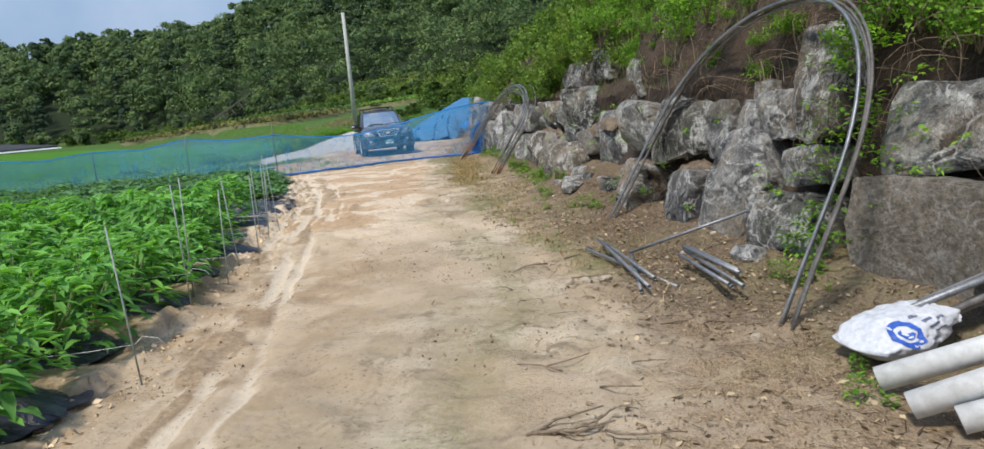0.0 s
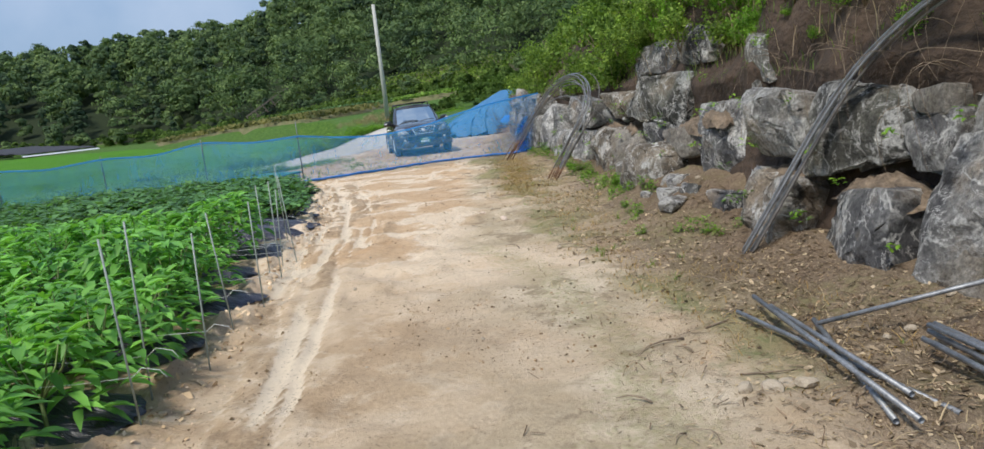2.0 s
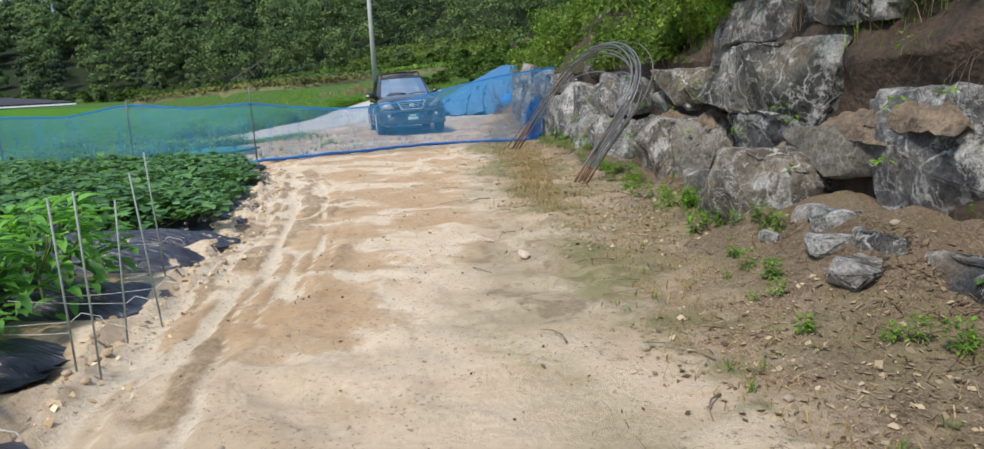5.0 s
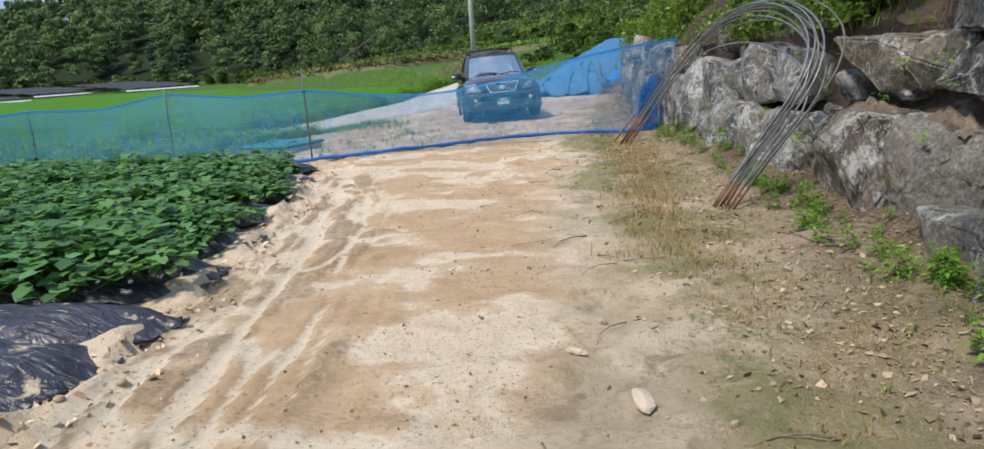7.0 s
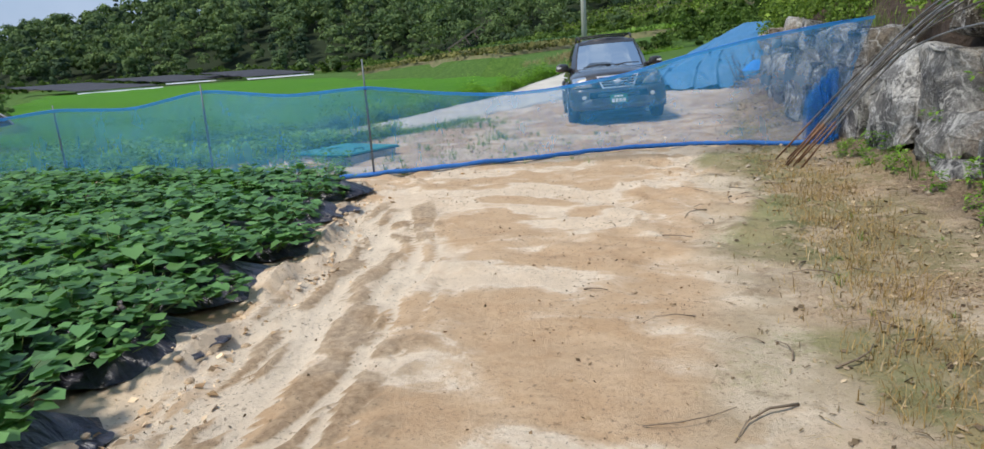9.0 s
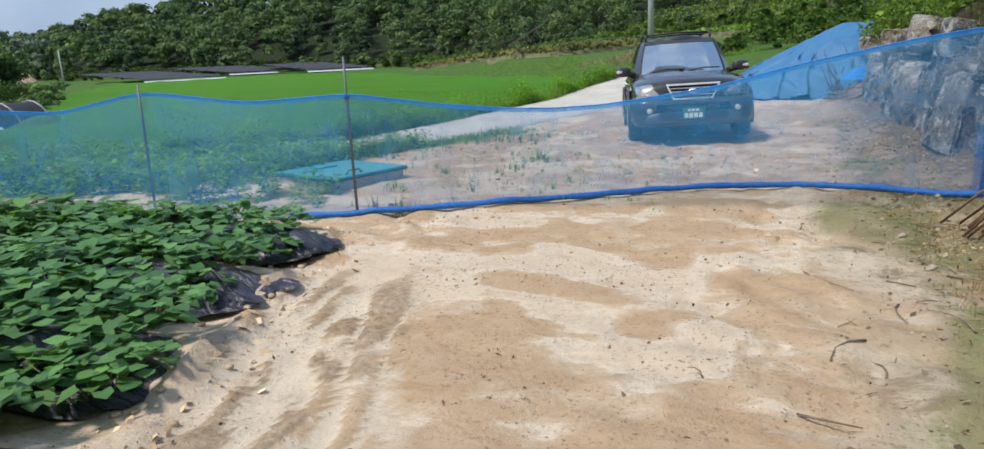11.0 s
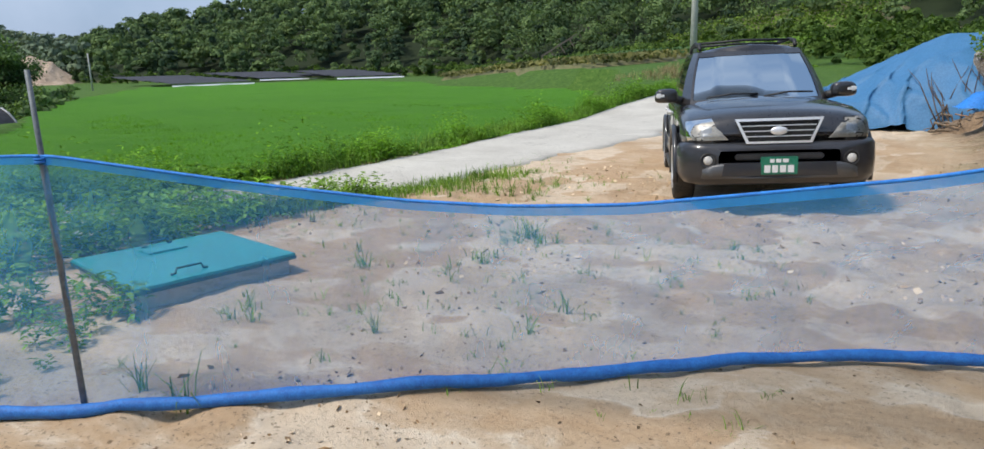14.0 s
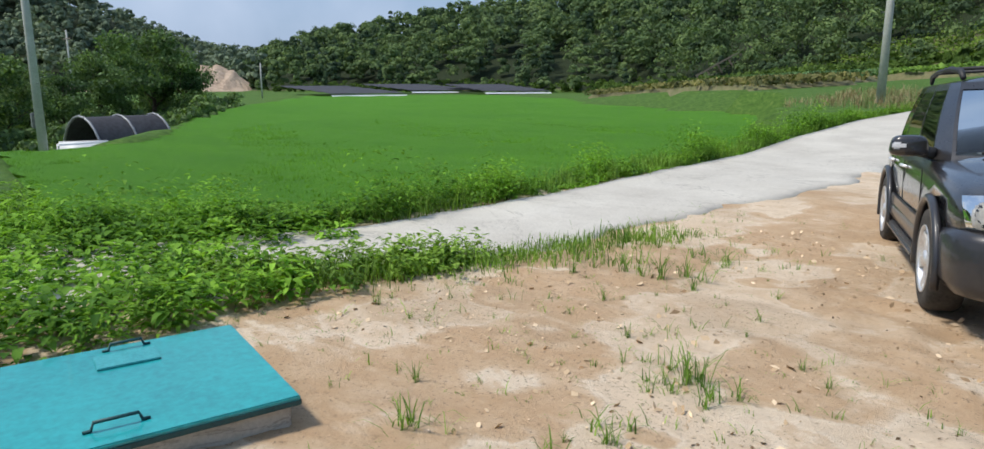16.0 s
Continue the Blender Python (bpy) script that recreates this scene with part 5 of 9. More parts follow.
def boulder_mesh(seed, l, d, h, cuts=3, square=0.8):
    """A loose block: a jittered box, broken."""
    r = np.random.default_rng(seed)
    bm = bmesh.new()
    pts = []
    for sx in (-1, 1):
        for sy in (-1, 1):
            for sz in (-1, 1):
                k = r.uniform(0.62, 1.0, 3) if r.random() < 0.65 else r.uniform(0.35, 0.85, 3)
                pts.append((sx * k[0], sy * k[1], sz * k[2]))
    for _ in range(9):
        p = r.normal(size=3)
        p = np.sign(p) * np.abs(p / np.abs(p).max()) ** square
        pts.append(p * r.uniform(0.82, 1.0))
    for p in pts:
        bm.verts.new((p[0] * l / 2, p[1] * d / 2, p[2] * h / 2))
    return broken_stone(bm, r, min(1.0, 0.5 * (l + h)), (0.10 if cuts > 2 else 0.16) * max(0.6, min(1.4, l)))


M_LEDGE = speckled("ledge_litter", (0.075, 0.056, 0.040), (0.30, 0.225, 0.155), 9, 0.95, fine=40, bumpy=0.9, dist=0.03)
wall = thing("boulder_wall", "retaining wall of large grey quarried boulders with pale veins", "boulder wall")


def face_x(y, z):
    """The battered face that the stones are laid to."""
    return float(wall_x(y)) + 0.22 * z - 0.03


def set_boulder(y, z, l, h, seed, push=0.0, d=None, tilt=0.0, square=0.55, label=""):
    """A block in the wall's face: y along it, z its middle height, push towards the track."""
    slope = (wall_x(y + 0.5) - wall_x(y - 0.5))
    dep = d or max(0.55, 0.75 * l)
    x = face_x(y, z) + dep * 0.5 - push + 0.05 * math.sin(seed * 2.4)
    ob = part("boulder", boulder_mesh(seed, l * 1.10, dep, h * 1.08, 3 if l > 0.5 else 2), wall, label)
    ob.matrix_world = pose(float(x), y, z, 0, 0, 0) @ Euler((radians(tilt), 0, radians(90) - math.atan(slope))).to_matrix().to_4x4()
    return ob


BROWN_BLOCKS = {2040: 0.02, 2041: 0.08, 2082: 0.05, 2085: 0.08, 2005: 0.06, 2013: 0.08}


def set_block(c, seed, bulge=0.11):
    """A large block with a face of four corners, (along, up) each, far top first and going round; push towards the track last."""
    r = np.random.default_rng(seed)
    bulge = BROWN_BLOCKS.get(seed, bulge)
    push = c[8] + float(r.uniform(-0.08, 0.08))
    turn, nod = float(r.uniform(-0.28, 0.28)), float(r.uniform(-0.32, 0.18))
    if c[0] > 14.9:
        turn, push = 0.25 * turn, c[8]
    Q = [(c[0], c[1]), (c[2], c[3]), (c[4], c[5]), (c[6], c[7])]
    cy, cz = sum(q[0] for q in Q) / 4, sum(q[1] for q in Q) / 4
    slope = float(wall_x(cy + 0.4) - wall_x(cy - 0.4)) / 0.8
    back = Vector((1, -slope, 0)).normalized()
    size = 0.5 * (abs(Q[0][0] - Q[1][0]) + abs(Q[0][1] - Q[3][1]))
    mid = Vector((face_x(cy, cz) - push, cy, cz))
    P = []
    for k, (y, z) in enumerate(Q):
        y2, z2 = Q[(k + 1) % 4]
        for s, out in ((0.0, 0.97), (float(r.uniform(0.22, 0.42)), 1.01), (float(r.uniform(0.6, 0.8)), 1.01)):
            yy, zz = y + (y2 - y) * s, z + (z2 - z) * s
            sag = 0.12 * size * math.sin(math.pi * s) * float(r.uniform(-0.1, 0.8))
            yy, zz = cy + (yy - cy) * (out + sag), cz + (zz - cz) * (out + sag)
            P.append(Vector((face_x(yy, zz) - push + turn * (yy - cy) + nod * (zz - cz) + 0.10 * size * float(r.random()), yy, zz)))
    front = list(P)
    for _ in range(4):
        yy, zz = cy + float(r.uniform(-0.28, 0.28)) * size, cz + float(r.uniform(-0.28, 0.28)) * size
        P.append(Vector((face_x(yy, zz) - push + turn * (yy - cy) + nod * (zz - cz) - bulge * size * float(r.uniform(0.2, 1.4)), yy, zz)))
    deep = max(0.45, 0.8 * size)
    P += [mid + (p - mid) * float(r.uniform(0.65, 0.95)) + back * deep for p in front[::2]]
    bm = bmesh.new()
    for p in P:
        bm.verts.new(p - mid)
    ob = part("boulder", broken_stone(bm, r, min(1.0, size), 0.085 if cy < 14 else 0.12, 1.0 if bulge > 0.05 else 0.4, M_BROWNROCK if seed in BROWN_BLOCKS else M_ROCK), wall, "flat-faced brownish stone block" if seed in BROWN_BLOCKS else "")
    ob.matrix_world = Matrix.Translation(mid)
    return ob


# the lower row where the walk begins
for k, c in enumerate((
        (8.66, 1.34, 7.58, 1.35, 7.52, 0.81, 8.25, 0.73, 0.05), (7.62, 1.37, 6.80, 1.33, 6.64, 0.85, 7.60, 0.60, -0.11),
        (8.45, 0.67, 7.42, 0.66, 7.42, 0.00, 8.55, -0.02, -0.02), (7.11, 0.60, 6.39, 0.66, 6.21, 0.02, 7.15, -0.05, 0.05),
        (6.16, 1.04, 5.67, 1.04, 5.41, 0.46, 6.10, 0.08, 0.0), (5.92, 0.60, 5.52, 0.65, 5.45, 0.05, 6.10, 0.02, 0.03),
        (5.46, 0.57, 4.74, 0.66, 4.57, 0.08, 5.50, -0.06, 0.0), (5.29, 0.89, 4.92, 0.98, 4.81, 0.66, 5.27, 0.62, -0.10),
        (5.61, 1.82, 5.08, 1.81, 4.81, 1.02, 5.24, 0.96, -0.15), (4.51, 1.38, 3.80, 1.34, 3.70, 0.84, 4.44, 0.74, 0.0))):
    set_block(c, 2000 + k)
for k, c in enumerate((
        (4.36, 0.80, 3.40, 0.74, 3.40, -0.08, 4.34, -0.08, 0.15), (6.77, 1.25, 6.38, 1.32, 6.37, 1.10, 6.68, 1.12, -0.15),
        (5.95, 1.35, 5.49, 1.37, 5.36, 0.96, 5.73, 0.94, -0.15), (6.73, 1.05, 6.32, 1.19, 6.28, 0.80, 6.57, 0.74, -0.20),
        (9.42, 1.87, 8.90, 1.87, 8.64, 1.37, 9.30, 1.37, -0.22), (11.6, 2.20, 10.5, 2.10, 10.35, 1.65, 11.5, 1.72, -0.26),
        (13.3, 2.08, 12.0, 2.05, 11.8, 1.62, 13.1, 1.60, -0.26), (6.30, 1.30, 5.98, 1.30, 5.90, 1.02, 6.28, 0.98, -0.2))):
    set_block(c, 2040 + k)
# the middle stretch
for k, c in enumerate((
        (12.61, 1.53, 11.96, 1.48, 11.63, 0.96, 13.17, 1.05, 0.02), (12.25, 1.58, 10.62, 1.60, 10.82, 0.86, 12.05, 1.10, -0.02),
        (10.98, 0.89, 9.90, 0.99, 9.65, 0.71, 10.32, 0.56, -0.10), (11.35, 0.73, 10.44, 0.75, 10.20, 0.22, 11.55, 0.02, 0.20),
        (14.77, 0.76, 13.40, 0.86, 13.20, 0.10, 14.32, -0.08, 0.0), (13.40, 0.83, 12.50, 0.84, 12.30, 0.30, 13.10, 0.10, -0.05),
        (14.83, 1.39, 13.38, 1.39, 13.06, 1.05, 14.05, 0.95, -0.12), (12.58, 0.35, 11.80, 0.45, 11.70, 0.05, 12.36, -0.02, 0.10),
        (13.90, 1.89, 13.10, 1.83, 12.84, 1.36, 13.60, 1.38, -0.25), (9.98, 0.44, 9.50, 0.50, 9.42, 0.05, 9.95, 0.05, 0.14), (10.03, 1.19, 9.18, 1.22, 8.96, 0.63, 9.76, 0.31, -0.20),
        (12.55, 0.98, 11.15, 1.02, 10.95, 0.66, 12.2, 0.50, -0.14))):
    set_block(c, 2080 + k)
for k, c in enumerate(((9.42, 0.42, 8.90, 0.47, 8.82, 0.05, 9.35, 0.05, 0.20), (10.22, 0.40, 10.0, 0.44, 9.95, 0.1, 10.2, 0.1, 0.05), (8.85, 0.40, 8.50, 0.42, 8.45, 0.02, 8.8, 0.02, 0.10))):
    set_block(c, 2160 + k)
# the far stretch up to the net
for k, c in enumerate((
        (17.15, 1.33, 16.22, 1.43, 15.95, 0.76, 16.75, 0.72, 0.02), (17.00, 0.52, 16.19, 0.78, 15.76, 0.20, 16.70, 0.05, 0.05),
        (18.90, 1.22, 18.05, 1.22, 17.60, 0.40, 18.30, 0.25, 0.0), (19.90, 1.15, 18.98, 1.20, 18.45, 0.22, 19.30, 0.05, 0.03),
        (18.30, 0.52, 17.02, 0.70, 17.00, 0.34, 18.05, 0.12, 0.06), (15.60, 0.70, 14.95, 0.75, 14.90, 0.02, 15.55, 0.02, 0.02),
        (18.00, 1.15, 17.15, 1.25, 17.05, 0.75, 17.60, 0.70, -0.16), (16.15, 1.36, 15.30, 1.30, 15.25, 0.78, 15.95, 0.78, -0.02),
        (16.20, 0.68, 15.62, 0.72, 15.55, 0.10, 15.80, 0.05, -0.04), (17.75, 0.32, 16.95, 0.32, 16.75, 0.0, 17.55, 0.0, 0.08))):
    set_block(c, 2120 + k)
FAR = [(18.4, 1.45, 0.5, 0.4, 8, 0.0), (20.0, 0.5, 1.0, 1.0, 6, 0.1), (20.2, 1.2, 0.8, 0.5, -6, 0.0), (21.2, 0.55, 0.9, 1.0, 0, 0.1), (22.3, 0.5, 1.0, 0.9, 8, 0.1), (21.8, 1.2, 0.9, 0.6, -8, 0.0)]
END = [(23.5, 0.6, 1.0, 1.1, 4, 0.1), (24.8, 0.5, 1.0, 0.9, -6, 0.1), (24.2, 1.3, 0.9, 0.6, 6, 0.0), (26.2, 0.55, 1.2, 1.0, 0, 0.15), (26.4, 1.45, 0.9, 0.6, 9, 0.0),
       (27.8, 0.6, 1.1, 1.1, 6, 0.1), (28.7, 1.2, 0.9, 0.9, -5, 0.1), (29.6, 0.5, 1.0, 0.9, 0, 0.1), (31.2, 0.6, 1.1, 1.0, 5, 0.1), (33.2, 0.95, 0.9, 1.3, -4, 0.15)]
for k, (y, z, l, h, tilt, push) in enumerate(FAR + END):
    set_boulder(y, z, l, h, 330 + k, push + 0.1, tilt=tilt, square=0.5 + 0.2 * ((k * 7) % 5) / 5)
ob = part("boulder", boulder_mesh(1202, 1.3, 0.8, 1.06), wall)
ob.matrix_world = pose(4.6, 3.2, 0.5, 0, 3, -40)
# rubble that fills the joints
fill = np.random.default_rng(91)
for k in range(60):
    y = float(fill.uniform(3.4, 32))
    z = float(fill.uniform(0.05, 1.3))
    s = float(fill.uniform(0.18, 0.42))
    if 8.5 < y < 10.6 and z < 0.6:
        continue
    set_boulder(y, z, s, s * float(fill.uniform(0.7, 1.1)), 700 + k, -0.24, d=s, tilt=float(fill.uniform(-25, 25)))
# earth and litter caught on the ledges between the rows
for k, (y, z, w) in enumerate(((6.85, 0.66, 0.8), (7.9, 0.68, 0.6), (9.7, 1.12, 0.9), (10.2, 1.02, 0.9), (11.0, 0.76, 0.6), (13.0, 0.90, 0.6), (14.2, 0.84, 0.8), (16.9, 0.66, 0.6), (4.0, 0.72, 0.9), (17.6, 0.66, 0.6))):
    v = []
    for i in range(18):
        for j in range(12):
            a, c = i / 17 * 2 - 1, j / 11 * 2 - 1
            lump = max(0.0, 1 - a * a) * max(0.0, 1 - c * c)
            v.append((c * 0.20, a * w * 0.55, -0.12 + 0.15 * lump ** 0.6 + 0.06 * noise.noise(Vector((a * 4 + k, c * 3, k)))))
    me = mesh_of("earth_ledge", np.array(v), grid_faces(18, 12), M_LEDGE, True)
    ob = part("earth_ledge", me, wall, "brown earth and litter on the ledge")
    ob.matrix_world = pose(float(wall_x(y)) + 0.22 * z + 0.20, y, z, 0, -12, 8)
# blocks lying half buried in the earth at the foot
for k, (x, y, l, h) in enumerate(((1.46, 9.42, 0.30, 0.15), (1.44, 8.92, 0.36, 0.17), (1.25, 9.95, 0.18, 0.12), (2.55, 5.0, 0.25, 0.15))):
    thing("fallen_rock", "bluish grey broken rock lying half buried at the wall foot", "rock", pose(x, y, float(ground_z(x, y)) + h * 0.02, 8 * k, 5, 40 * k), "rocks at the wall foot", me=boulder_mesh(900 + k, l, l * 0.8, h, 2))
from mathutils.bvhtree import BVHTree
M_LAMPSIDE = speckled("lamp_side", (0.50, 0.48, 0.45), (0.66, 0.65, 0.62), 9, 0.3)
# ---- the parked car ----
def car_loft(stations, profile, mat, name, cap=True):
    rows = []
    for st in stations:
        half = profile(*st)
        rows.append([(a, st[0], z) for a, z in half] + [(-a, st[0], z) for a, z in half[::-1]])
    n, k = len(rows), len(rows[0])
    v = [p for r_ in rows for p in r_]
    f = [(i * k + j, i * k + (j + 1) % k, (i + 1) * k + (j + 1) % k, (i + 1) * k + j) for i in range(n - 1) for j in range(k)]
    if cap:
        f += [tuple(range(k)), tuple((n - 1) * k + j for j in range(k))[::-1]]
    me = mesh_of(name, v, f, mat, True)
    return me


def carve(me, cutters, mat):
    """The mesh with cylinders across the car taken out (wheel openings)."""
    a = new("carved", me)
    bm = bmesh.new()
    for b, z, r in cutters:
        for s in (-1, 1):
            bmesh.ops.create_cone(bm, cap_ends=True, segments=36, radius1=r, radius2=r, depth=0.62,
                                  matrix=Matrix.Translation((s * 0.86, b, z)) @ Euler((0, radians(90), 0)).to_matrix().to_4x4())
    tool_me = bpy.data.meshes.new("cutter")
    bm.to_mesh(tool_me)
    bm.free()
    tool = new("cutter", tool_me)
    md = a.modifiers.new("cut", 'BOOLEAN')
    md.object, md.operation, md.solver = tool, 'DIFFERENCE', 'EXACT'
    out = bpy.data.meshes.new_from_object(a.evaluated_get(bpy.context.evaluated_depsgraph_get()))
    bpy.data.objects.remove(a), bpy.data.objects.remove(tool)
    out.materials.clear()
    out.materials.append(mat)
    return out


def quad_panel(name, c, mat, nu=8, nv=6, bulge=0.0, out=(0, 0, 1), thick=0.006):
    """A slightly bowed pane between four corners."""
    c = [Vector(p) for p in c]
    o = Vector(out)
    v = []
    for i in range(nu):
        for j in range(nv):
            s, q = i / (nu - 1), j / (nv - 1)
            p = (c[0] * (1 - s) + c[1] * s) * (1 - q) + (c[3] * (1 - s) + c[2] * s) * q
            v.append(p + o * bulge * (1 - (2 * s - 1) ** 2) * (0.4 + 0.6 * (1 - (2 * q - 1) ** 2)))
    return mesh_of(name, np.array([p[:] for p in v]), grid_faces(nu, nv), mat, True)


def hugging(name, c, skin, out, lift, mat, nu=14, nv=9):
    """A pane between four corners laid onto the body's skin and lifted a little."""
    c, o, v = [Vector(p) for p in c], Vector(out).normalized(), []
    for i in range(nu):
        for j in range(nv):
            s, q = i / (nu - 1), j / (nv - 1)
            p = (c[0] * (1 - s) + c[1] * s) * (1 - q) + (c[3] * (1 - s) + c[2] * s) * q
            hit = skin.ray_cast(p + o * 0.5, -o)[0]
            v.append((hit if hit and (hit - p).length < 0.2 else p) + o * lift * (1 if 0 < i < nu - 1 and 0 < j < nv - 1 else 0.35))
    return mesh_of(name, np.array([p[:] for p in v]), grid_faces(nu, nv), mat, True)


def ring_panel(name, outer, inner, mat):
    """A rim between an outer and an inner loop of as many points."""
    n = len(outer)
    v = [tuple(p) for p in outer] + [tuple(p) for p in inner]
    return mesh_of(name, v, [(k, (k + 1) % n, n + (k + 1) % n, n + k) for k in range(n)], mat, True)


def lathe(name, profile, mat, axis_x=0.0, segments=32):
    """A turned form about the car's crosswise axis: profile of (offset, radius)."""
    v = [(o, r * math.cos(2 * math.pi * k / segments), r * math.sin(2 * math.pi * k / segments)) for o, r in profile for k in range(segments)]
    n = len(profile)
    f = [(i * segments + k, i * segments + (k + 1) % segments, (i + 1) * segments + (k + 1) % segments, (i + 1) * segments + k) for i in range(n - 1) for k in range(segments)]
    return mesh_of(name, v, f, mat, True)


def build_car():
    m = pose(-4.277, 24.111, 0.02, 0, 0, 18.9) @ pose(0, 0, 0, 0, -1.3, 0) @ pose(0, 0, 0, 1.6, 0, 180) @ Matrix.Diagonal((0.96, 0.96, 0.96, 1))
    car = thing("parked_car", "dusty black sport utility car with grey lower cladding, parked on sand", "car", m)
    # lengthwise stations of the upper body: b, half width, underside, shoulder, top
    S = [(0.80, 0.60, 0.66, 0.70, 0.725), (0.79, 0.70, 0.65, 0.74, 0.80), (0.765, 0.76, 0.64, 0.80, 0.905), (0.70, 0.815, 0.62, 0.86, 0.955), (0.58, 0.86, 0.60, 0.895, 0.985), (0.40, 0.89, 0.58, 0.925, 1.015),
         (0.15, 0.905, 0.56, 0.955, 1.045), (-0.15, 0.91, 0.5, 0.975, 1.07), (-0.45, 0.91, 0.5, 0.985, 1.085), (-0.7, 0.91, 0.5, 0.99, 1.075), (-1.2, 0.912, 0.5, 1.0, 1.06), (-1.8, 0.912, 0.5, 1.01, 1.06),
         (-2.4, 0.912, 0.5, 1.02, 1.07), (-2.9, 0.905, 0.52, 1.03, 1.08), (-3.3, 0.88, 0.55, 1.04, 1.09), (-3.55, 0.83, 0.58, 1.03, 1.08), (-3.66, 0.74, 0.62, 0.98, 1.03)]

    def upper(b, w, zb, zs, zt):
        return [(0.0, zb), (w * 0.85, zb), (w * 0.985, zb + 0.03), (w, zb + 0.10), (w * 1.004, (zb + zs) / 2), (w * 0.988, zs - 0.07), (w * 0.955, zs - 0.02), (w * 0.90, zs + 0.012), (w * 0.70, zs + (zt - zs) * 0.62), (w * 0.45, zs + (zt - zs) * 0.90), (w * 0.2, zt), (0.0, zt + 0.003)]
    arches = [(0.0, 0.36, 0.435), (-2.71, 0.36, 0.435)]
    body_me = carve(car_loft(S, upper, M_BODY, "body"), arches, M_BODY)
    part("body", body_me, car)
    L = [(0.88, 0.55, 0.34, 0.60), (0.87, 0.68, 0.30, 0.64), (0.835, 0.78, 0.275, 0.665), (0.77, 0.855, 0.26, 0.675), (0.66, 0.905, 0.255, 0.68), (0.45, 0.93, 0.26, 0.665), (0.1, 0.938, 0.28, 0.62),
         (-0.6, 0.932, 0.29, 0.53), (-1.4, 0.93, 0.29, 0.53), (-2.1, 0.932, 0.29, 0.53), (-2.7, 0.938, 0.30, 0.62), (-3.2, 0.925, 0.33, 0.66), (-3.5, 0.87, 0.36, 0.67), (-3.66, 0.76, 0.38, 0.66), (-3.70, 0.6, 0.42, 0.63)]

    def lower(b, w, zb, zt):
        return [(0.0, zb), (w * 0.8, zb), (w * 0.95, zb + 0.03), (w, zb + 0.10), (w * 1.004, (zb + zt) / 2 + 0.03), (w * 0.995, zt - 0.04), (w * 0.965, zt), (w * 0.9, zt + 0.005), (0.0, zt + 0.006)]
    part("lower_cladding", carve(car_loft(L, lower, M_CLAD, "lower_cladding"), arches, M_CLAD), car, "grey plastic lower cladding and bumpers")
    part("underbody", bm_mesh("underbody", box_bm(-0.62, -3.4, 0.24, 0.62, 0.6, 0.50, 0.03), M_PLASTIC), car)
    # front: lower silver lip, intake, grille, lamps, plate
    part("bumper_lip", car_loft([(0.912, 0.50, 0.36, 0.49), (0.905, 0.60, 0.345, 0.485), (0.882, 0.68, 0.335, 0.47), (0.845, 0.72, 0.34, 0.44)], lambda b, w, z0, z1: [(0, z0), (w, z0), (w, z1 - 0.03), (w * 0.9, z1), (0, z1)], M_SILVER, "bumper_lip"), car, "silver grey bumper lip")
    part("lip_face", quad_panel("lip_face", [(-0.52, 0.913, 0.362), (0.52, 0.913, 0.362), (0.50, 0.913, 0.492), (-0.50, 0.913, 0.492)], M_CLAD, 8, 4, 0.012, (0, 1, 0)), car)
    part("air_intake", bm_mesh("air_intake", box_bm(-0.40, 0.80, 0.512, 0.40, 0.896, 0.575, 0.015), M_PLASTIC), car)
    g = part("grille", mesh_of("grille", [(-0.36, 0.812, 0.885), (0.36, 0.812, 0.885), (0.27, 0.862, 0.685), (-0.27, 0.862, 0.685), (-0.36, 0.70, 0.885), (0.36, 0.70, 0.885), (0.27, 0.70, 0.685), (-0.27, 0.70, 0.685)], [(0, 1, 2, 3), (0, 4, 5, 1), (1, 5, 6, 2), (2, 6, 7, 3), (3, 7, 4, 0)], M_VOID), car)
    o = [(-0.40, 0.83, 0.905), (0.40, 0.83, 0.905), (0.295, 0.872, 0.668), (-0.295, 0.872, 0.668)]
    i2 = [(-0.365, 0.836, 0.880), (0.365, 0.836, 0.880), (0.272, 0.876, 0.690), (-0.272, 0.876, 0.690)]
    part("grille_frame", ring_panel("grille_frame", o, i2, M_CHROME), g, "chrome grille frame")
    for k, z in enumerate((0.735, 0.785, 0.835)):
        w = 0.275 + (z - 0.685) / 0.2 * 0.085
        part("slat", bm_mesh("slat", box_bm(-w, 0.848 - (z - 0.685) * 0.22, z - 0.0045, w, 0.866 - (z - 0.685) * 0.22, z + 0.0045, 0.0015), M_CHROME), g)
    bm = bmesh.new()
    bmesh.ops.create_uvsphere(bm, u_segments=24, v_segments=10, radius=1, matrix=Matrix.Translation((0, 0.852, 0.785)) @ Matrix.Diagonal((0.078, 0.018, 0.042, 1)))
    part("emblem", bm_mesh("emblem", bm, M_CHROME, True), g, "plain oval chrome badge")
    skin = BVHTree.FromPolygons([v.co.copy() for v in body_me.vertices], [tuple(q.vertices) for q in body_me.polygons])
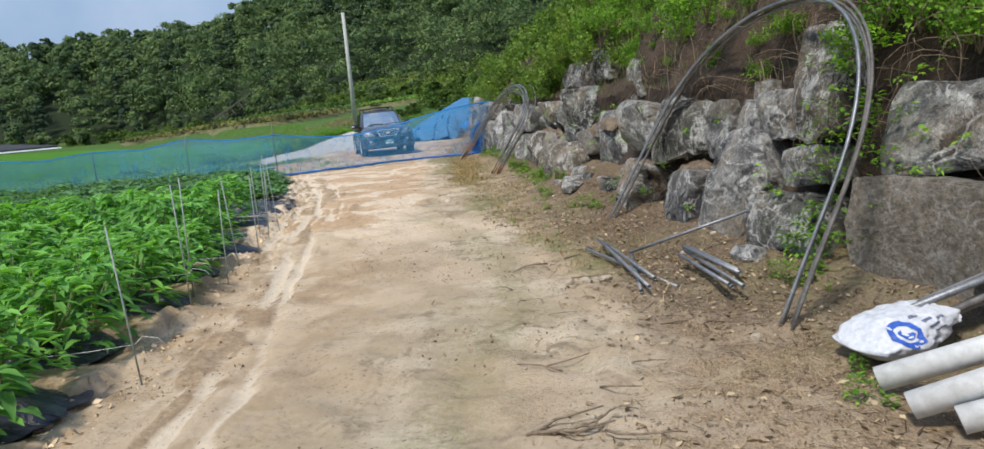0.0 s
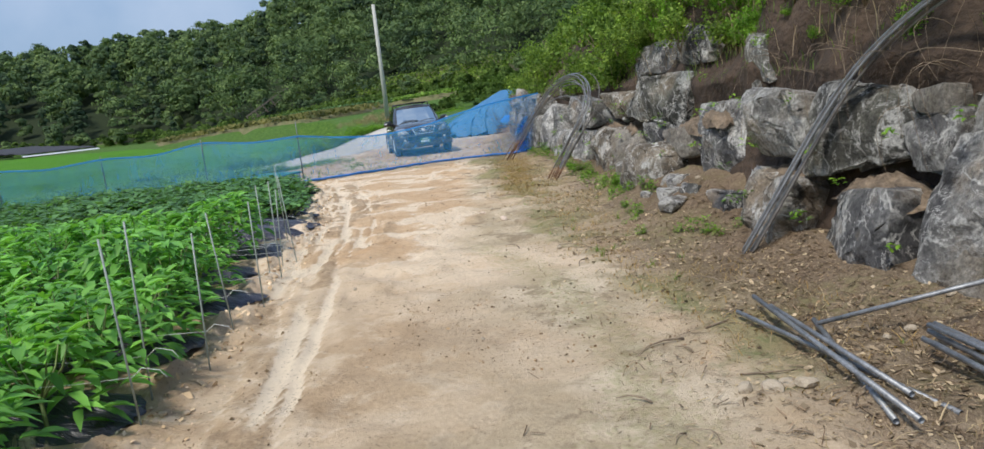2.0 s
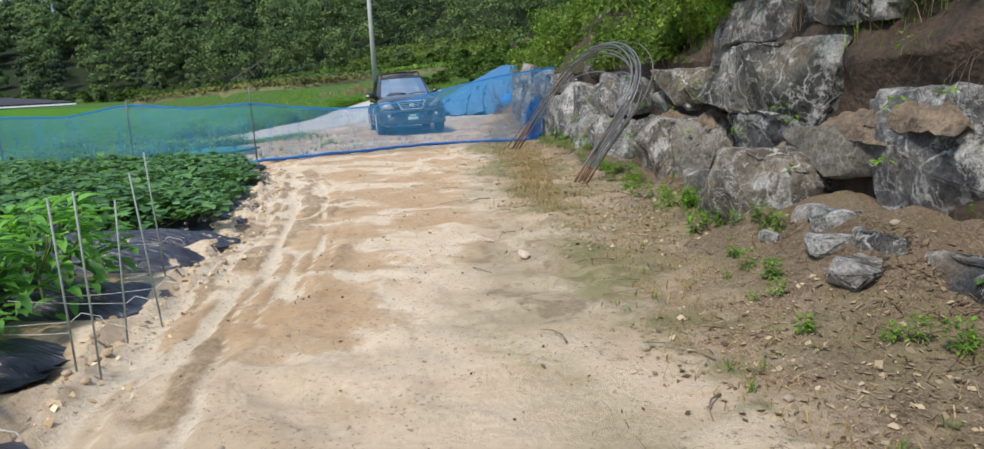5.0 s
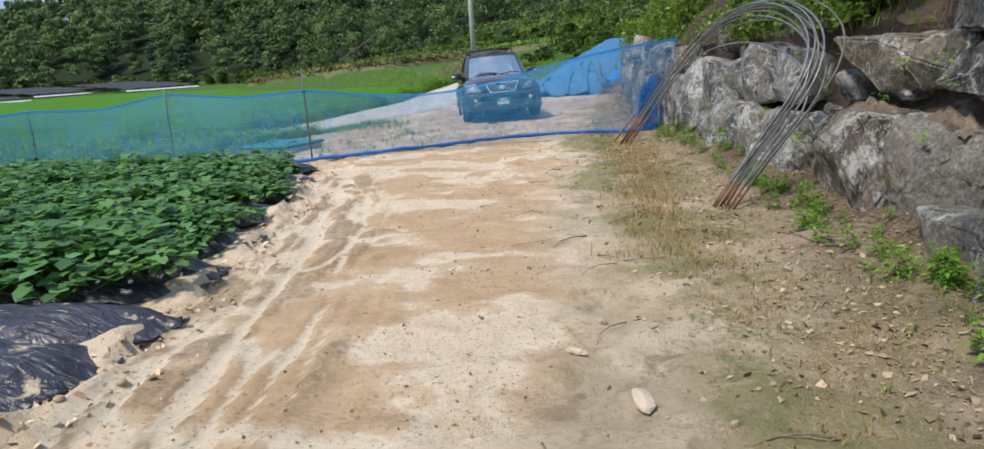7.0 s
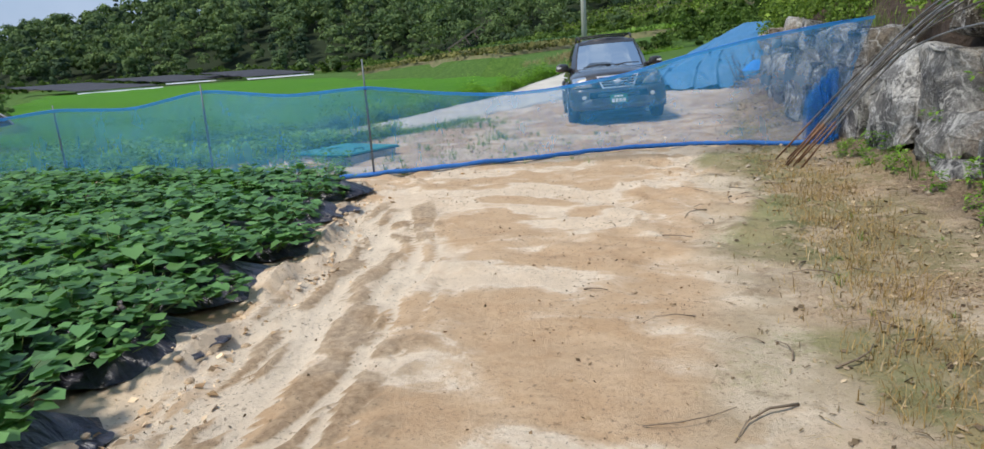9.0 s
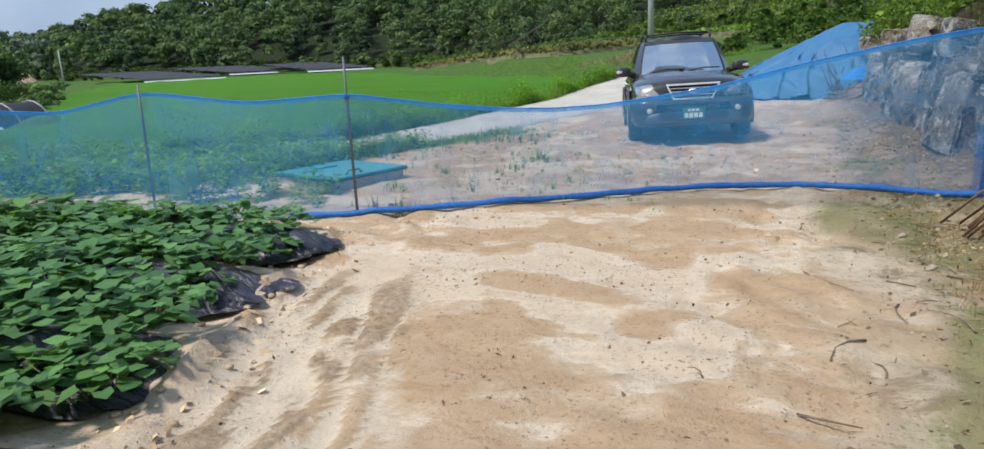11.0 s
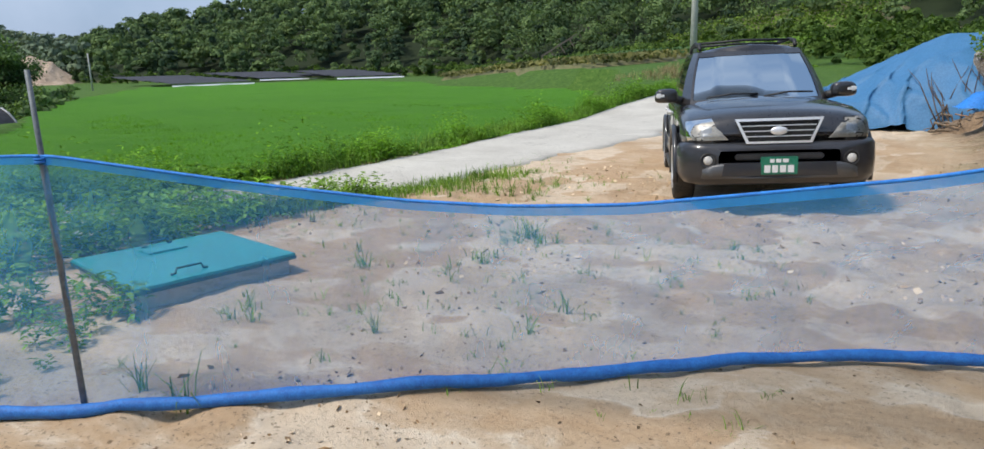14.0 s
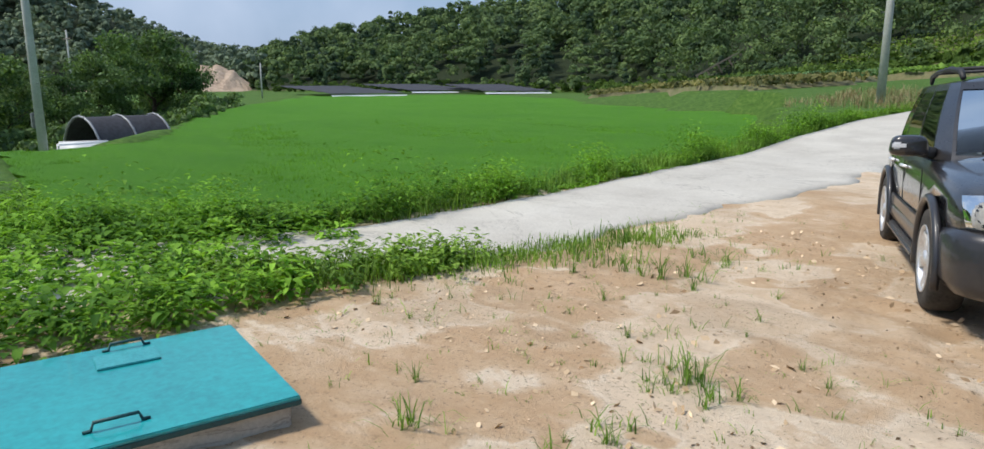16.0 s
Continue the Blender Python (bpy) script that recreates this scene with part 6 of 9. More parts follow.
    for s in (-1, 1):
        c = [(s * 0.46, 0.818, 0.705), (s * 0.845, 0.705, 0.70), (s * 0.865, 0.57, 0.885), (s * 0.62, 0.735, 0.915)]
        h = part("headlight", hugging("headlight", c, skin, (s * 0.35, 0.93, 0.05), 0.003, M_LAMPIN), car, "clouded headlight")
        c2 = [(s * 0.60, 0.8, 0.735), (s * 0.70, 0.75, 0.735), (s * 0.70, 0.73, 0.845), (s * 0.61, 0.77, 0.84)]
        part("reflector", hugging("reflector", c2, skin, (s * 0.35, 0.93, 0.05), 0.007, M_ALLOY), h, "bright inner reflector")
        c3 = [(s * 0.79, 0.7, 0.72), (s * 0.845, 0.68, 0.72), (s * 0.855, 0.58, 0.86), (s * 0.80, 0.66, 0.87)]
        part("indicator", hugging("indicator", c3, skin, (s * 0.35, 0.93, 0.05), 0.007, M_LAMPSIDE), h, "pale side indicator")
        part("lens", hugging("lens", c, skin, (s * 0.35, 0.93, 0.05), 0.014, M_LENS), h, "scratched clear lens")
        bm = bmesh.new()
        bmesh.ops.create_uvsphere(bm, u_segments=18, v_segments=10, radius=0.046, matrix=Matrix.Translation((s * 0.645, 0.866, 0.515)) @ Matrix.Diagonal((1, 0.45, 1, 1)))
        part("fog_lamp", bm_mesh("fog_lamp", bm, M_LAMPSIDE, True), car, "round clear fog lamp")
        part("fog_surround", lathe_y("fog_surround", s * 0.645, 0.872, 0.515, 0.058, 0.085, M_PLASTIC), car)
    p = part("number_plate", bm_mesh("number_plate", box_bm(-0.168, 0.900, 0.375, 0.168, 0.926, 0.545, 0.006), M_PLATE), car, "green number plate with white bars")
    for a0, a1, z0, z1 in ((-0.13, -0.075, 0.395, 0.465), (-0.06, -0.005, 0.395, 0.465), (0.012, 0.065, 0.395, 0.465), (0.08, 0.135, 0.395, 0.465), (-0.08, -0.03, 0.49, 0.525), (-0.015, 0.03, 0.49, 0.525), (0.045, 0.085, 0.49, 0.525)):
        part("bar", bm_mesh("bar", box_bm(a0, 0.923, z0, a1, 0.9290, z1), M_WHITE), p)
    # cabin: belt and roof outlines (half), front to rear
    zb = 1.03
    belt = [(0.0, -0.52), (0.45, -0.56), (0.72, -0.66), (0.815, -0.86), (0.835, -1.55), (0.835, -2.45), (0.81, -3.1), (0.72, -3.52), (0.45, -3.58), (0.0, -3.60)]
    roof = [(0.0, -1.22), (0.40, -1.25), (0.585, -1.34), (0.635, -1.48), (0.655, -1.95), (0.655, -2.55), (0.635, -3.0), (0.575, -3.22), (0.38, -3.28), (0.0, -3.30)]

    def full(h, z, dz=0.0):
        return [(a, b, z + (dz * (1 - (a / 0.66) ** 2))) for a, b in h] + [(-a, b, z + (dz * (1 - (a / 0.66) ** 2))) for a, b in h[-2:0:-1]]
    B, R = full(belt, zb), full(roof, 1.63)
    n = len(B)

    def at(k, q, inset=0.0):
        k %= n
        p_ = Vector(B[k]) * (1 - q) + Vector(R[k]) * q
        bow = 0.035 * math.sin(math.pi * q)
        side = Vector((p_.x, p_.y + 2.1, 0)).normalized()
        return p_ + side * (bow - inset)
    # pillars, rails and header between belt and roof, windows left open
    frame_v, frame_f = [], []

    def strip(k0, k1, q0, q1, steps=4):
        base = len(frame_v)
        for k in (k0, k1):
            for j in range(steps + 1):
                q = q0 + (q1 - q0) * j / steps
                lo = int(math.floor(k))
                t_ = k - lo
                frame_v.append(tuple(at(lo, q) * (1 - t_) + at(lo + 1, q) * t_))
        for j in range(steps):
            frame_f.append((base + j, base + steps + 1 + j, base + steps + 2 + j, base + j + 1))

    def pt_(k, q):
        k %= n
        lo = int(math.floor(k))
        t_ = k - lo
        return at(lo, q) * (1 - t_) + at(lo + 1, q) * t_
    pillars = [(1.9, 3.06), (3.94, 4.06), (4.92, 5.06), (5.92, 7.15), (10.85, 12.08), (12.94, 13.08), (13.94, 14.06), (14.94, 16.1)]
    for a, b in pillars:
        k = a
        while k < b - 1e-6:
            k2 = min(b, math.floor(k + 1 + 1e-6))
            strip(k, k2, 0, 1)
            k = k2
    for k in range(n):
        for q0, q1 in ((-0.02, 0.05), (0.90, 1.0)):
            strip(k, k + 1, q0, q1, 1)
    part("cabin_frame", mesh_of("cabin_frame", frame_v, frame_f, M_BODY, True), car)
    Rv = [Vector(R[k]) for k in range(n)]
    cr = [(0, -1.7, 1.705), (0, -2.3, 1.715), (0, -2.95, 1.69)]
    rows = []
    for s_ in np.linspace(0, 1, 9):
        for k in range(10):
            L_, R_ = Rv[k], Rv[(n - k) % n]
            p_ = L_ * (1 - s_) + R_ * s_
            p_.z = 1.63 + 0.075 * (1 - (2 * s_ - 1) ** 2) * math.sin(math.pi * min(1, 0.18 + k / 9 * 0.7)) ** 0.5
            rows.append(tuple(p_))
    part("roof", mesh_of("roof", np.array(rows), grid_faces(9, 10), M_BODY, True), car)
    for s in (-1, 1):
        rail = part("roof_rail", tube_mesh("roof_rail", [(s * 0.56, -1.42, 1.665), (s * 0.565, -1.52, 1.73), (s * 0.575, -1.9, 1.765), (s * 0.575, -2.6, 1.76), (s * 0.56, -3.0, 1.73), (s * 0.55, -3.1, 1.67)], [0.022, 0.026, 0.024, 0.024, 0.026, 0.02], M_PLASTIC, 8), car, "black roof rail")
    for b in (-1.75, -2.6):
        part("cross_bar", tube_mesh("cross_bar", [(-0.57, b, 1.755), (0, b, 1.775), (0.57, b, 1.755)], 0.016, M_PLASTIC, 8), car)
    # glass
    ws = [pt_(k, q) for k in np.linspace(-2, 2, 17) for q in np.linspace(0.04, 0.91, 8)]
    part("windscreen", mesh_of("windscreen", np.array([(p_.x * 0.965, p_.y - 0.004, p_.z) for p_ in ws]), grid_faces(17, 8), M_SCREEN, True), car, "large curved windscreen")
    rw = [pt_(k, q) for k in np.linspace(7.1, 10.9, 15) for q in np.linspace(0.04, 0.91, 6)]
    part("rear_window", mesh_of("rear_window", np.array([p_[:] for p_ in rw]), grid_faces(15, 6), M_WINDOW, True), car)
    for a, b in ((3.04, 3.96), (4.04, 4.94), (5.04, 5.94), (12.06, 12.96), (13.06, 13.96), (14.04, 14.96)):
        sw = [pt_(k, q) * 0.998 for k in np.linspace(a, b, 6) for q in np.linspace(0.03, 0.92, 6)]
        part("side_window", mesh_of("side_window", np.array([p_[:] for p_ in sw]), grid_faces(6, 6), M_WINDOW, True), car, "dark tinted side window")
    # inside
    part("dashboard", bm_mesh("dashboard", box_bm(-0.70, -1.15, 0.75, 0.70, -0.66, 1.06, 0.06, 3), M_CABIN, True), car)
    part("paper", bm_mesh("paper", box_bm(0.15, -0.98, 1.062, 0.5, -0.78, 1.068), M_PAPER), car, "white papers on the dashboard")
    for s in (-0.38, 0.38):
        st = part("seat", bm_mesh("seat", box_bm(s - 0.26, -1.95, 0.6, s + 0.26, -1.75, 1.25, 0.07, 3), M_CABIN, True), car)
        part("head_rest", bm_mesh("head_rest", box_bm(s - 0.13, -1.93, 1.27, s + 0.13, -1.82, 1.45, 0.05, 3), M_CABIN, True), st)
    part("cabin_floor", bm_mesh("cabin_floor", box_bm(-0.78, -3.4, 0.55, 0.78, -0.7, 0.62), M_CABIN), car)
    part("rear_bench", bm_mesh("rear_bench", box_bm(-0.66, -3.0, 0.6, 0.66, -2.8, 1.2, 0.07, 3), M_CABIN, True), car)
    # wipers, mirrors, handles, trims
    for a0, a1, z1 in ((0.55, -0.02, 1.115), (-0.08, -0.6, 1.115)):
        part("wiper", tube_mesh("wiper", [(a0, -0.545, 1.085), ((a0 + a1) / 2, -0.56, 1.125), (a1, -0.60, z1)], 0.011, M_PLASTIC, 6), car)
    for s in (-1, 1):
        bm = bmesh.new()
        bmesh.ops.create_uvsphere(bm, u_segments=28, v_segments=16, radius=1)
        for v in bm.verts:
            q = [math.copysign(abs(c) ** 0.55, c) for c in v.co]
            v.co = (s * 0.985 + 0.135 * q[0] * (1 - 0.12 * q[2]), -0.87 + 0.085 * q[1], 1.125 + 0.085 * q[2])
        mr = part("wing_mirror", bm_mesh("wing_mirror", bm, M_BODY, True), car, "black wing mirror")
        part("arm", tube_mesh("arm", [(s * 0.80, -0.87, 1.06), (s * 0.93, -0.88, 1.09)], 0.05, M_PLASTIC, 8), mr)
        part("signal_lens", bm_mesh("signal_lens", box_bm(s * 1.055 - 0.055, -0.80, 1.10, s * 1.055 + 0.055, -0.781, 1.155, 0.012), M_WHITE), mr, "silver repeater strip")
        for b in (-1.50, -2.42):
            part("door_handle", tube_mesh("door_handle", [(s * 0.905, b, 0.905), (s * 0.94, b - 0.05, 0.915), (s * 0.94, b - 0.15, 0.915), (s * 0.905, b - 0.2, 0.905)], 0.014, M_CHROME, 7), car, "chrome door handle")
        for b in (-0.60, -1.62, -2.55):
            part("door_gap", bm_mesh("door_gap", box_bm(s * 0.914 - 0.004, b - 0.006, 0.55, s * 0.914 + 0.004, b + 0.006, 0.96), M_PLASTIC), car)
        part("side_moulding", bm_mesh("side_moulding", box_bm(s * 0.92 - 0.012, -2.25, 0.50, s * 0.92 + 0.012, -0.48, 0.60, 0.008), M_CLAD), car)
        part("side_step", bm_mesh("side_step", box_bm(s * 0.93 - 0.06, -2.2, 0.27, s * 0.93 + 0.03, -0.52, 0.325, 0.02), M_SILVER), car, "silver side step")
        for b in (0.0, -2.71):
            arc = [(s * 0.935, b + 0.445 * math.cos(w), 0.36 + 0.445 * math.sin(w)) for w in np.linspace(-0.25, math.pi + 0.25, 22)]
            part("wheel_arch", tube_mesh("wheel_arch", arc, 0.030, M_CLAD, 8), car)
            w = part("wheel", lathe("wheel", [(-0.11, 0.24), (-0.115, 0.30), (-0.105, 0.345), (-0.07, 0.366), (0.0, 0.37), (0.07, 0.366), (0.105, 0.345), (0.115, 0.30), (0.11, 0.24)], M_TYRE), car, "worn black tyre")
            w.location = (s * 0.835, b, 0.37)
            rim = part("rim", lathe("rim", [(s * 0.10, 0.245), (s * 0.118, 0.238), (s * 0.105, 0.225), (s * 0.03, 0.215), (s * 0.02, 0.07)], M_ALLOY), w, "dull alloy rim")
            pieces = []
            for k in range(6):
                w_ = k * math.pi / 3 + 0.3
                c_, s2 = math.cos(w_), math.sin(w_)
                v = []
                for rr, hw, o_ in ((0.045, 0.032, 0.098), (0.14, 0.030, 0.090), (0.228, 0.045, 0.103)):
                    for t_ in (-1, 1):
                        v.append((s * o_, rr * c_ - t_ * hw * s2, rr * s2 + t_ * hw * c_))
                v += [(x - s * 0.04, y_, z_) for x, y_, z_ in v]
                pieces.append((v, [(0, 1, 3, 2), (2, 3, 5, 4), (0, 2, 8, 6), (2, 4, 10, 8), (1, 3, 9, 7), (3, 5, 11, 9)]))
            v, f = joined(pieces)
            part("spokes", mesh_of("spokes", v, f, M_ALLOY), w, "six-spoke alloy")
            part("hub_cap", lathe("hub_cap", [(s * 0.09, 0.062), (s * 0.11, 0.055), (s * 0.115, 0.0)], M_ALLOY), w)
            part("brake_disc", lathe("brake_disc", [(s * 0.0, 0.20), (s * 0.01, 0.19), (s * 0.012, 0.0)], M_PLASTIC), w)


def lathe_y(name, x, y, z, r0, r1, mat, segments=20):
    v = []
    for dy, r in ((0.0, r0), (0.01, (r0 + r1) / 2), (-0.02, r1)):
        v += [(x + r * math.cos(2 * math.pi * k / segments), y + dy, z + r * math.sin(2 * math.pi * k / segments)) for k in range(segments)]
    f = [(i * segments + k, i * segments + (k + 1) % segments, (i + 1) * segments + (k + 1) % segments, (i + 1) * segments + k) for i in range(2) for k in range(segments)]
    return mesh_of(name, v, f, mat, True)


build_car()

# ---- the blue net fence ----
NET_TOP = [(-15.5, 15.9, 1.02), (-12.7, 16.5, 1.08), (-11.6, 16.75, 0.98), (-10.35, 17.0, 1.10), (-9.2, 17.25, 1.04), (-8.13, 17.48, 1.23), (-7.0, 17.74, 1.09), (-5.96, 17.97, 1.14), (-5.6, 18.14, 1.08), (-5.2, 18.33, 1.015), (-4.6, 18.53, 0.955), (-4.2, 18.635, 0.945), (-3.8, 18.72, 0.965), (-3.45, 18.79, 1.01), (-2.9, 18.87, 1.09), (-2.3, 18.92, 1.24), (-1.5, 19.04, 1.40), (-0.75, 19.3, 1.50), (-0.25, 19.6, 1.55)]
NET_FOOT = [(-15.5, 15.95), (-12.7, 16.55), (-11.5, 16.8), (-10.35, 17.0), (-9.1, 17.1), (-8.05, 17.28), (-6.9, 17.44), (-6.0, 17.97), (-5.6, 18.27), (-5.1, 18.66), (-4.6, 19.03), (-4.15, 19.37), (-3.8, 19.65), (-3.45, 19.92), (-2.9, 20.2), (-2.36, 20.36), (-1.85, 20.33), (-1.2, 20.05), (-0.55, 19.9)]


def build_net():
    t = thing("net_fence", "translucent blue mesh net hung on thin posts across the track", "net fence")
    n, k = 130, 18
    s = np.linspace(0, len(NET_TOP) - 1, n)
    idx = np.arange(len(NET_TOP))

    def spline(col):
        c = np.interp(s, idx, col)
        w = np.array([0.25, 0.5, 0.25])
        for _ in range(2):
            c[1:-1] = np.convolve(c, w, "valid")
        return c
    T = np.stack([spline([p[i] for p in NET_TOP]) for i in range(3)], 1)
    F = np.stack([spline([p[i] for p in NET_FOOT]) for i in range(2)] + [np.zeros(n)], 1)
    F[:, 2] = ground_z(F[:, 0], F[:, 1], False) + 0.03
    for _ in range(6):
        F[1:-1, 2] = np.maximum(np.convolve(F[:, 2], [0.25, 0.5, 0.25], "valid"), ground_z(F[1:-1, 0], F[1:-1, 1]) + 0.012)
    V = np.zeros((n, k, 3))
    for j in range(k):
        q = j / (k - 1)
        V[:, j] = T * (1 - q) + F * q
        V[:, j, 2] = T[:, 2] * (1 - q) + F[:, 2] * q
        V[:, j, :2] += (F[:, :2] - T[:, :2]) * 0.16 * np.sin(np.pi * q)
        V[:, j, 1] += 0.035 * fbm(s * 2.0, np.full(n, q * 3), 1.2, 61, 3) * math.sin(math.pi * q)
    part("netting", mesh_of("netting", V.reshape(-1, 3), grid_faces(n, k), M_NET, True), t, "fine blue mesh")
    part("top_cord", tube_mesh("top_cord", [tuple(p) for p in T[:-4]], 0.007, M_NETROLL, 6), t, "blue top cord")
    band = np.concatenate([T + [0, -0.004, 0.004], T + [0, -0.006, -0.034]])
    part("top_band", mesh_of("top_band", band, np.stack([np.arange(n - 1), np.arange(1, n), np.arange(1, n) + n, np.arange(n - 1) + n], 1), M_NETBAND, True), t, "doubled band along the net top")
    r = np.random.default_rng(2)
    roll = [(x, y - 0.03, z + 0.013 + 0.004 * math.sin(i * 0.9)) for i, (x, y, z) in enumerate(F[46:])]
    part("rolled_hem", tube_mesh("rolled_hem", roll, [0.026 + 0.008 * float(r.random()) for _ in roll], M_HEM, 8), t, "rolled blue hem lying on the ground")
    # the gathered end by the wall, several layers thick
    for q, off in ((0, 0.0), (1, 0.09)):
        v = []
        for i in range(16):
            a = i / 15
            for j in range(8):
                b = j / 7
                v.append((-0.62 - 0.28 * a + 0.05 * math.sin(i * 1.9 + q), 19.75 + off + 0.22 * a + 0.06 * math.sin(i * 2.3 + j * 0.6 + q), 0.06 + (0.95 - 0.35 * a) * b))
        part("gathered_end", mesh_of("gathered_end", np.array(v), grid_faces(16, 8), M_NETTHICK, True), t, "gathered folds of blue net")
    for x, y, zt, lean in ((-5.985, 17.985, 1.47, 0.3), (-8.1, 17.4, 1.30, -1.5), (-10.4, 17.02, 1.15, 1.0), (-12.7, 16.52, 1.12, -1.0)):
        p = part("post", tube_mesh("post", [(0, 0, -0.12), (0, 0, zt * 0.76), (0, 0, zt * 0.77), (0, 0, zt)], [0.0135, 0.0135, 0.011, 0.010], M_POST, 8), t, "thin grey steel post")
        p.matrix_world = pose(x, y, 0, lean, lean * 0.5, 0)
        if zt > 1.4:
            tie = part("tie", tube_mesh("tie", [(0.026 * math.cos(w), 0.026 * math.sin(w), 1.10 + 0.012 * w / 6) for w in np.linspace(0, 18, 30)], 0.006, M_NETROLL, 5), p, "blue tie round the post")


M_NETBAND = netting("blue_net_band", (0.05, 0.38, 0.85), 0.68)
M_NETTHICK = netting("blue_net_folds", (0.030, 0.27, 0.74), 0.34)
build_net()


M_CLODDY = speckled("raked_earth", (0.13, 0.085, 0.05), (0.34, 0.235, 0.145), 5, 0.95, fine=22, bumpy=0.9, dist=0.04)
M_RUSTWOOD = speckled("reddish_wood", (0.22, 0.11, 0.055), (0.42, 0.25, 0.14), 9, 0.85)


def build_tarp():
    """A heap under a blue tarpaulin, with rubble and sticks at its foot."""
    r = np.random.default_rng(8)
    t = thing("tarpaulin_heap", "heap of earth covered with a wrinkled blue tarpaulin", "tarpaulin", pose(-3.3, 34.6, 0.0, 0, 0, -8))
    n, k = 110, 70
    V = []
    for i in range(n):
        for j in range(k):
            a, b = i / (n - 1) * 2 - 1, j / (k - 1) * 2 - 1
            x, y = a * 2.9, b * 2.2
            ridge = np.interp(x, [-2.9, -2.0, -0.5, 0.8, 1.6, 2.3, 2.9], [0.05, 0.45, 1.25, 1.85, 1.85, 1.2, 0.2])
            z = ridge * max(0.0, 1 - abs(b) ** 1.7) ** 0.75
            bend = float(noise.noise(Vector((x * 0.9, y * 0.9, 3))))
            low = min(1.0, max(0.0, 1.5 - z / 1.1))
            fold = (1 - abs(math.sin(4.6 * y + 2.2 * x + 2.2 * bend))) ** 2 * (0.55 + 0.6 * float(noise.noise(Vector((x * 1.1, y * 1.6, 9)))))
            fold2 = (1 - abs(math.sin(3.4 * x - 1.6 * y + 3.0 * bend + 1))) ** 3
            wr = 0.05 * bend + 0.20 * low * fold + 0.10 * (0.25 + low) * fold2 + 0.03 * float(noise.noise(Vector((x * 3, y * 3, 5))))
            V.append((x + wr, y - 0.5 * wr, z + wr + 0.02))
    part("sheet", mesh_of("sheet", np.array(V), grid_faces(n, k), M_TARP, True), t, "wrinkled blue tarpaulin")
    def over(x, y):
        """Height just clear of the sheet."""
        ridge = float(np.interp(x, [-2.9, -2.0, -0.5, 0.8, 1.6, 2.3, 2.9], [0.05, 0.45, 1.25, 1.85, 1.85, 1.2, 0.2]))
        return ridge * max(0.0, 1 - min(1.0, abs(y) / 2.2) ** 1.7) ** 0.75 + 0.20
    for q in range(38):
        a, w, up = float(r.uniform(0.9, 2.7)), float(r.uniform(-1.3, 0.9)), float(r.uniform(0.25, 1.0))
        pts = [(a, -2.45 + 0.1 * float(r.normal()), 0.03)]
        for s in (0.3, 0.6, 1.0):
            x, y = a + w * s * up + 0.05 * float(r.normal()), -2.35 + 1.05 * s * up
            pts.append((x, y, over(x, y) + 0.04 * float(r.random())))
        part("stick", tube_mesh("stick", pts, [0.016, 0.012, 0.008, 0.004], M_BARK, 5), t, "dry dark stick")
    # broken wood, bark and earth raked up at the foot
    pile = thing("brush_pile", "pile of broken branches, bark and brown earth by the tarpaulin", "brush pile", pose(-1.35, 32.2, 0.0, 0, 0, -8))
    v = []
    for i in range(26):
        for j in range(18):
            a, b = i / 25 * 2 - 1, j / 17 * 2 - 1
            v.append((a * 1.25, b * 0.9, -0.05 + 0.62 * max(0.0, 1 - a * a) * max(0.0, 1 - b * b) + 0.10 * noise.noise(Vector((a * 5, b * 4, 1)))))
    part("earth", mesh_of("earth", np.array(v), grid_faces(26, 18), M_CLODDY, True), pile)
    for q in range(90):
        a, b, w, L = float(r.uniform(-1.2, 1.2)), float(r.uniform(-0.85, 0.75)), float(r.uniform(0, 6.28)), float(r.uniform(0.10, 0.42))
        z = -0.02 + 0.62 * max(0.0, 1 - (a / 1.25) ** 2) * max(0.0, 1 - (b / 0.9) ** 2)
        part("branch", tube_mesh("branch", [(a - L * math.cos(w), b - L * math.sin(w), z + float(r.uniform(0, 0.15))), (a, b, z + 0.08), (a + L * math.cos(w), b + L * math.sin(w), z + float(r.uniform(0, 0.15)))], float(r.uniform(0.010, 0.030)), M_TWIG if q % 3 else M_RUSTWOOD, 5), pile)
    # spare folds of blue sheet by the wall end
    v = []
    for i in range(14):
        for j in range(10):
            a, b = i / 13, j / 9
            v.append((-0.45 + 0.75 * (a - 0.5), -0.5 + 0.5 * (b - 0.5), 0.26 * math.sin(math.pi * a) * math.sin(math.pi * b) + 0.04 * noise.noise(Vector((a * 6, b * 6, 2)))))
    thing("blue_sheet", "crumpled blue plastic sheet at the end of the wall", "plastic sheet", pose(-1.65, 31.6, 0.55, 0, 0, 10), me=mesh_of("blue_sheet", np.array(v), grid_faces(14, 10), M_NETROLL, True))


build_tarp()


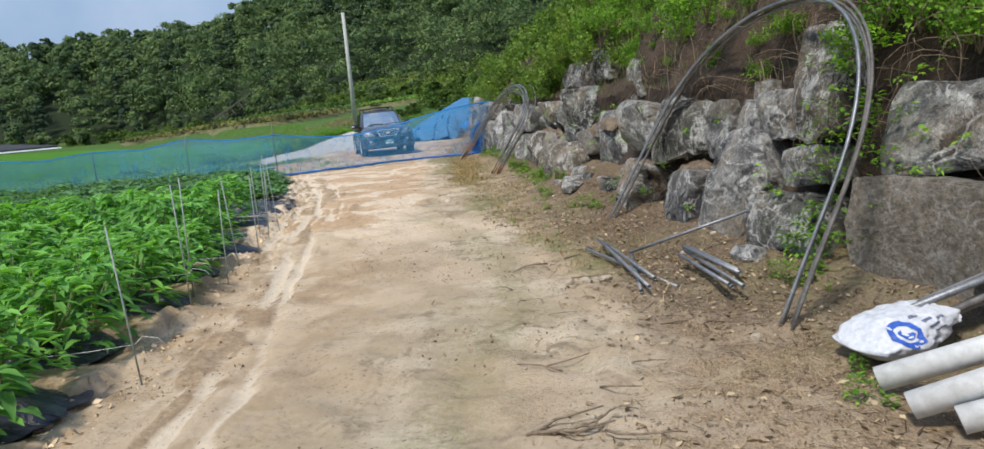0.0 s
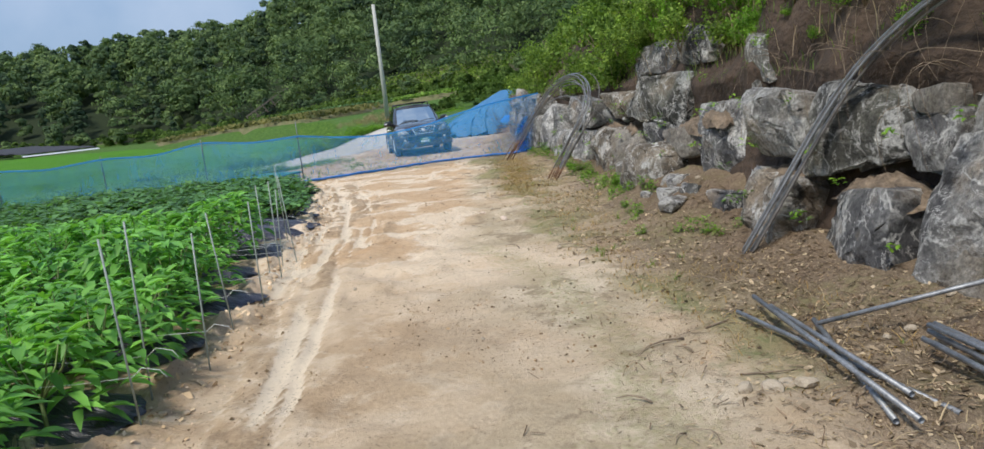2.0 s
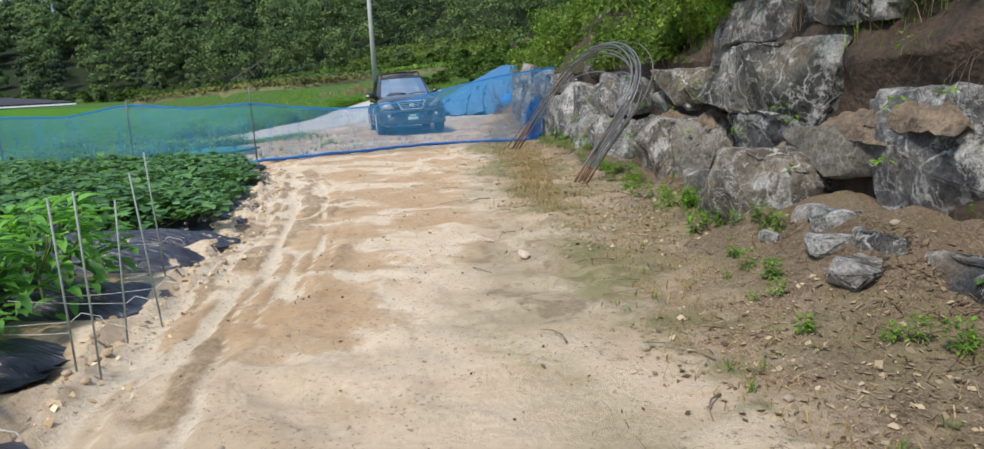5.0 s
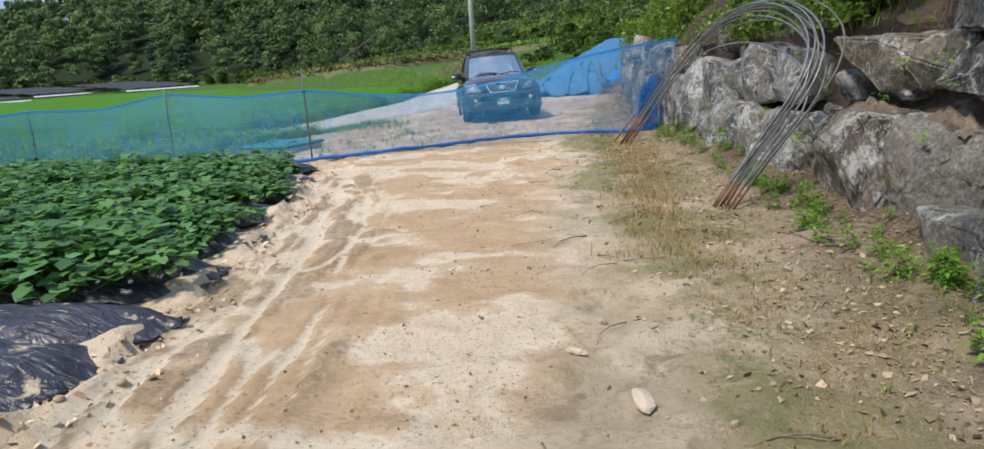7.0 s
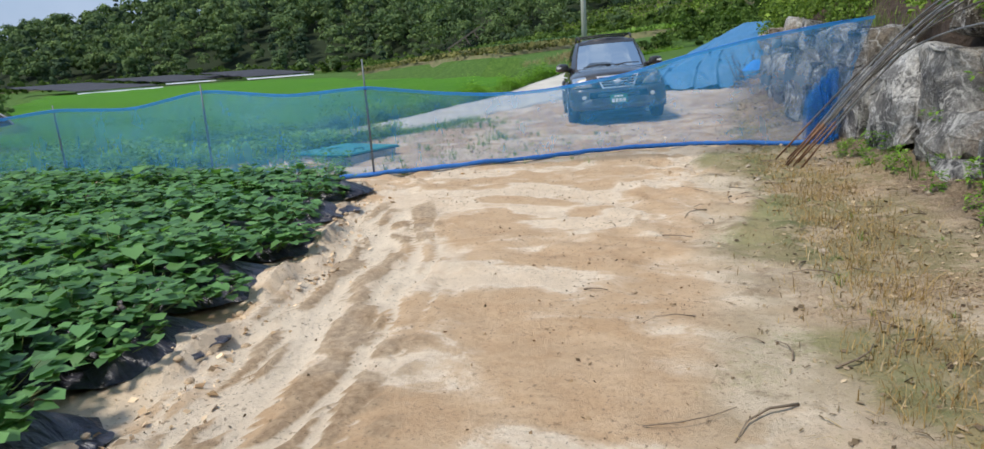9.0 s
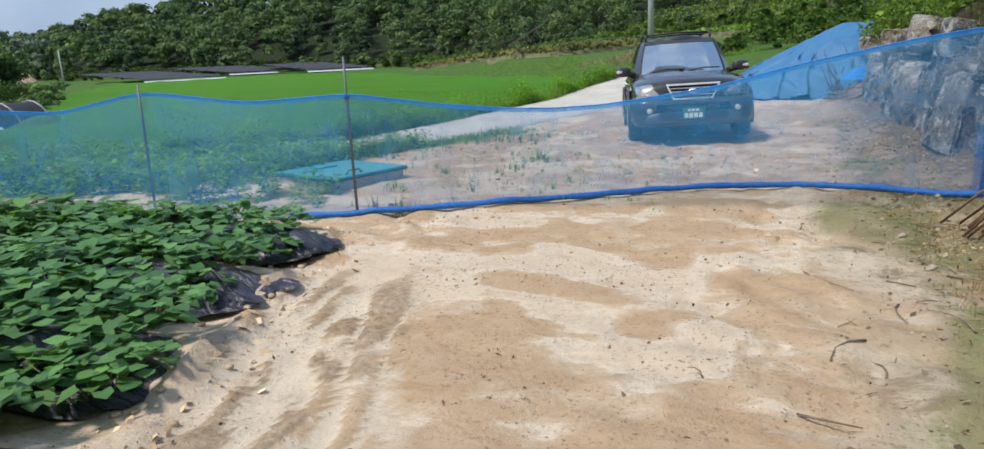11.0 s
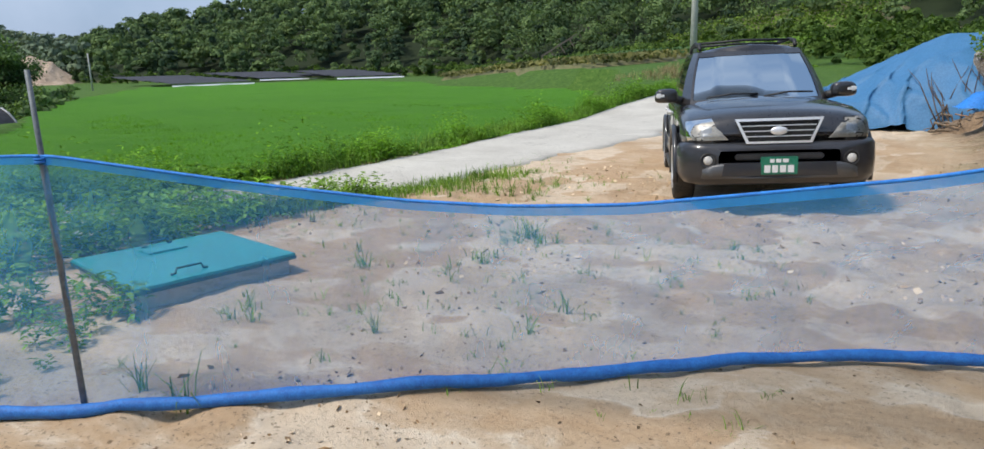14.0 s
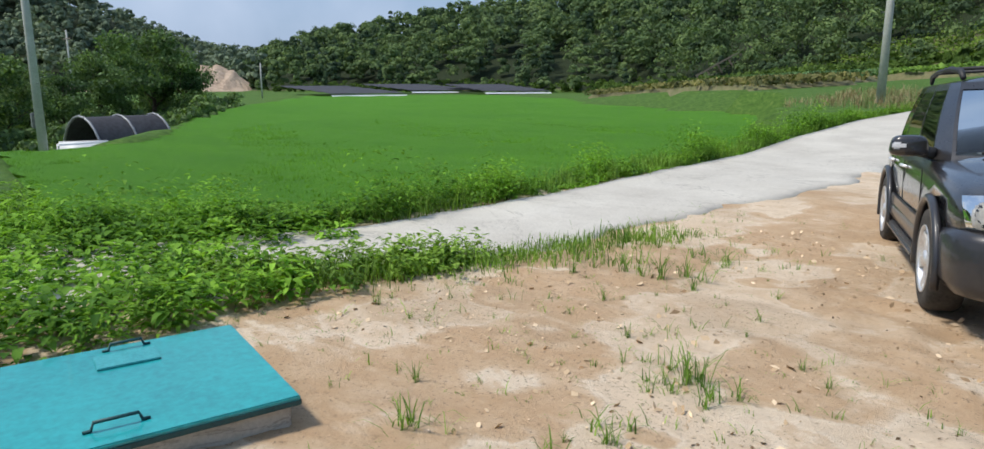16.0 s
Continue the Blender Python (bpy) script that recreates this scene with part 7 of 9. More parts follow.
# ---- the steel cover on its concrete kerb ----
def build_cover():
    t = thing("well_cover", "teal painted steel cover lying on a low concrete kerb", "steel cover", pose(-7.497, 19.577, 0.0, 0, 0, -12.6))
    part("kerb", bm_mesh("kerb", box_bm(-0.55, -0.54, -0.15, 0.55, 0.54, 0.105, 0.012), M_CONCRETE), t, "pale concrete kerb")
    part("plate", bm_mesh("plate", box_bm(-0.585, -0.575, 0.108, 0.585, 0.575, 0.145, 0.006), M_TEAL), t)
    part("rim", bm_mesh("rim", box_bm(-0.588, -0.578, 0.100, 0.588, 0.578, 0.128, 0.003), M_TEALEDGE), t, "dark rusted lower rim")
    part("hatch", bm_mesh("hatch", box_bm(-0.44, -0.15, 0.146, -0.24, 0.14, 0.157, 0.004), M_TEALLIGHT), t, "lighter small hatch plate")
    for x, y0, y1 in ((-0.51, -0.07, 0.10), (0.44, -0.24, -0.05)):
        part("handle", tube_mesh("handle", [(x, y0 - 0.03, 0.150), (x, y0, 0.152), (x, y0 + 0.012, 0.185), (x, y1 - 0.012, 0.185), (x, y1, 0.152), (x, y1 + 0.03, 0.150)], 0.008, M_TEALEDGE, 7), t, "bent steel handle")


M_TEALLIGHT = speckled("faded_teal_steel", (0.03, 0.27, 0.30), (0.06, 0.36, 0.38), 6, 0.4)
build_cover()

# ---- crops ----
def row_dir():
    return Vector((-0.975, -0.22, 0)).normalized()


def pepper_mesh(seed, h):
    """A bushy crop plant: a forked stem and many drooping pointed leaves."""
    r = np.random.default_rng(seed)
    n = 155
    u = r.uniform(0.0, 1, n) ** 0.55
    ang = r.uniform(0, 2 * np.pi, n)
    rad = (0.06 + 0.27 * np.sin(np.pi * np.clip(0.15 + 0.75 * u, 0, 1))) * r.uniform(0.45, 1.0, n)
    base = np.stack([np.cos(ang) * rad, np.sin(ang) * rad, h * (0.16 + 0.84 * u) - 0.25 * rad], 1)
    v, f = long_leaves(base, ang + r.normal(0, 0.5, n), r.uniform(-0.25, 0.6, n), r.uniform(0.10, 0.175, n), r.uniform(0.050, 0.084, n), r.uniform(0.15, 0.55, n))
    leaves = mesh_of("leaves", v, f, M_PEPPER)
    pieces = [tube([(0, 0, -0.03), (0.01, 0, h * 0.45)], [0.011, 0.008], 6)]
    for k in range(6):
        a = k * 1.05 + r.uniform(-0.2, 0.2)
        pieces.append(tube([(0.01, 0, h * 0.38), (0.10 * math.cos(a), 0.10 * math.sin(a), h * 0.62), (0.16 * math.cos(a), 0.16 * math.sin(a), h * 0.9)], [0.007, 0.005, 0.003], 5))
    v, f = joined(pieces)
    return leaves, mesh_of("stem", v, f, M_STEM, True)


def plant_field():
    r = np.random.default_rng(17)
    kinds = [pepper_mesh(200 + k, 0.54 + 0.045 * (k % 4)) for k in range(7)]
    d = row_dir()
    count = 0
    for j in range(-1, 10):
        y0 = 0.9 + 1.05 * j
        for s in range(2):
            for i in range(18):
                if j == 9:
                    continue
                off = (0.58 if j >= 7 else 0.46 if j == 6 else 0.38) + 0.43 * i + float(r.uniform(-0.05, 0.05))
                yy = y0 + (0.25 if s else -0.25) + float(r.uniform(-0.07, 0.07))
                x = float(crop_x(yy)) + d.x * off
                y = yy + d.y * off
                if x < -9.0 or y < -0.2 or (y < 1.5 and x > -2):
                    continue
                leaves, stem = kinds[int(r.integers(len(kinds)))]
                t = thing("crop_plant", "leafy bright green crop plant with pointed leaves", "crop plant", pose(x, y, float(ground_z(x, y)) - 0.01, float(r.normal(0, 4)), float(r.normal(0, 4)), float(r.uniform(0, 360))), "crop plants in the bed")
                sc = float(r.uniform(0.9, 1.18))
                t.scale = (sc, sc, sc)
                part("leaves", leaves, t)
                part("stem", stem, t)
                count += 1
    return count


plant_field()


def potato_mesh(seed):
    """A sprawling vine: long stalks each with an upturned heart-shaped leaf."""
    r = np.random.default_rng(seed)
    n = 125
    ang = r.uniform(0, 2 * np.pi, n)
    rad = 0.40 * np.sqrt(r.random(n))
    z = 0.13 + 0.20 * r.random(n) * (1 - 0.6 * (rad / 0.4) ** 2)
    base = np.stack([np.cos(ang) * rad, np.sin(ang) * rad, z], 1)
    v, f = long_leaves(base, r.uniform(0, 6.28, n), r.uniform(-0.35, 0.35, n), r.uniform(0.075, 0.12, n), r.uniform(0.08, 0.12, n), r.uniform(0.05, 0.35, n), heart=True, fold=0.09)
    leaves = mesh_of("leaves", v, f, M_POTATO)
    pieces = []
    for k in range(0, n, 4):
        b = base[k]
        pieces.append(tube([(b[0] * 0.3, b[1] * 0.3, 0.02), tuple(b)], [0.004, 0.003], 4))
    v, f = joined(pieces)
    return leaves, mesh_of("vines", v, f, M_STEM, True)


def potato_field():
    r = np.random.default_rng(29)
    kinds = [potato_mesh(400 + k) for k in range(7)]
    d = row_dir()
    for j in range(7):
        y0 = 10.9 + 0.98 * j
        for i in range(21):
            for s in (-0.2, 0.2):
                off = 0.44 + 0.42 * i + float(r.uniform(-0.1, 0.1))
                yy = y0 + s + float(r.uniform(-0.08, 0.08))
                x, y = float(crop_x(yy)) + d.x * off, yy + d.y * off
                if x < -12.5 or y > 17.0 or (j == 0 and (i < 8 or s < 0)):
                    continue
                leaves, vines = kinds[int(r.integers(len(kinds)))]
                t = thing("sweet_potato", "low dark green vine with heart-shaped leaves on black film", "vine plant", pose(x, y, float(ground_z(x, y)) + 0.02, 0, 0, float(r.uniform(0, 360))), "vine plants in the bed")
                sc = float(r.uniform(0.85, 1.15)) * (0.8 if i == 0 else 1)
                t.scale = (sc, sc, sc)
                part("leaves", leaves, t)
                part("vines", vines, t)


potato_field()


def mulch_beds():
    """Black film over each ridge, its end tucked into the earth at the track."""
    r = np.random.default_rng(41)
    d = row_dir()
    for j in range(-1, 17):
        y0 = 0.9 + 1.05 * j if j < 10 else 10.9 + 0.98 * (j - 10)
        x0 = float(crop_x(y0))
        t_end = 8.3
        n, k = 44, 15
        V = []
        tip = float(r.uniform(-0.16, 0.08)) if j < 9 else float(r.uniform(-0.04, 0.13))
        for i in range(n):
            s = (i / (n - 1)) ** 2.2 * t_end - tip
            for q in range(k):
                w = q / (k - 1) * 2 - 1
                wob = 0.05 * float(noise.noise(Vector((s * 1.5, w * 2, j * 3.1))))
                end = 1 - math.exp(-max(0.0, s + tip) / 0.22)
                narrow = 0.30 + 0.70 * math.sqrt(max(0.0, end)) + 0.16 * float(noise.noise(Vector((s * 5, j + w * 0.7, 5))))
                x, y = x0 + d.x * s + wob * 0.3 + 0.10 * float(noise.noise(Vector((w * 3, j * 2.7, 9)))), y0 + d.y * s + w * 0.44 * narrow
                h = 0.17 * (1 - abs(w) ** 2.4) * (0.35 + 0.65 * end) - 0.02 * abs(w)
                V.append((x, y, 0.038 + h * end + (0.012 + 0.018 * end) * float(noise.noise(Vector((x * 7, y * 7, 1)))) + 0.022 * abs(float(noise.noise(Vector((x * 5, y * 13, 4))))) + wob * 0.35 * end + 0.03 * end * (1 - abs(w))))
        me = mesh_of("mulch_film", np.array(V), grid_faces(n, k), M_MULCH, True)
        thing("mulch_film", "wrinkled black plastic film over a planted ridge", "plastic film", group="film-covered ridges", me=me)
        # torn shreds and clods at the end
        for q in range(5):
            x, y = x0 + float(r.uniform(-0.15, 0.25)), y0 + float(r.uniform(-0.5, 0.5))
            bm = bmesh.new()
            bmesh.ops.create_icosphere(bm, subdivisions=2, radius=float(r.uniform(0.010, 0.030)))
            for v in bm.verts:
                v.co *= 1 + 0.4 * noise.noise(v.co * 18 + Vector((q, j, 0)))
                v.co.z *= 0.65
            thing("clod", "crumbly clod of earth at the bed edge", "clod", pose(x, y, float(ground_z(x, y)) + 0.01, 0, 0, 60 * q), "clods along the bed edge", me=bm_mesh("clod", bm, M_CLOD))


M_CLOD = speckled("earth_clod", (0.34, 0.245, 0.155), (0.60, 0.46, 0.315), 12, 0.95, fine=50, bumpy=0.6)
mulch_beds()


def stakes():
    """Thin stakes along the bed, tied with string."""
    r = np.random.default_rng(37)
    spots = [(-1.42, 3.46), (-1.80, 4.85), (-1.96, 5.2), (-1.87, 5.66), (-2.12, 6.48), (-2.14, 7.05), (-2.53, 8.08), (-2.44, 8.12), (-2.63, 8.98), (-2.66, 8.67), (-3.0, 9.68)]
    for k, (x, y) in enumerate(spots):
        h = float(r.uniform(0.86, 1.02))
        t = thing("stake", "thin grey plant stake with string tied round it", "stake", pose(x, y, float(ground_z(x, y)) - 0.02, float(r.normal(0, 2)), float(r.normal(-1, 2)), 0), "stakes along the bed")
        part("rod", tube_mesh("rod", [(0, 0, -0.08), (0, 0, h)], 0.0055, M_STAKE, 7), t)
        z = 0.27
        part("knot", tube_mesh("knot", [(0.012, 0, z), (0.05, 0.03, z + 0.035), (0.13, 0.05, z + 0.01), (0.16, 0.05, z - 0.03)], 0.0018, M_STRING, 5), t, "loose white string end")
        part("string", tube_mesh("string", [(0.01, 0, z), (-0.25, -0.06, z + 0.005), (-0.6, -0.13, z + 0.03)], 0.0016, M_STRING, 5), t, "white string to the row")


stakes()

# ---- pipes, hoops, sacks by the wall ----
def bent_profile(knots, n=44):
    """A smooth bent pipe through a few knots of (along, up)."""
    q = np.linspace(0, 1, len(knots))
    s = np.linspace(0, 1, n)
    c = np.stack([np.interp(s, q, [k[i] for k in knots]) for i in (0, 1)], 1)
    for _ in range(10):
        c[1:-1] = 0.25 * c[:-2] + 0.5 * c[1:-1] + 0.25 * c[2:]
    return c


def hoop_bundle(A, B, lean, height, count, spread, seed, label, bent, loose=1.0):
    """Bent steel hoops leaning on the wall, their feet on the ground."""
    r = np.random.default_rng(seed)
    A, B = Vector(A), Vector(B)
    u = (B - A).normalized()
    n = Vector((-u.y, u.x, 0))
    n = n if n.x > 0 else -n
    t = thing("hoop_bundle", label, "steel hoops")
    for k in range(count):
        le = radians(lean + float(r.normal(0, 1.3)) * loose)
        up = Vector((0, 0, 1)) * math.cos(le) + n * math.sin(le)
        W = (B - A).length * (1 + float(r.normal(0, 0.035)) * loose)
        H = height * (1 + float(r.normal(-0.02, 0.07)) * loose)
        o = A + u * float(r.normal(0, spread)) + n * float(r.uniform(-0.09, 0.09)) * max(0.4, loose)
        skew = float(r.normal(0, 0.10)) * loose
        pts = []
        for a, h in bent:
            pts.append(o + u * (a * W + skew * h) + up * (h * H))
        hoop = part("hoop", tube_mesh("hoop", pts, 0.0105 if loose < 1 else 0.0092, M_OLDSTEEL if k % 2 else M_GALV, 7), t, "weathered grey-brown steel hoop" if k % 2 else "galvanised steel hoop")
        for q in (0, -1) if loose == 1 else ():
            e = pts[:7] if q == 0 else pts[-7:]
            part("rusty_end", tube_mesh("rusty_end", e[:3] if q == 0 else e[-3:], 0.0100, M_RUSTY, 7), hoop, "rusted earth-stained end")
    return t


hoop_bundle((1.73, 7.45, 0.02), (2.36, 3.72, 0.02), 25, 2.27, 6, 0.042, 5, "bundle of galvanised greenhouse hoops leaning on the boulders", bent_profile(((0, 0), (0.03, 0.14), (0.06, 0.31), (0.088, 0.50), (0.115, 0.635), (0.16, 0.74), (0.235, 0.85), (0.32, 0.925), (0.44, 0.985), (0.58, 1.005), (0.69, 0.99), (0.79, 0.935), (0.875, 0.84), (0.935, 0.72), (0.97, 0.595), (0.99, 0.45), (0.99, 0.31), (0.985, 0.18), (1, 0))), 0.16)
hoop_bundle((0.05, 14.2, 0.02), (-1.13, 19.05, 0.02), 31, 2.06, 10, 0.10, 6, "bundle of rusty galvanised hoops leaning on the wall", bent_profile(((-0.03, 0), (-0.04, 0.21), (-0.07, 0.41), (-0.10, 0.58), (-0.06, 0.76), (0.06, 0.88), (0.22, 0.98), (0.42, 1.02), (0.62, 0.96), (0.74, 0.82), (0.84, 0.53), (0.95, 0.0))))


def loose_pipe(p, q, radius, label, mat=None, group="pipes on the ground", sag=0.0):
    p, q = Vector(p), Vector(q)
    v = tube_hollow([p, (p + q) / 2 - Vector((0, 0, sag)), q], radius)
    ob = thing("steel_pipe", label, "pipe", group=group, me=mesh_of("steel_pipe", v[0], v[1], mat or M_GALV, True))
    return ob


def tube_hollow(pts, radius, sides=12):
    """A pipe with an open bore at both ends."""
    v, f = tube(pts, radius, sides, False)
    v2, f2 = tube(pts, radius * 0.86, sides, False)
    n = len(v)
    f = list(f) + [tuple(i + n for i in q[::-1]) for q in f2]
    last = (len(pts) - 1) * sides
    for k in range(sides):
        j = (k + 1) % sides
        f.append((k, n + k, n + j, j))
        f.append((last + k, last + j, n + last + j, n + last + k))
    return list(v) + list(v2), f


GP = "short galvanised steel pipe lying on the litter"
for k, (x0, y0, x1, y1, z) in enumerate(((1.375, 6.09, 1.93, 4.66, 0.05), (1.50, 6.19, 1.70, 4.50, 0.09), (1.75, 5.86, 1.66, 4.62, 0.06), (1.55, 6.0, 1.78, 4.75, 0.10),
                                         (2.06, 5.25, 2.24, 4.12, 0.05), (2.12, 5.32, 2.30, 4.05, 0.06), (2.17, 5.37, 2.37, 4.45, 0.06), (2.10, 5.28, 2.33, 4.25, 0.10), (2.03, 5.1, 2.20, 4.06, 0.09))):
    if k > 3:
        x1, y1 = x1 + 0.15 * (x0 - x1), y1 + 0.15 * (y0 - y1)
    zg = float(ground_z((x0 + x1) / 2, (y0 + y1) / 2))
    loose_pipe((x0, y0, zg + z), (x1, y1, zg + z - 0.015), 0.0145, GP)
loose_pipe((1.73, 5.74, 0.07), (2.63, 5.29, 0.45), 0.013, "thin galvanised pipe propped against a boulder", M_GALV, "rods by the wall")

PV = "wide white plastic pipe with dirt on it"
for k, (p, q, r0) in enumerate((((2.45, 2.80, 0.075), (3.62, 2.36, 0.62), 0.056), ((2.45, 2.52, 0.075), (3.55, 2.10, 0.66), 0.058), ((2.56, 2.37, 0.078), (3.75, 1.98, 0.60), 0.056))):
    v, f = tube_hollow([p, ((p[0] + q[0]) / 2, (p[1] + q[1]) / 2, (p[2] + q[2]) / 2), q], r0, 20)
    thing("plastic_pipe", PV, "pipe", group="white pipes by the sack", me=mesh_of("plastic_pipe", v, f, M_PVC, True))
for k in range(9):
    y = 3.20 + 0.045 * (k % 5)
    loose_pipe((2.82 + 0.05 * (k % 3), y, 0.16 + 0.045 * (k // 3)), (4.3, y + 0.66, 0.34 + 0.05 * (k // 3)), 0.019, "thin dark steel pipe sticking out of the white sack", M_OLDSTEEL if k % 2 else M_GALV, "pipes in the sack")


def crumple(L, w):
    """Sharp creases over the sack: folded noise at two sizes."""
    p = Vector((L * 6, math.cos(w) * 2, math.sin(w) * 2))
    return 1.02 + 0.14 * noise.noise(p) + 0.22 * (0.25 - abs(noise.noise(p * 1.7 + Vector((3, 1, 7))))) + 0.10 * (0.25 - abs(noise.noise(p * 3.9 + Vector((8, 2, 1)))))


def build_sack():
    """A white plastic sack pulled over pipe ends, with a printed ring."""
    t = thing("white_sack", "crumpled white plastic sack with a blue printed ring", "sack", pose(2.72, 3.20, 0.11, 0, -4, 24))
    t.scale = (0.84, 0.92, 0.95)
    n, k = 40, 52
    V = []
    for i in range(n):
        a = i / (n - 1)
        L = -0.33 + 0.66 * a
        ry = 0.20 * (0.75 + 0.35 * math.sin(math.pi * min(1, a * 1.1))) * min(1.0, 0.02 + (i / 3) ** 0.5)
        rz = 0.11 * (0.30 + 0.65 * math.sin(math.pi * min(0.86, 0.12 + a * 0.75))) * min(1.0, 0.02 + (i / 8) ** 0.8)
        for j in range(k):
            w = 2 * math.pi * j / (k - 1)
            cr = crumple(L, w)
            V.append((L + 0.03 * math.sin(3 * w) * (a > 0.9), ry * math.cos(w) * cr, rz * math.sin(w) * cr + 0.02 + 0.05 * a))
    part("sheet", mesh_of("sheet", np.array(V), grid_faces(n, k), M_BAG, True), t)

    def skin(L, w, lift=1.03):
        a = (L + 0.33) / 0.66
        ry = 0.20 * (0.75 + 0.35 * math.sin(math.pi * min(1, a * 1.1)))
        rz = 0.11 * (0.30 + 0.65 * math.sin(math.pi * min(0.86, 0.12 + a * 0.75))) * min(1.0, 0.02 + (a * 39 / 8) ** 0.8)
        cr = crumple(L, w)
        return (L, ry * math.cos(w) * cr * lift, rz * math.sin(w) * cr * lift + 0.02 + 0.05 * a)
    c0, w0 = -0.12, math.radians(140)
    v = []
    for i in range(36):
        q = 2 * math.pi * i / 36
        for rr in (0.062, 0.098):
            v.append(skin(c0 + rr * math.cos(q) * 0.85, w0 + rr * math.sin(q) / 0.17))
    part("printed_ring", mesh_of("printed_ring", v, [(2 * i, 2 * i + 1, (2 * i + 3) % 72, (2 * i + 2) % 72) for i in range(36)], M_INK, True), t, "blue printed ring")
    v = [skin(c0 + rr * math.cos(q), w0 + rr * math.sin(q) / 0.17) for rr in (0.012, 0.036) for q in np.linspace(0, 4.6, 14)]
    part("printed_curl", mesh_of("printed_curl", v, [(i, i + 1, 15 + i, 14 + i) for i in range(13)], M_INK, True), t, "blue printed curl")
    for q, (l0, l1, ww) in enumerate(((0.02, 0.10, 128), (0.03, 0.12, 142), (0.06, 0.15, 156), (0.12, 0.19, 134), (-0.02, 0.06, 112))):
        w1 = math.radians(ww)
        v = [skin(l, w) for l in np.linspace(l0, l1, 5) for w in (w1, w1 + 0.10)]
        part("print_bar", mesh_of("print_bar", v, [(2 * i, 2 * i + 1, 2 * i + 3, 2 * i + 2) for i in range(4)], M_DARKINK), t, "row of unreadable grey print")


build_sack()


def stick(name, label, cat, pts, r0, mat, group):
    thing(name, label, cat, group=group, me=tube_mesh(name, pts, [r0 * (1 - 0.6 * i / (len(pts) - 1)) for i in range(len(pts))], mat, 6))


def debris():
    r = np.random.default_rng(53)
    # cut branches where the walk begins
    for k in range(6):
        x, y = float(r.uniform(0.85, 1.2)), float(r.uniform(2.75, 3.0))
        a, L = float(r.normal(0.1, 0.5)), float(r.uniform(0.12, 0.42))
        pts = [(x + L * s * math.cos(a) + 0.02 * math.sin(9 * s + k), y - 0.38 + L * s * math.sin(a) + 0.03 * math.sin(5 * s + k), float(ground_z(x, y)) + 0.015 + 0.05 * s * float(r.random())) for s in np.linspace(0, 1, 6)]
        stick("branch", "dry cut branch lying on the track", "branch", pts, float(r.uniform(0.006, 0.016)), M_TWIG, "cut branches on the track")
    # twigs over the litter and the track
    for k in range(150):
        y = float(r.uniform(3, 20))
        x = float(np.interp(y, LITTER_Y, LITTER_X)) + float(r.normal(0.55, 0.75))
        if x > wall_x(y) - 0.15:
            continue
        a, L = float(r.uniform(0, 6.28)), float(r.uniform(0.10, 0.42))
        z = float(ground_z(x, y)) + 0.008
        pts = [(x + L * s * math.cos(a + 0.5 * s), y + L * s * math.sin(a + 0.5 * s), z + 0.015 * math.sin(3 * s)) for s in np.linspace(0, 1, 4)]
        stick("twig", "thin dry twig on the ground", "twig", pts, float(r.uniform(0.003, 0.007)), M_TWIG, "twigs on the ground")
    # stones
    for k in range(150):
        y = float(r.uniform(3, 30))
        mode = r.random()
        x = float(np.interp(y, LITTER_Y, LITTER_X)) + float(r.normal(0.7, 0.8)) if mode < 0.6 else float(r.uniform(-6.5, 0.5))
        if x > wall_x(y) + 0.1 or x < crop_x(min(y, 17.9)) + 0.15 and y < 18:
            continue
        s = float(r.uniform(0.008, 0.022) if mode > 0.6 else r.uniform(0.010, 0.036))
        pebble(x, y, s, k)
    for k, (x, y, s) in enumerate(((1.29, 5.04, 0.06), (1.38, 5.11, 0.05), (1.45, 5.05, 0.055), (1.17, 5.07, 0.045), (-0.475, 10.5, 0.09), (-0.8, 10.9, 0.05))):
        pebble(x, y, s, 500 + k, M_BRICKY if 4 <= k <= 5 else M_STONE)


PEBBLES = []


def pebble(x, y, s, seed, mat=None):
    if not PEBBLES:
        for q in range(6):
            bm = bmesh.new()
            bmesh.ops.create_icosphere(bm, subdivisions=2, radius=1)
            for v in bm.verts:
                v.co *= 1 + 0.45 * noise.noise(v.co * 1.1 + Vector((q * 5, 0, 0)))
                v.co.z *= 0.6
            PEBBLES.append(bm_mesh("pebble", bm, M_STONE))
    me = PEBBLES[seed % 6]
    if mat:
        me = me.copy()
        me.materials[0] = mat
    ob = thing("pebble", "small pale stone lying on the sand", "stone", pose(x, y, float(ground_z(x, y)) + s * 0.25, 0, 0, seed * 47 % 360), "stones on the ground", me=me)
    ob.scale = (s, s * 0.42, s * 0.5) if mat is M_BRICKY else (s, s * 0.8, s)


debris()

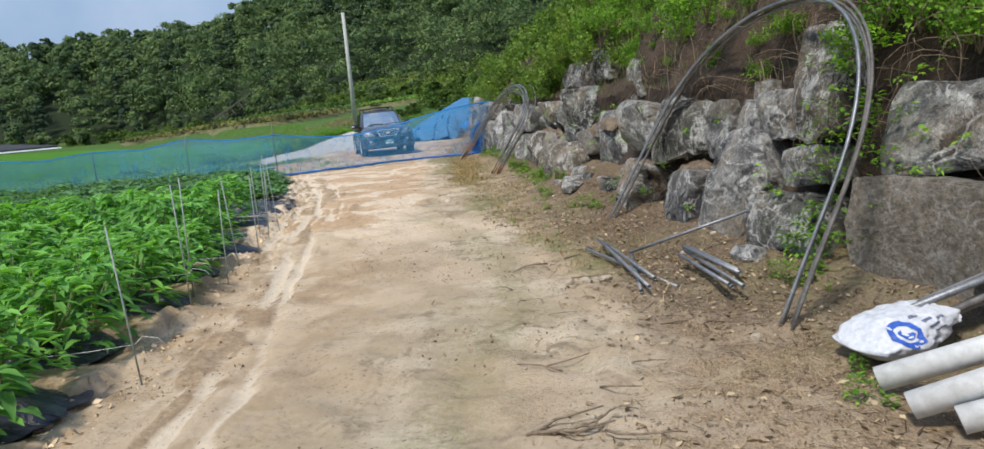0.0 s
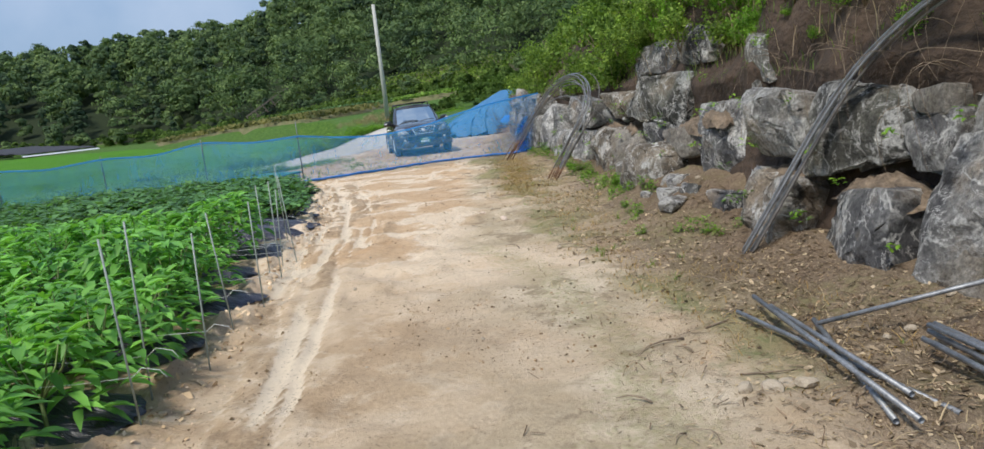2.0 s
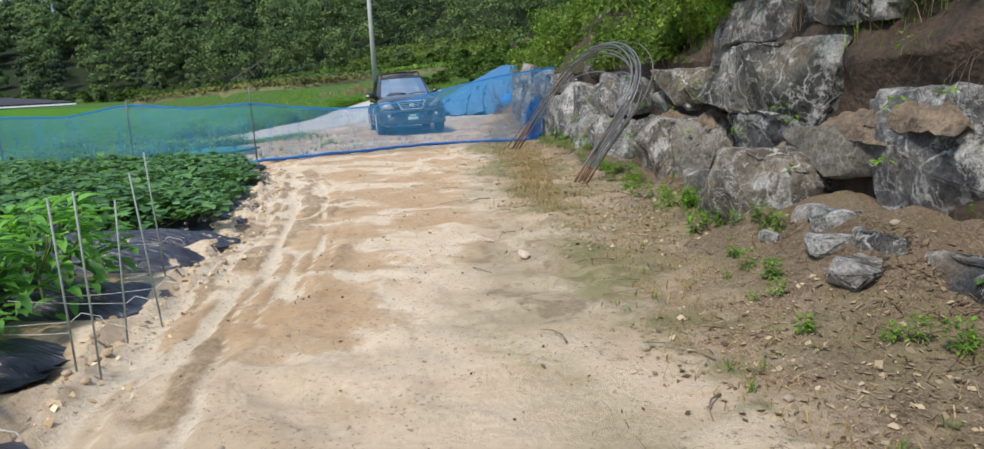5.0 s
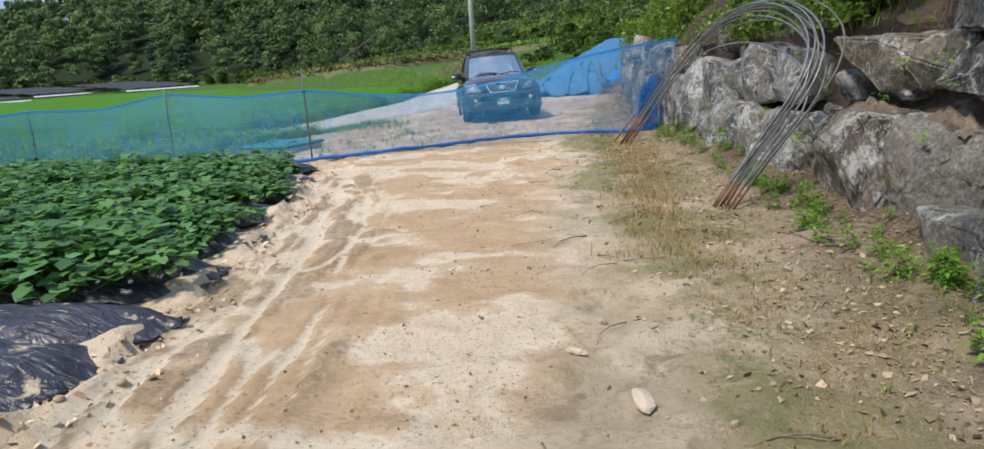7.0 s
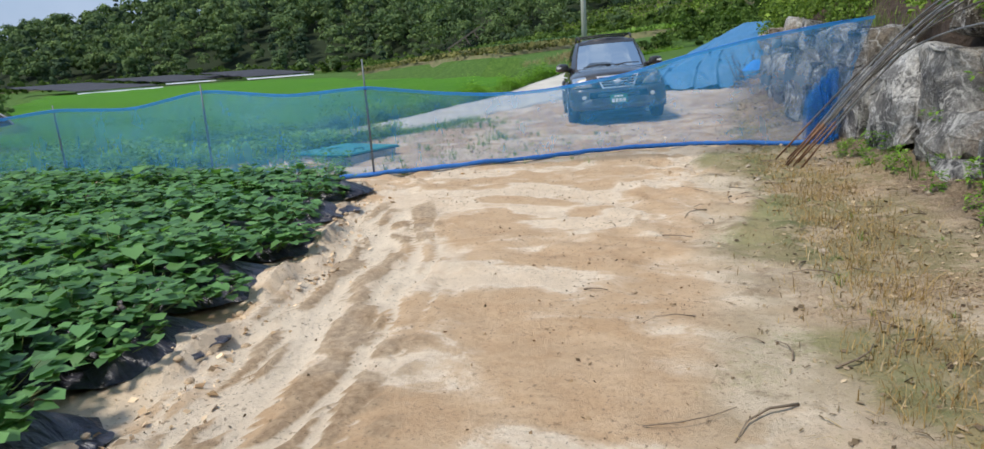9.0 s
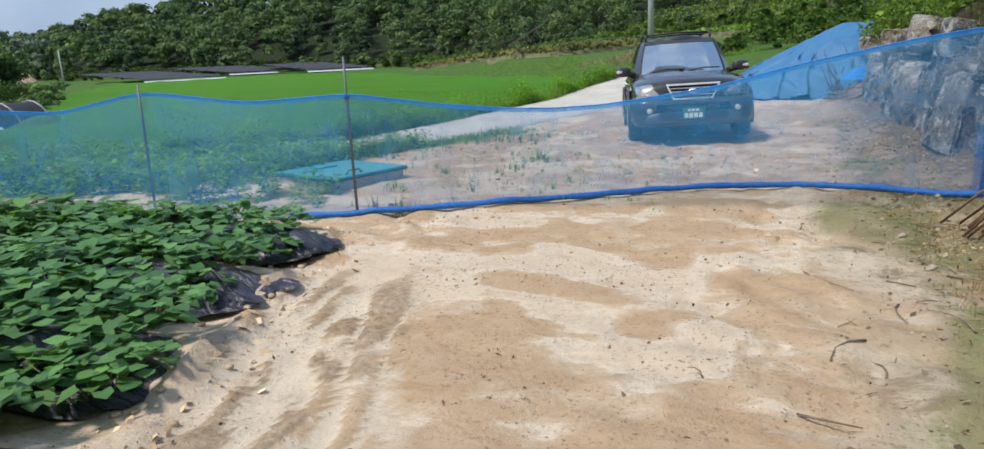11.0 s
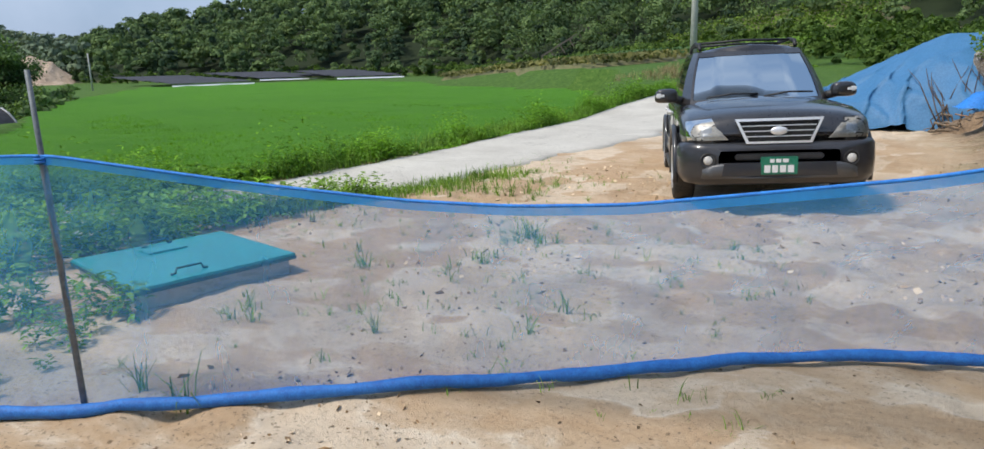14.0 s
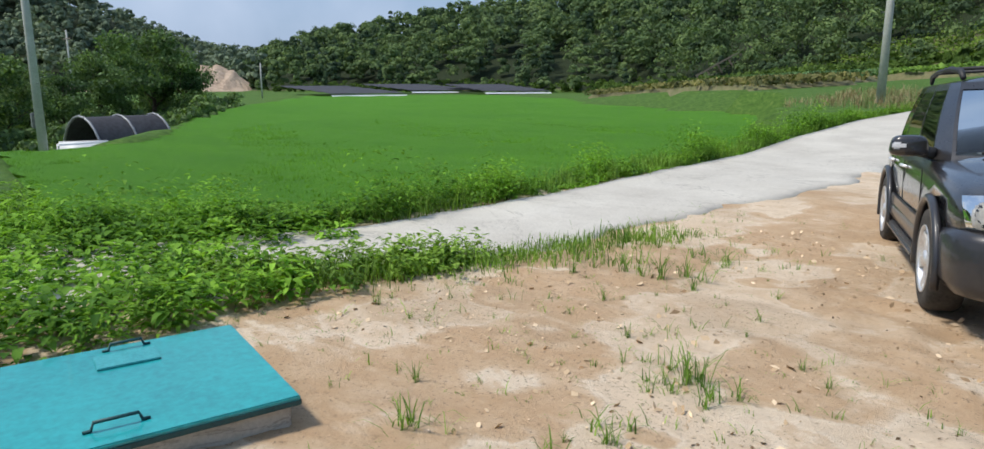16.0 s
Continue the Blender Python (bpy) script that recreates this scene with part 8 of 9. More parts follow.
# ---- weeds, bushes, litter ----
def weed_cloud(x, y, z, height, leaves, r, size=(0.05, 0.10), spread=0.16):
    """Broad leaves on many small upright weeds, as one set of faces."""
    n = len(x) * leaves
    X, Y, Z, H = (np.repeat(q, leaves) for q in (x, y, z, height))
    u = r.uniform(0.08, 1, n)
    ang = r.uniform(0, 2 * np.pi, n)
    rad = spread * r.uniform(0.1, 1, n) * (0.5 + H)
    base = np.stack([X + np.cos(ang) * rad * 0.6, Y + np.sin(ang) * rad * 0.6, Z + H * u], 1)
    L = r.uniform(*size, n)
    return long_leaves(base, ang + r.normal(0, 0.4, n), r.uniform(-0.1, 0.7, n), L, L * r.uniform(0.4, 0.7, n), r.uniform(0.1, 0.6, n))


def grass_cloud(x, y, z, height, k, r, width=(0.004, 0.009), spread=0.05, lean=0.9):
    n = len(x) * k
    base = np.stack([np.repeat(x, k) + r.normal(0, spread, n), np.repeat(y, k) + r.normal(0, spread, n), np.repeat(z, k) - 0.01], 1)
    return blades(base, r.uniform(0, 6.28, n), np.repeat(height, k) * r.uniform(0.5, 1.1, n), r.uniform(0.1, lean, n), r.uniform(*width, n))


def both(a, b):
    return np.concatenate([a[0], b[0]]), np.concatenate([a[1], b[1] + len(a[0])])


ROAD_EDGE_Y = [16, 18.2, 19.9, 21.2, 23, 26, 31, 36, 42, 48, 54]
ROAD_EDGE_X = [-16, -14.6, -12.4, -10.9, -10.2, -10.15, -10.4, -10.7, -10.6, -9.6, -7]


def bank_weeds():
    r = np.random.default_rng(71)
    n = 1250
    y = 20 + 34 * r.random(n) ** 1.4
    x = np.interp(y, ROAD_EDGE_Y, ROAD_EDGE_X) - 0.10 - np.interp(y, [20, 21.5, 24], [1.8, 1.5, 0.85]) * r.random(n) ** 1.2
    h = r.uniform(0.10, 0.40, n) * (0.70 + 1.7 * np.clip(smooth_noise(x, y, 0.8, 4) + 0.4 * smooth_noise(x, y, 2.0, 5), -0.35, 1))
    z = np.maximum(ground_z(x, y, False), -0.12)
    v, f = weed_cloud(x, y, z, h, 30, r, (0.05, 0.105), 0.24)
    m = 900
    gy = 20 + 34 * r.random(m) ** 1.4
    gx = np.interp(gy, ROAD_EDGE_Y, ROAD_EDGE_X) - 0.02 - np.interp(gy, [20, 21.5, 24], [1.8, 1.4, 0.9]) * r.random(m)
    g = grass_cloud(gx, gy, np.maximum(ground_z(gx, gy, False), -0.1), r.uniform(0.12, 0.42, m), 9, r, (0.006, 0.012))
    thing("bank_weeds", "dense mixed green weeds on the bank of the paddy", "weeds", kind="stuff", me=mesh_of("bank_weeds", v, f, M_WEED))
    thing("bank_grass", "tall grass among the weeds on the bank", "grass", kind="stuff", me=mesh_of("bank_grass", g[0], g[1], M_GRASS))
    # seedlings on the bare sand
    n = 900
    x, y = r.uniform(-9.0, -3.4, n), r.uniform(18.9, 26.5, n)
    keep = (smooth_noise(x, y, 0.7, 9) > -0.25) & ~((np.abs(x + 7.5) < 0.8) & (np.abs(y - 19.58) < 0.8)) & ~((np.abs(x + 4.3) < 1.2) & (y > 22.8)) & (x > np.interp(y, ROAD_EDGE_Y, ROAD_EDGE_X) + 1.9)
    x, y = x[keep], y[keep]
    v, f = grass_cloud(x, y, ground_z(x, y), 0.03 + 0.09 * r.random(len(x)) ** 2, 5, r, (0.003, 0.007), 0.02, 1.5)
    thing("seedlings", "thin green grass seedlings scattered over the sand", "grass", kind="stuff", me=mesh_of("seedlings", v, f, M_GRASS))
    # corner thicket behind the net
    n = 1400
    x, y = r.uniform(-15.5, -8.4, n), r.uniform(17.6, 22.6, n)
    keep = (y > 17.9 + 0.16 * (x + 8)) & (x + 8.4 < 0.9 * (y - 19.4) - 0.4 * smooth_noise(x, y, 1.2, 6)) | (x < -9.7) & (y > 18.0 + 0.12 * (x + 9.7))
    keep &= ~((np.abs(x + 7.5) < 0.9) & (np.abs(y - 19.6) < 0.9))
    keep &= ~((x > np.interp(y, ROAD_EDGE_Y, ROAD_EDGE_X) + 0.5) & (y > 21.3))
    x, y = x[keep], y[keep]
    h = r.uniform(0.10, 0.34, len(x))
    v, f = weed_cloud(x, y, ground_z(x, y, False), h, 18, r, (0.06, 0.13), 0.26)
    thing("corner_weeds", "thick green weeds growing behind the net fence", "weeds", kind="stuff", me=mesh_of("corner_weeds", v, f, M_WEED))
    # strip on the near edge of the slab
    n = 420
    s = r.random(n)
    x = np.interp(s, [0, 0.4, 0.75, 1], [-9.5, -8.5, -8.2, -7.5]) + r.normal(0, 0.16, n)
    y = np.interp(s, [0, 0.4, 0.75, 1], [20.6, 22.1, 23.0, 24.9]) + r.normal(0, 0.22, n)
    g = grass_cloud(x, y, ground_z(x, y, False) + 0.02, r.uniform(0.06, 0.22, n) * np.interp(s, [0, 0.6, 1], [1.2, 0.9, 0.6]) * (0.6 + 0.8 * np.clip(smooth_noise(x, y, 1.1, 8) + 0.4, 0, 1)), 14, r, (0.005, 0.011), 0.10)
    w = weed_cloud(x[s < 0.6], y[s < 0.6], ground_z(x[s < 0.6], y[s < 0.6], False), r.uniform(0.1, 0.3, int((s < 0.6).sum())), 14, r, (0.05, 0.09))
    v, f = both(g, w)
    thing("verge_grass", "green grass and weeds along the slab edge", "grass", kind="stuff", me=mesh_of("verge_grass", v, f, M_GRASS))
    n = 260
    x, y = r.uniform(-15, -9, n), r.uniform(47, 58, n)
    v, f = grass_cloud(x, y, ground_z(x, y, False), r.uniform(0.2, 0.5, n), 10, r, (0.012, 0.02), 0.15)
    thing("yellow_grass", "dry yellowish grass round the utility pole", "grass", kind="stuff", me=mesh_of("yellow_grass", v, f, M_DRY))
    n = 340
    y = r.uniform(12.4, 18.4, n)
    x = np.interp(y, [12.4, 14, 15.5, 17.6], [-0.35, -0.55, -0.60, -0.80]) + r.normal(0, 0.17, n)
    v, f = grass_cloud(x, y, ground_z(x, y, False), r.uniform(0.04, 0.15, n), 11, r, (0.002, 0.005), 0.07, 1.6)
    thing("dry_grass", "dry tawny grass stubble along the foot of the wall", "grass", kind="stuff", me=mesh_of("dry_grass", v, f, M_STRAWY))


M_STRAWY = foliage("dry_stubble", (0.22, 0.135, 0.055), (0.46, 0.32, 0.15), 0.8, 0.2, gloss=0.05)
bank_weeds()


def tuft_meshes():
    out = []
    for k in range(6):
        r = np.random.default_rng(800 + k)
        z0 = np.zeros(1)
        if k < 3:
            v, f = grass_cloud(z0, z0, z0, np.full(1, 0.16 + 0.04 * k), 9 + 4 * k, r, (0.006, 0.012), 0.03, 1.7)
            out.append((mesh_of("blades", v, f, M_GRASS), "foliage"))
        else:
            v, f = weed_cloud(z0, z0, z0, np.full(1, 0.20 + 0.05 * (k - 3)), 34 + 8 * k, r, (0.04, 0.085), 0.2)
            out.append((mesh_of("leaves", v, f, M_WEED), "foliage"))
    return out


TUFTS = tuft_meshes()


def tuft(x, y, k, s, rot):
    me, nm = TUFTS[k]
    ob = thing("grass_tuft" if k < 3 else "leafy_weed", "small tuft of green grass growing in the sand" if k < 3 else "small leafy green weed growing in dry ground", "grass tuft" if k < 3 else "weed", pose(x, y, float(ground_z(x, y)) - 0.005, 0, 0, rot), "tufts on the sand" if k < 3 else "weeds on the ground")
    ob.scale = (s, s, s)
    tagged(part(nm, me, ob), kind="stuff")


def scatter_tufts():
    r = np.random.default_rng(83)
    spots = [(-5.66, 21.57, 6), (-5.75, 20.87, 4), (-6.64, 23.32, 5), (-6.69, 24.22, 5), (-7.56, 23.28, 7), (-6.5, 20.42, 3), (-7.83, 24.4, 6), (-7.27, 23.4, 5), (-5.71, 21.62, 5), (-6.2, 19.3, 3), (-5.95, 18.15, 3), (-4.7, 19.7, 2)]
    for x, y, n in spots:
        for q in range(n):
            tuft(x + float(r.normal(0, 0.16)), y + float(r.normal(0, 0.16)), int(r.integers(0, 3)), float(r.uniform(0.5, 1.1)), float(r.uniform(0, 360)))
    for q in range(190):
        x, y = float(r.uniform(-8.6, -3.6)), float(r.uniform(18.8, 25.5))
        if abs(x + 7.5) < 0.75 and abs(y - 19.58) < 0.75 or abs(x + 4.3) < 1.2 and y > 22.8 or y < 18.7 + 0.7 * (x + 5.5):
            continue
        tuft(x, y, int(r.integers(0, 3)), 0.16 + 0.5 * float(r.random()) ** 2.2, float(r.uniform(0, 360)))
    # young leafy weeds by the cover and behind the net
    for x, y, s in ((-8.6, 20.17, 1.3), (-8.56, 19.75, 1.1), (-8.83, 18.1, 1.4), (-8.22, 18.11, 1.3), (-7.78, 18.5, 1.5), (-7.2, 18.72, 1.1), (-6.9, 18.55, 0.8), (-8.5, 18.6, 1.3), (-9.0, 18.9, 1.5), (-9.3, 18.3, 1.4), (-8.9, 19.4, 1.2), (-9.5, 19.4, 1.5), (-8.0, 17.9, 1.0), (-9.9, 18.2, 1.5), (-10.6, 18.4, 1.6), (-6.75, 17.72, 0.6), (-9.2, 20.3, 1.3), (-8.75, 20.7, 1.1)):
        for q in range(4):
            tuft(x + float(r.normal(0, 0.16)), y + float(r.normal(0, 0.16)), 3 + int(r.integers(0, 3)), s * float(r.uniform(0.6, 1.0)), float(r.uniform(0, 360)))
    # along the foot of the wall
    for x, y, s in ((1.19, 11.09, 1.3), (1.27, 10.14, 1.25), (0.98, 9.75, 0.8), (0.95, 9.2, 0.7), (1.10, 8.75, 0.7), (0.63, 13.65, 1.0), (-0.23, 18.83, 1.3), (0.62, 12.93, 1.1), (0.85, 11.9, 1.15), (1.08, 11.6, 1.1), (-0.05, 17.23, 1.2), (0.2, 16.6, 1.1), (0.35, 16.0, 1.0), (1.0, 12.5, 0.9), (1.8, 8.2, 0.8), (2.75, 4.75, 1.0), (2.8, 4.35, 1.1), (-0.35, 18.4, 1.2), (-0.5, 19.2, 1.2), (-0.1, 17.8, 1.1), (2.35, 2.85, 0.8)):
        for q in range(4):
            tuft(x + float(r.normal(0, 0.10)), y + float(r.normal(0, 0.20)), 3 + int(r.integers(0, 3)) if q else int(r.integers(0, 3)), s * float(r.uniform(0.35, 0.72)), float(r.uniform(0, 360)))
    for q in range(95):
        y = float(r.uniform(8.0, 15.5))
        x = float(wall_x(y)) - 0.22 - abs(float(r.normal(0, 0.12)))
        if 8.4 < y < 10.8:
            continue
        tuft(x, y, 3 + int(r.integers(0, 3)) if q % 3 else int(r.integers(0, 3)), float(r.uniform(0.3, 0.6)), float(r.uniform(0, 360)))
    for q in range(34):
        y = float(r.uniform(5, 20))
        x = float(np.interp(y, LITTER_Y, LITTER_X)) + float(r.normal(0.45, 0.4))
        if x < wall_x(y) - 0.1:
            tuft(x, y, int(r.integers(0, 3)), float(r.uniform(0.2, 0.55)), float(r.uniform(0, 360)))


scatter_tufts()


def litter():
    """Dead leaves, straw and chips over the strip below the wall, and dry grass."""
    r = np.random.default_rng(97)
    n = 34000
    y = 1.5 + 26 * r.random(n) ** 1.25
    x = np.interp(y, LITTER_Y, LITTER_X) + np.abs(r.normal(0.0, 1.0, n)) + r.normal(0, 0.25, n)
    keep = (x < wall_x(y) + 0.25) & (r.random(n) < 0.30 + 0.70 * sstep(1.6, 0.1, wall_x(y) - x)) & (smooth_noise(x, y, 1.3, 27) > -0.45)
    x, y = x[keep], y[keep]
    c = np.stack([x, y, ground_z(x, y) + 0.006], 1)
    nrm = np.tile([[0, 0, 1.0]], (len(x), 1))
    v, f = leaf_quads(c, nrm, 0.005 + 0.022 * r.random(len(x)) ** 1.8, r, 0.75)
    thing("leaf_litter", "brown dead leaves and chips below the wall", "leaf litter", kind="stuff", me=mesh_of("leaf_litter", v, f, M_LITTER))
    # straw lying flat
    n = 11000
    y = 2 + 22 * r.random(n) ** 1.2
    x = np.interp(y, LITTER_Y, LITTER_X) + r.normal(0.75, 0.6, n)
    keep = (x < wall_x(y) + 0.05) & (smooth_noise(x, y, 0.9, 33) > -0.3)
    x, y = x[keep], y[keep]
    a, L = r.uniform(0, 6.28, len(x)), 0.006 + 0.032 * r.random(len(x)) ** 2
    d = np.stack([np.cos(a) * L, np.sin(a) * L, r.normal(0, 0.1, len(x)) * L], 1)
    w = np.stack([-np.sin(a), np.cos(a), 0 * a], 1) * r.uniform(0.0012, 0.0035, len(x))[:, None]
    c = np.stack([x, y, ground_z(x, y) + 0.010], 1)
    v = np.stack([c - d - w, c - d + w, c + d + w, c + d - w], 1).reshape(-1, 3)
    thing("straw", "dry straw and stalks strewn below the wall", "straw", kind="stuff", me=mesh_of("straw", v, np.arange(len(v)).reshape(-1, 4), M_DRY))
    m = 520
    y = r.uniform(4, 24, m)
    x = np.interp(y, LITTER_Y, LITTER_X) + r.normal(0.7, 0.55, m)
    k = x < wall_x(y)
    x, y = x[k], y[k]
    k2 = 4
    base = np.repeat(np.stack([x, y, ground_z(x, y)], 1), k2, 0) + r.normal(0, 0.05, (len(x) * k2, 3)) * (1, 1, 0)
    v, f = blades(base, r.uniform(0, 6.28, len(base)), r.uniform(0.02, 0.07, len(base)), r.uniform(0.5, 2.5, len(base)), r.uniform(0.003, 0.007, len(base)))
    # tawny dead grass in clumps along the strip
    m = 330
    y = np.concatenate([r.uniform(11, 20, 230), r.uniform(5, 11, 100)])
    x = np.interp(y, LITTER_Y, LITTER_X) + np.abs(r.normal(0.1, 0.45, m)) + 0.1
    k = x < wall_x(y) - 0.1
    x, y = x[k], y[k]
    g = grass_cloud(x, y, ground_z(x, y), r.uniform(0.02, 0.07, len(x)), 15, r, (0.003, 0.007), 0.13, 2.4)
    thing("tawny_grass", "tawny dead grass clumps on the strip below the wall", "dry grass", kind="stuff", me=mesh_of("tawny_grass", g[0], g[1], M_TAWNY))
    thing("dry_stalks", "short dry straw stalks in the strip below the wall", "dry grass", kind="stuff", me=mesh_of("dry_stalks", v, f, M_DRY))
    # broken clods and grit behind the net
    n = 5200
    y, x = r.uniform(18.2, 26, n), r.uniform(-9.5, -2.0, n)
    k = (smooth_noise(x, y, 0.8, 35) > -0.2) & ~((np.abs(x + 7.5) < 0.75) & (np.abs(y - 19.58) < 0.75)) & (x > np.interp(y, ROAD_EDGE_Y, ROAD_EDGE_X) + 1.9)
    x, y = x[k], y[k]
    c = np.stack([x, y, ground_z(x, y) + 0.006], 1)
    v, f = leaf_quads(c, r.normal(0, 0.5, (len(x), 3)) + [[0, 0, 0.8]], 0.006 + 0.030 * r.random(len(x)) ** 3, r, 0.8)
    thing("grit", "pale grit and broken clods on the sand", "grit", kind="stuff", me=mesh_of("grit", v, f, M_GRIT))
    # loose lumps along the edge of the bed
    n = 1500
    y = r.uniform(2.0, 17.4, n)
    x = crop_x(y) + 0.10 + r.normal(0, 0.14, n)
    c = np.stack([x, y, ground_z(x, y) + 0.006], 1)
    v, f = leaf_quads(c, r.normal(0, 0.6, (n, 3)) + [[0, 0, 0.7]], 0.006 + 0.026 * r.random(n) ** 2.5, r, 0.8)
    thing("loose_earth", "loose lumps of earth along the bed edge", "earth", kind="stuff", me=mesh_of("loose_earth", v, f, M_GRIT))
    # dark bark and twigs heaped against the stones
    n = 9000
    y = 2 + 16 * r.random(n) ** 1.6
    x = wall_x(y) - np.abs(r.normal(0, 1, n)) * np.interp(y, [2, 5.5, 7, 8.5, 18], [0.95, 0.95, 0.45, 0.22, 0.18])
    a, L = r.normal(0.3, 0.9, n), 0.008 + 0.045 * r.random(n) ** 2
    d = np.stack([np.cos(a) * L, np.sin(a) * L, r.normal(0, 0.18, n) * L], 1)
    w = np.stack([-np.sin(a), np.cos(a), 0 * a], 1) * r.uniform(0.0012, 0.004, n)[:, None]
    c = np.stack([x, y, ground_z(x, y) + 0.014], 1)
    v = np.stack([c - d - w, c - d + w, c + d + w, c + d - w], 1).reshape(-1, 3)
    thing("bark_litter", "dark bark and twigs heaped at the wall foot", "bark litter", kind="stuff", me=mesh_of("bark_litter", v, np.arange(len(v)).reshape(-1, 4), M_BARKLITTER))
    # crumbs of earth scattered on the track
    n = 7500
    y = r.uniform(1.5, 24, n)
    x = r.uniform(-6.0, 1.5, n)
    x, y = np.concatenate([x, r.uniform(-1.6, 2.2, 6000)]), np.concatenate([y, 1.2 + 6 * r.random(6000) ** 1.3])
    k = (x > crop_x(np.minimum(y, 17.9)) + 0.1) & (x < wall_x(y)) & (smooth_noise(x, y, 0.9, 15) > -0.15)
    cx, cy = r.uniform(-7.0, 0.5, 16000), r.uniform(8.0, 24.0, 16000)
    near = (cx > crop_x(np.minimum(cy, 17.9)) + 0.1) & (cx < wall_x(cy)) & (smooth_noise(cx, cy, 1.5, 16) + 0.5 * smooth_noise(cx, cy, 4, 17) > 0.35)
    near &= ~((np.abs(cx + 7.5) < 0.75) & (np.abs(cy - 19.58) < 0.75))
    x, y = np.concatenate([x[k], cx[near]]), np.concatenate([y[k], cy[near]])
    c = np.stack([x, y, ground_z(x, y) + 0.004], 1)
    v, f = leaf_quads(c, np.tile([[0, 0, 1.0]], (len(x), 1)), 0.003 + 0.013 * r.random(len(x)) ** 2, r, 0.6)
    thing("earth_crumbs", "dark crumbs of earth scattered on the sand", "crumbs", kind="stuff", me=mesh_of("earth_crumbs", v, f, M_CRUMB))


M_TAWNY = foliage("tawny_blades", (0.22, 0.13, 0.055), (0.42, 0.29, 0.13), 0.8, 0.25, gloss=0.1)
M_LITTER = foliage("dead_leaves", (0.075, 0.050, 0.033), (0.52, 0.40, 0.275), 0.85, 0.1, gloss=0.1)
M_GRIT = foliage("pale_grit", (0.42, 0.30, 0.19), (0.72, 0.57, 0.41), 0.9, 0.0, gloss=0.1)
M_BARKLITTER = foliage("bark_bits", (0.05, 0.035, 0.025), (0.26, 0.185, 0.125), 0.9, 0.0, gloss=0.1)
M_CRUMB = foliage("earth_crumb", (0.08, 0.055, 0.035), (0.30, 0.21, 0.13), 0.9, 0.0, gloss=0.1)
litter()


def bush_mesh(seed, rad, leaves, size, mat):
    r = np.random.default_rng(seed)
    nb = 9
    c = r.normal(0, 0.42, (nb, 3)) * rad
    c[:, 2] = np.abs(c[:, 2]) + 0.25 * rad
    k = leaves // nb
    d = r.normal(size=(nb * k, 3))
    d /= np.linalg.norm(d, axis=1, keepdims=True)
    cc = np.repeat(c, k, 0) + d * np.repeat(r.uniform(0.35, 0.62, nb) * rad, k)[:, None] * r.uniform(0.5, 1.1, (nb * k, 1))
    v, f = leaf_quads(cc, d, r.uniform(0.6, 1.2, nb * k) * size, r, 0.45)
    return mesh_of("leaves", v, f, mat)


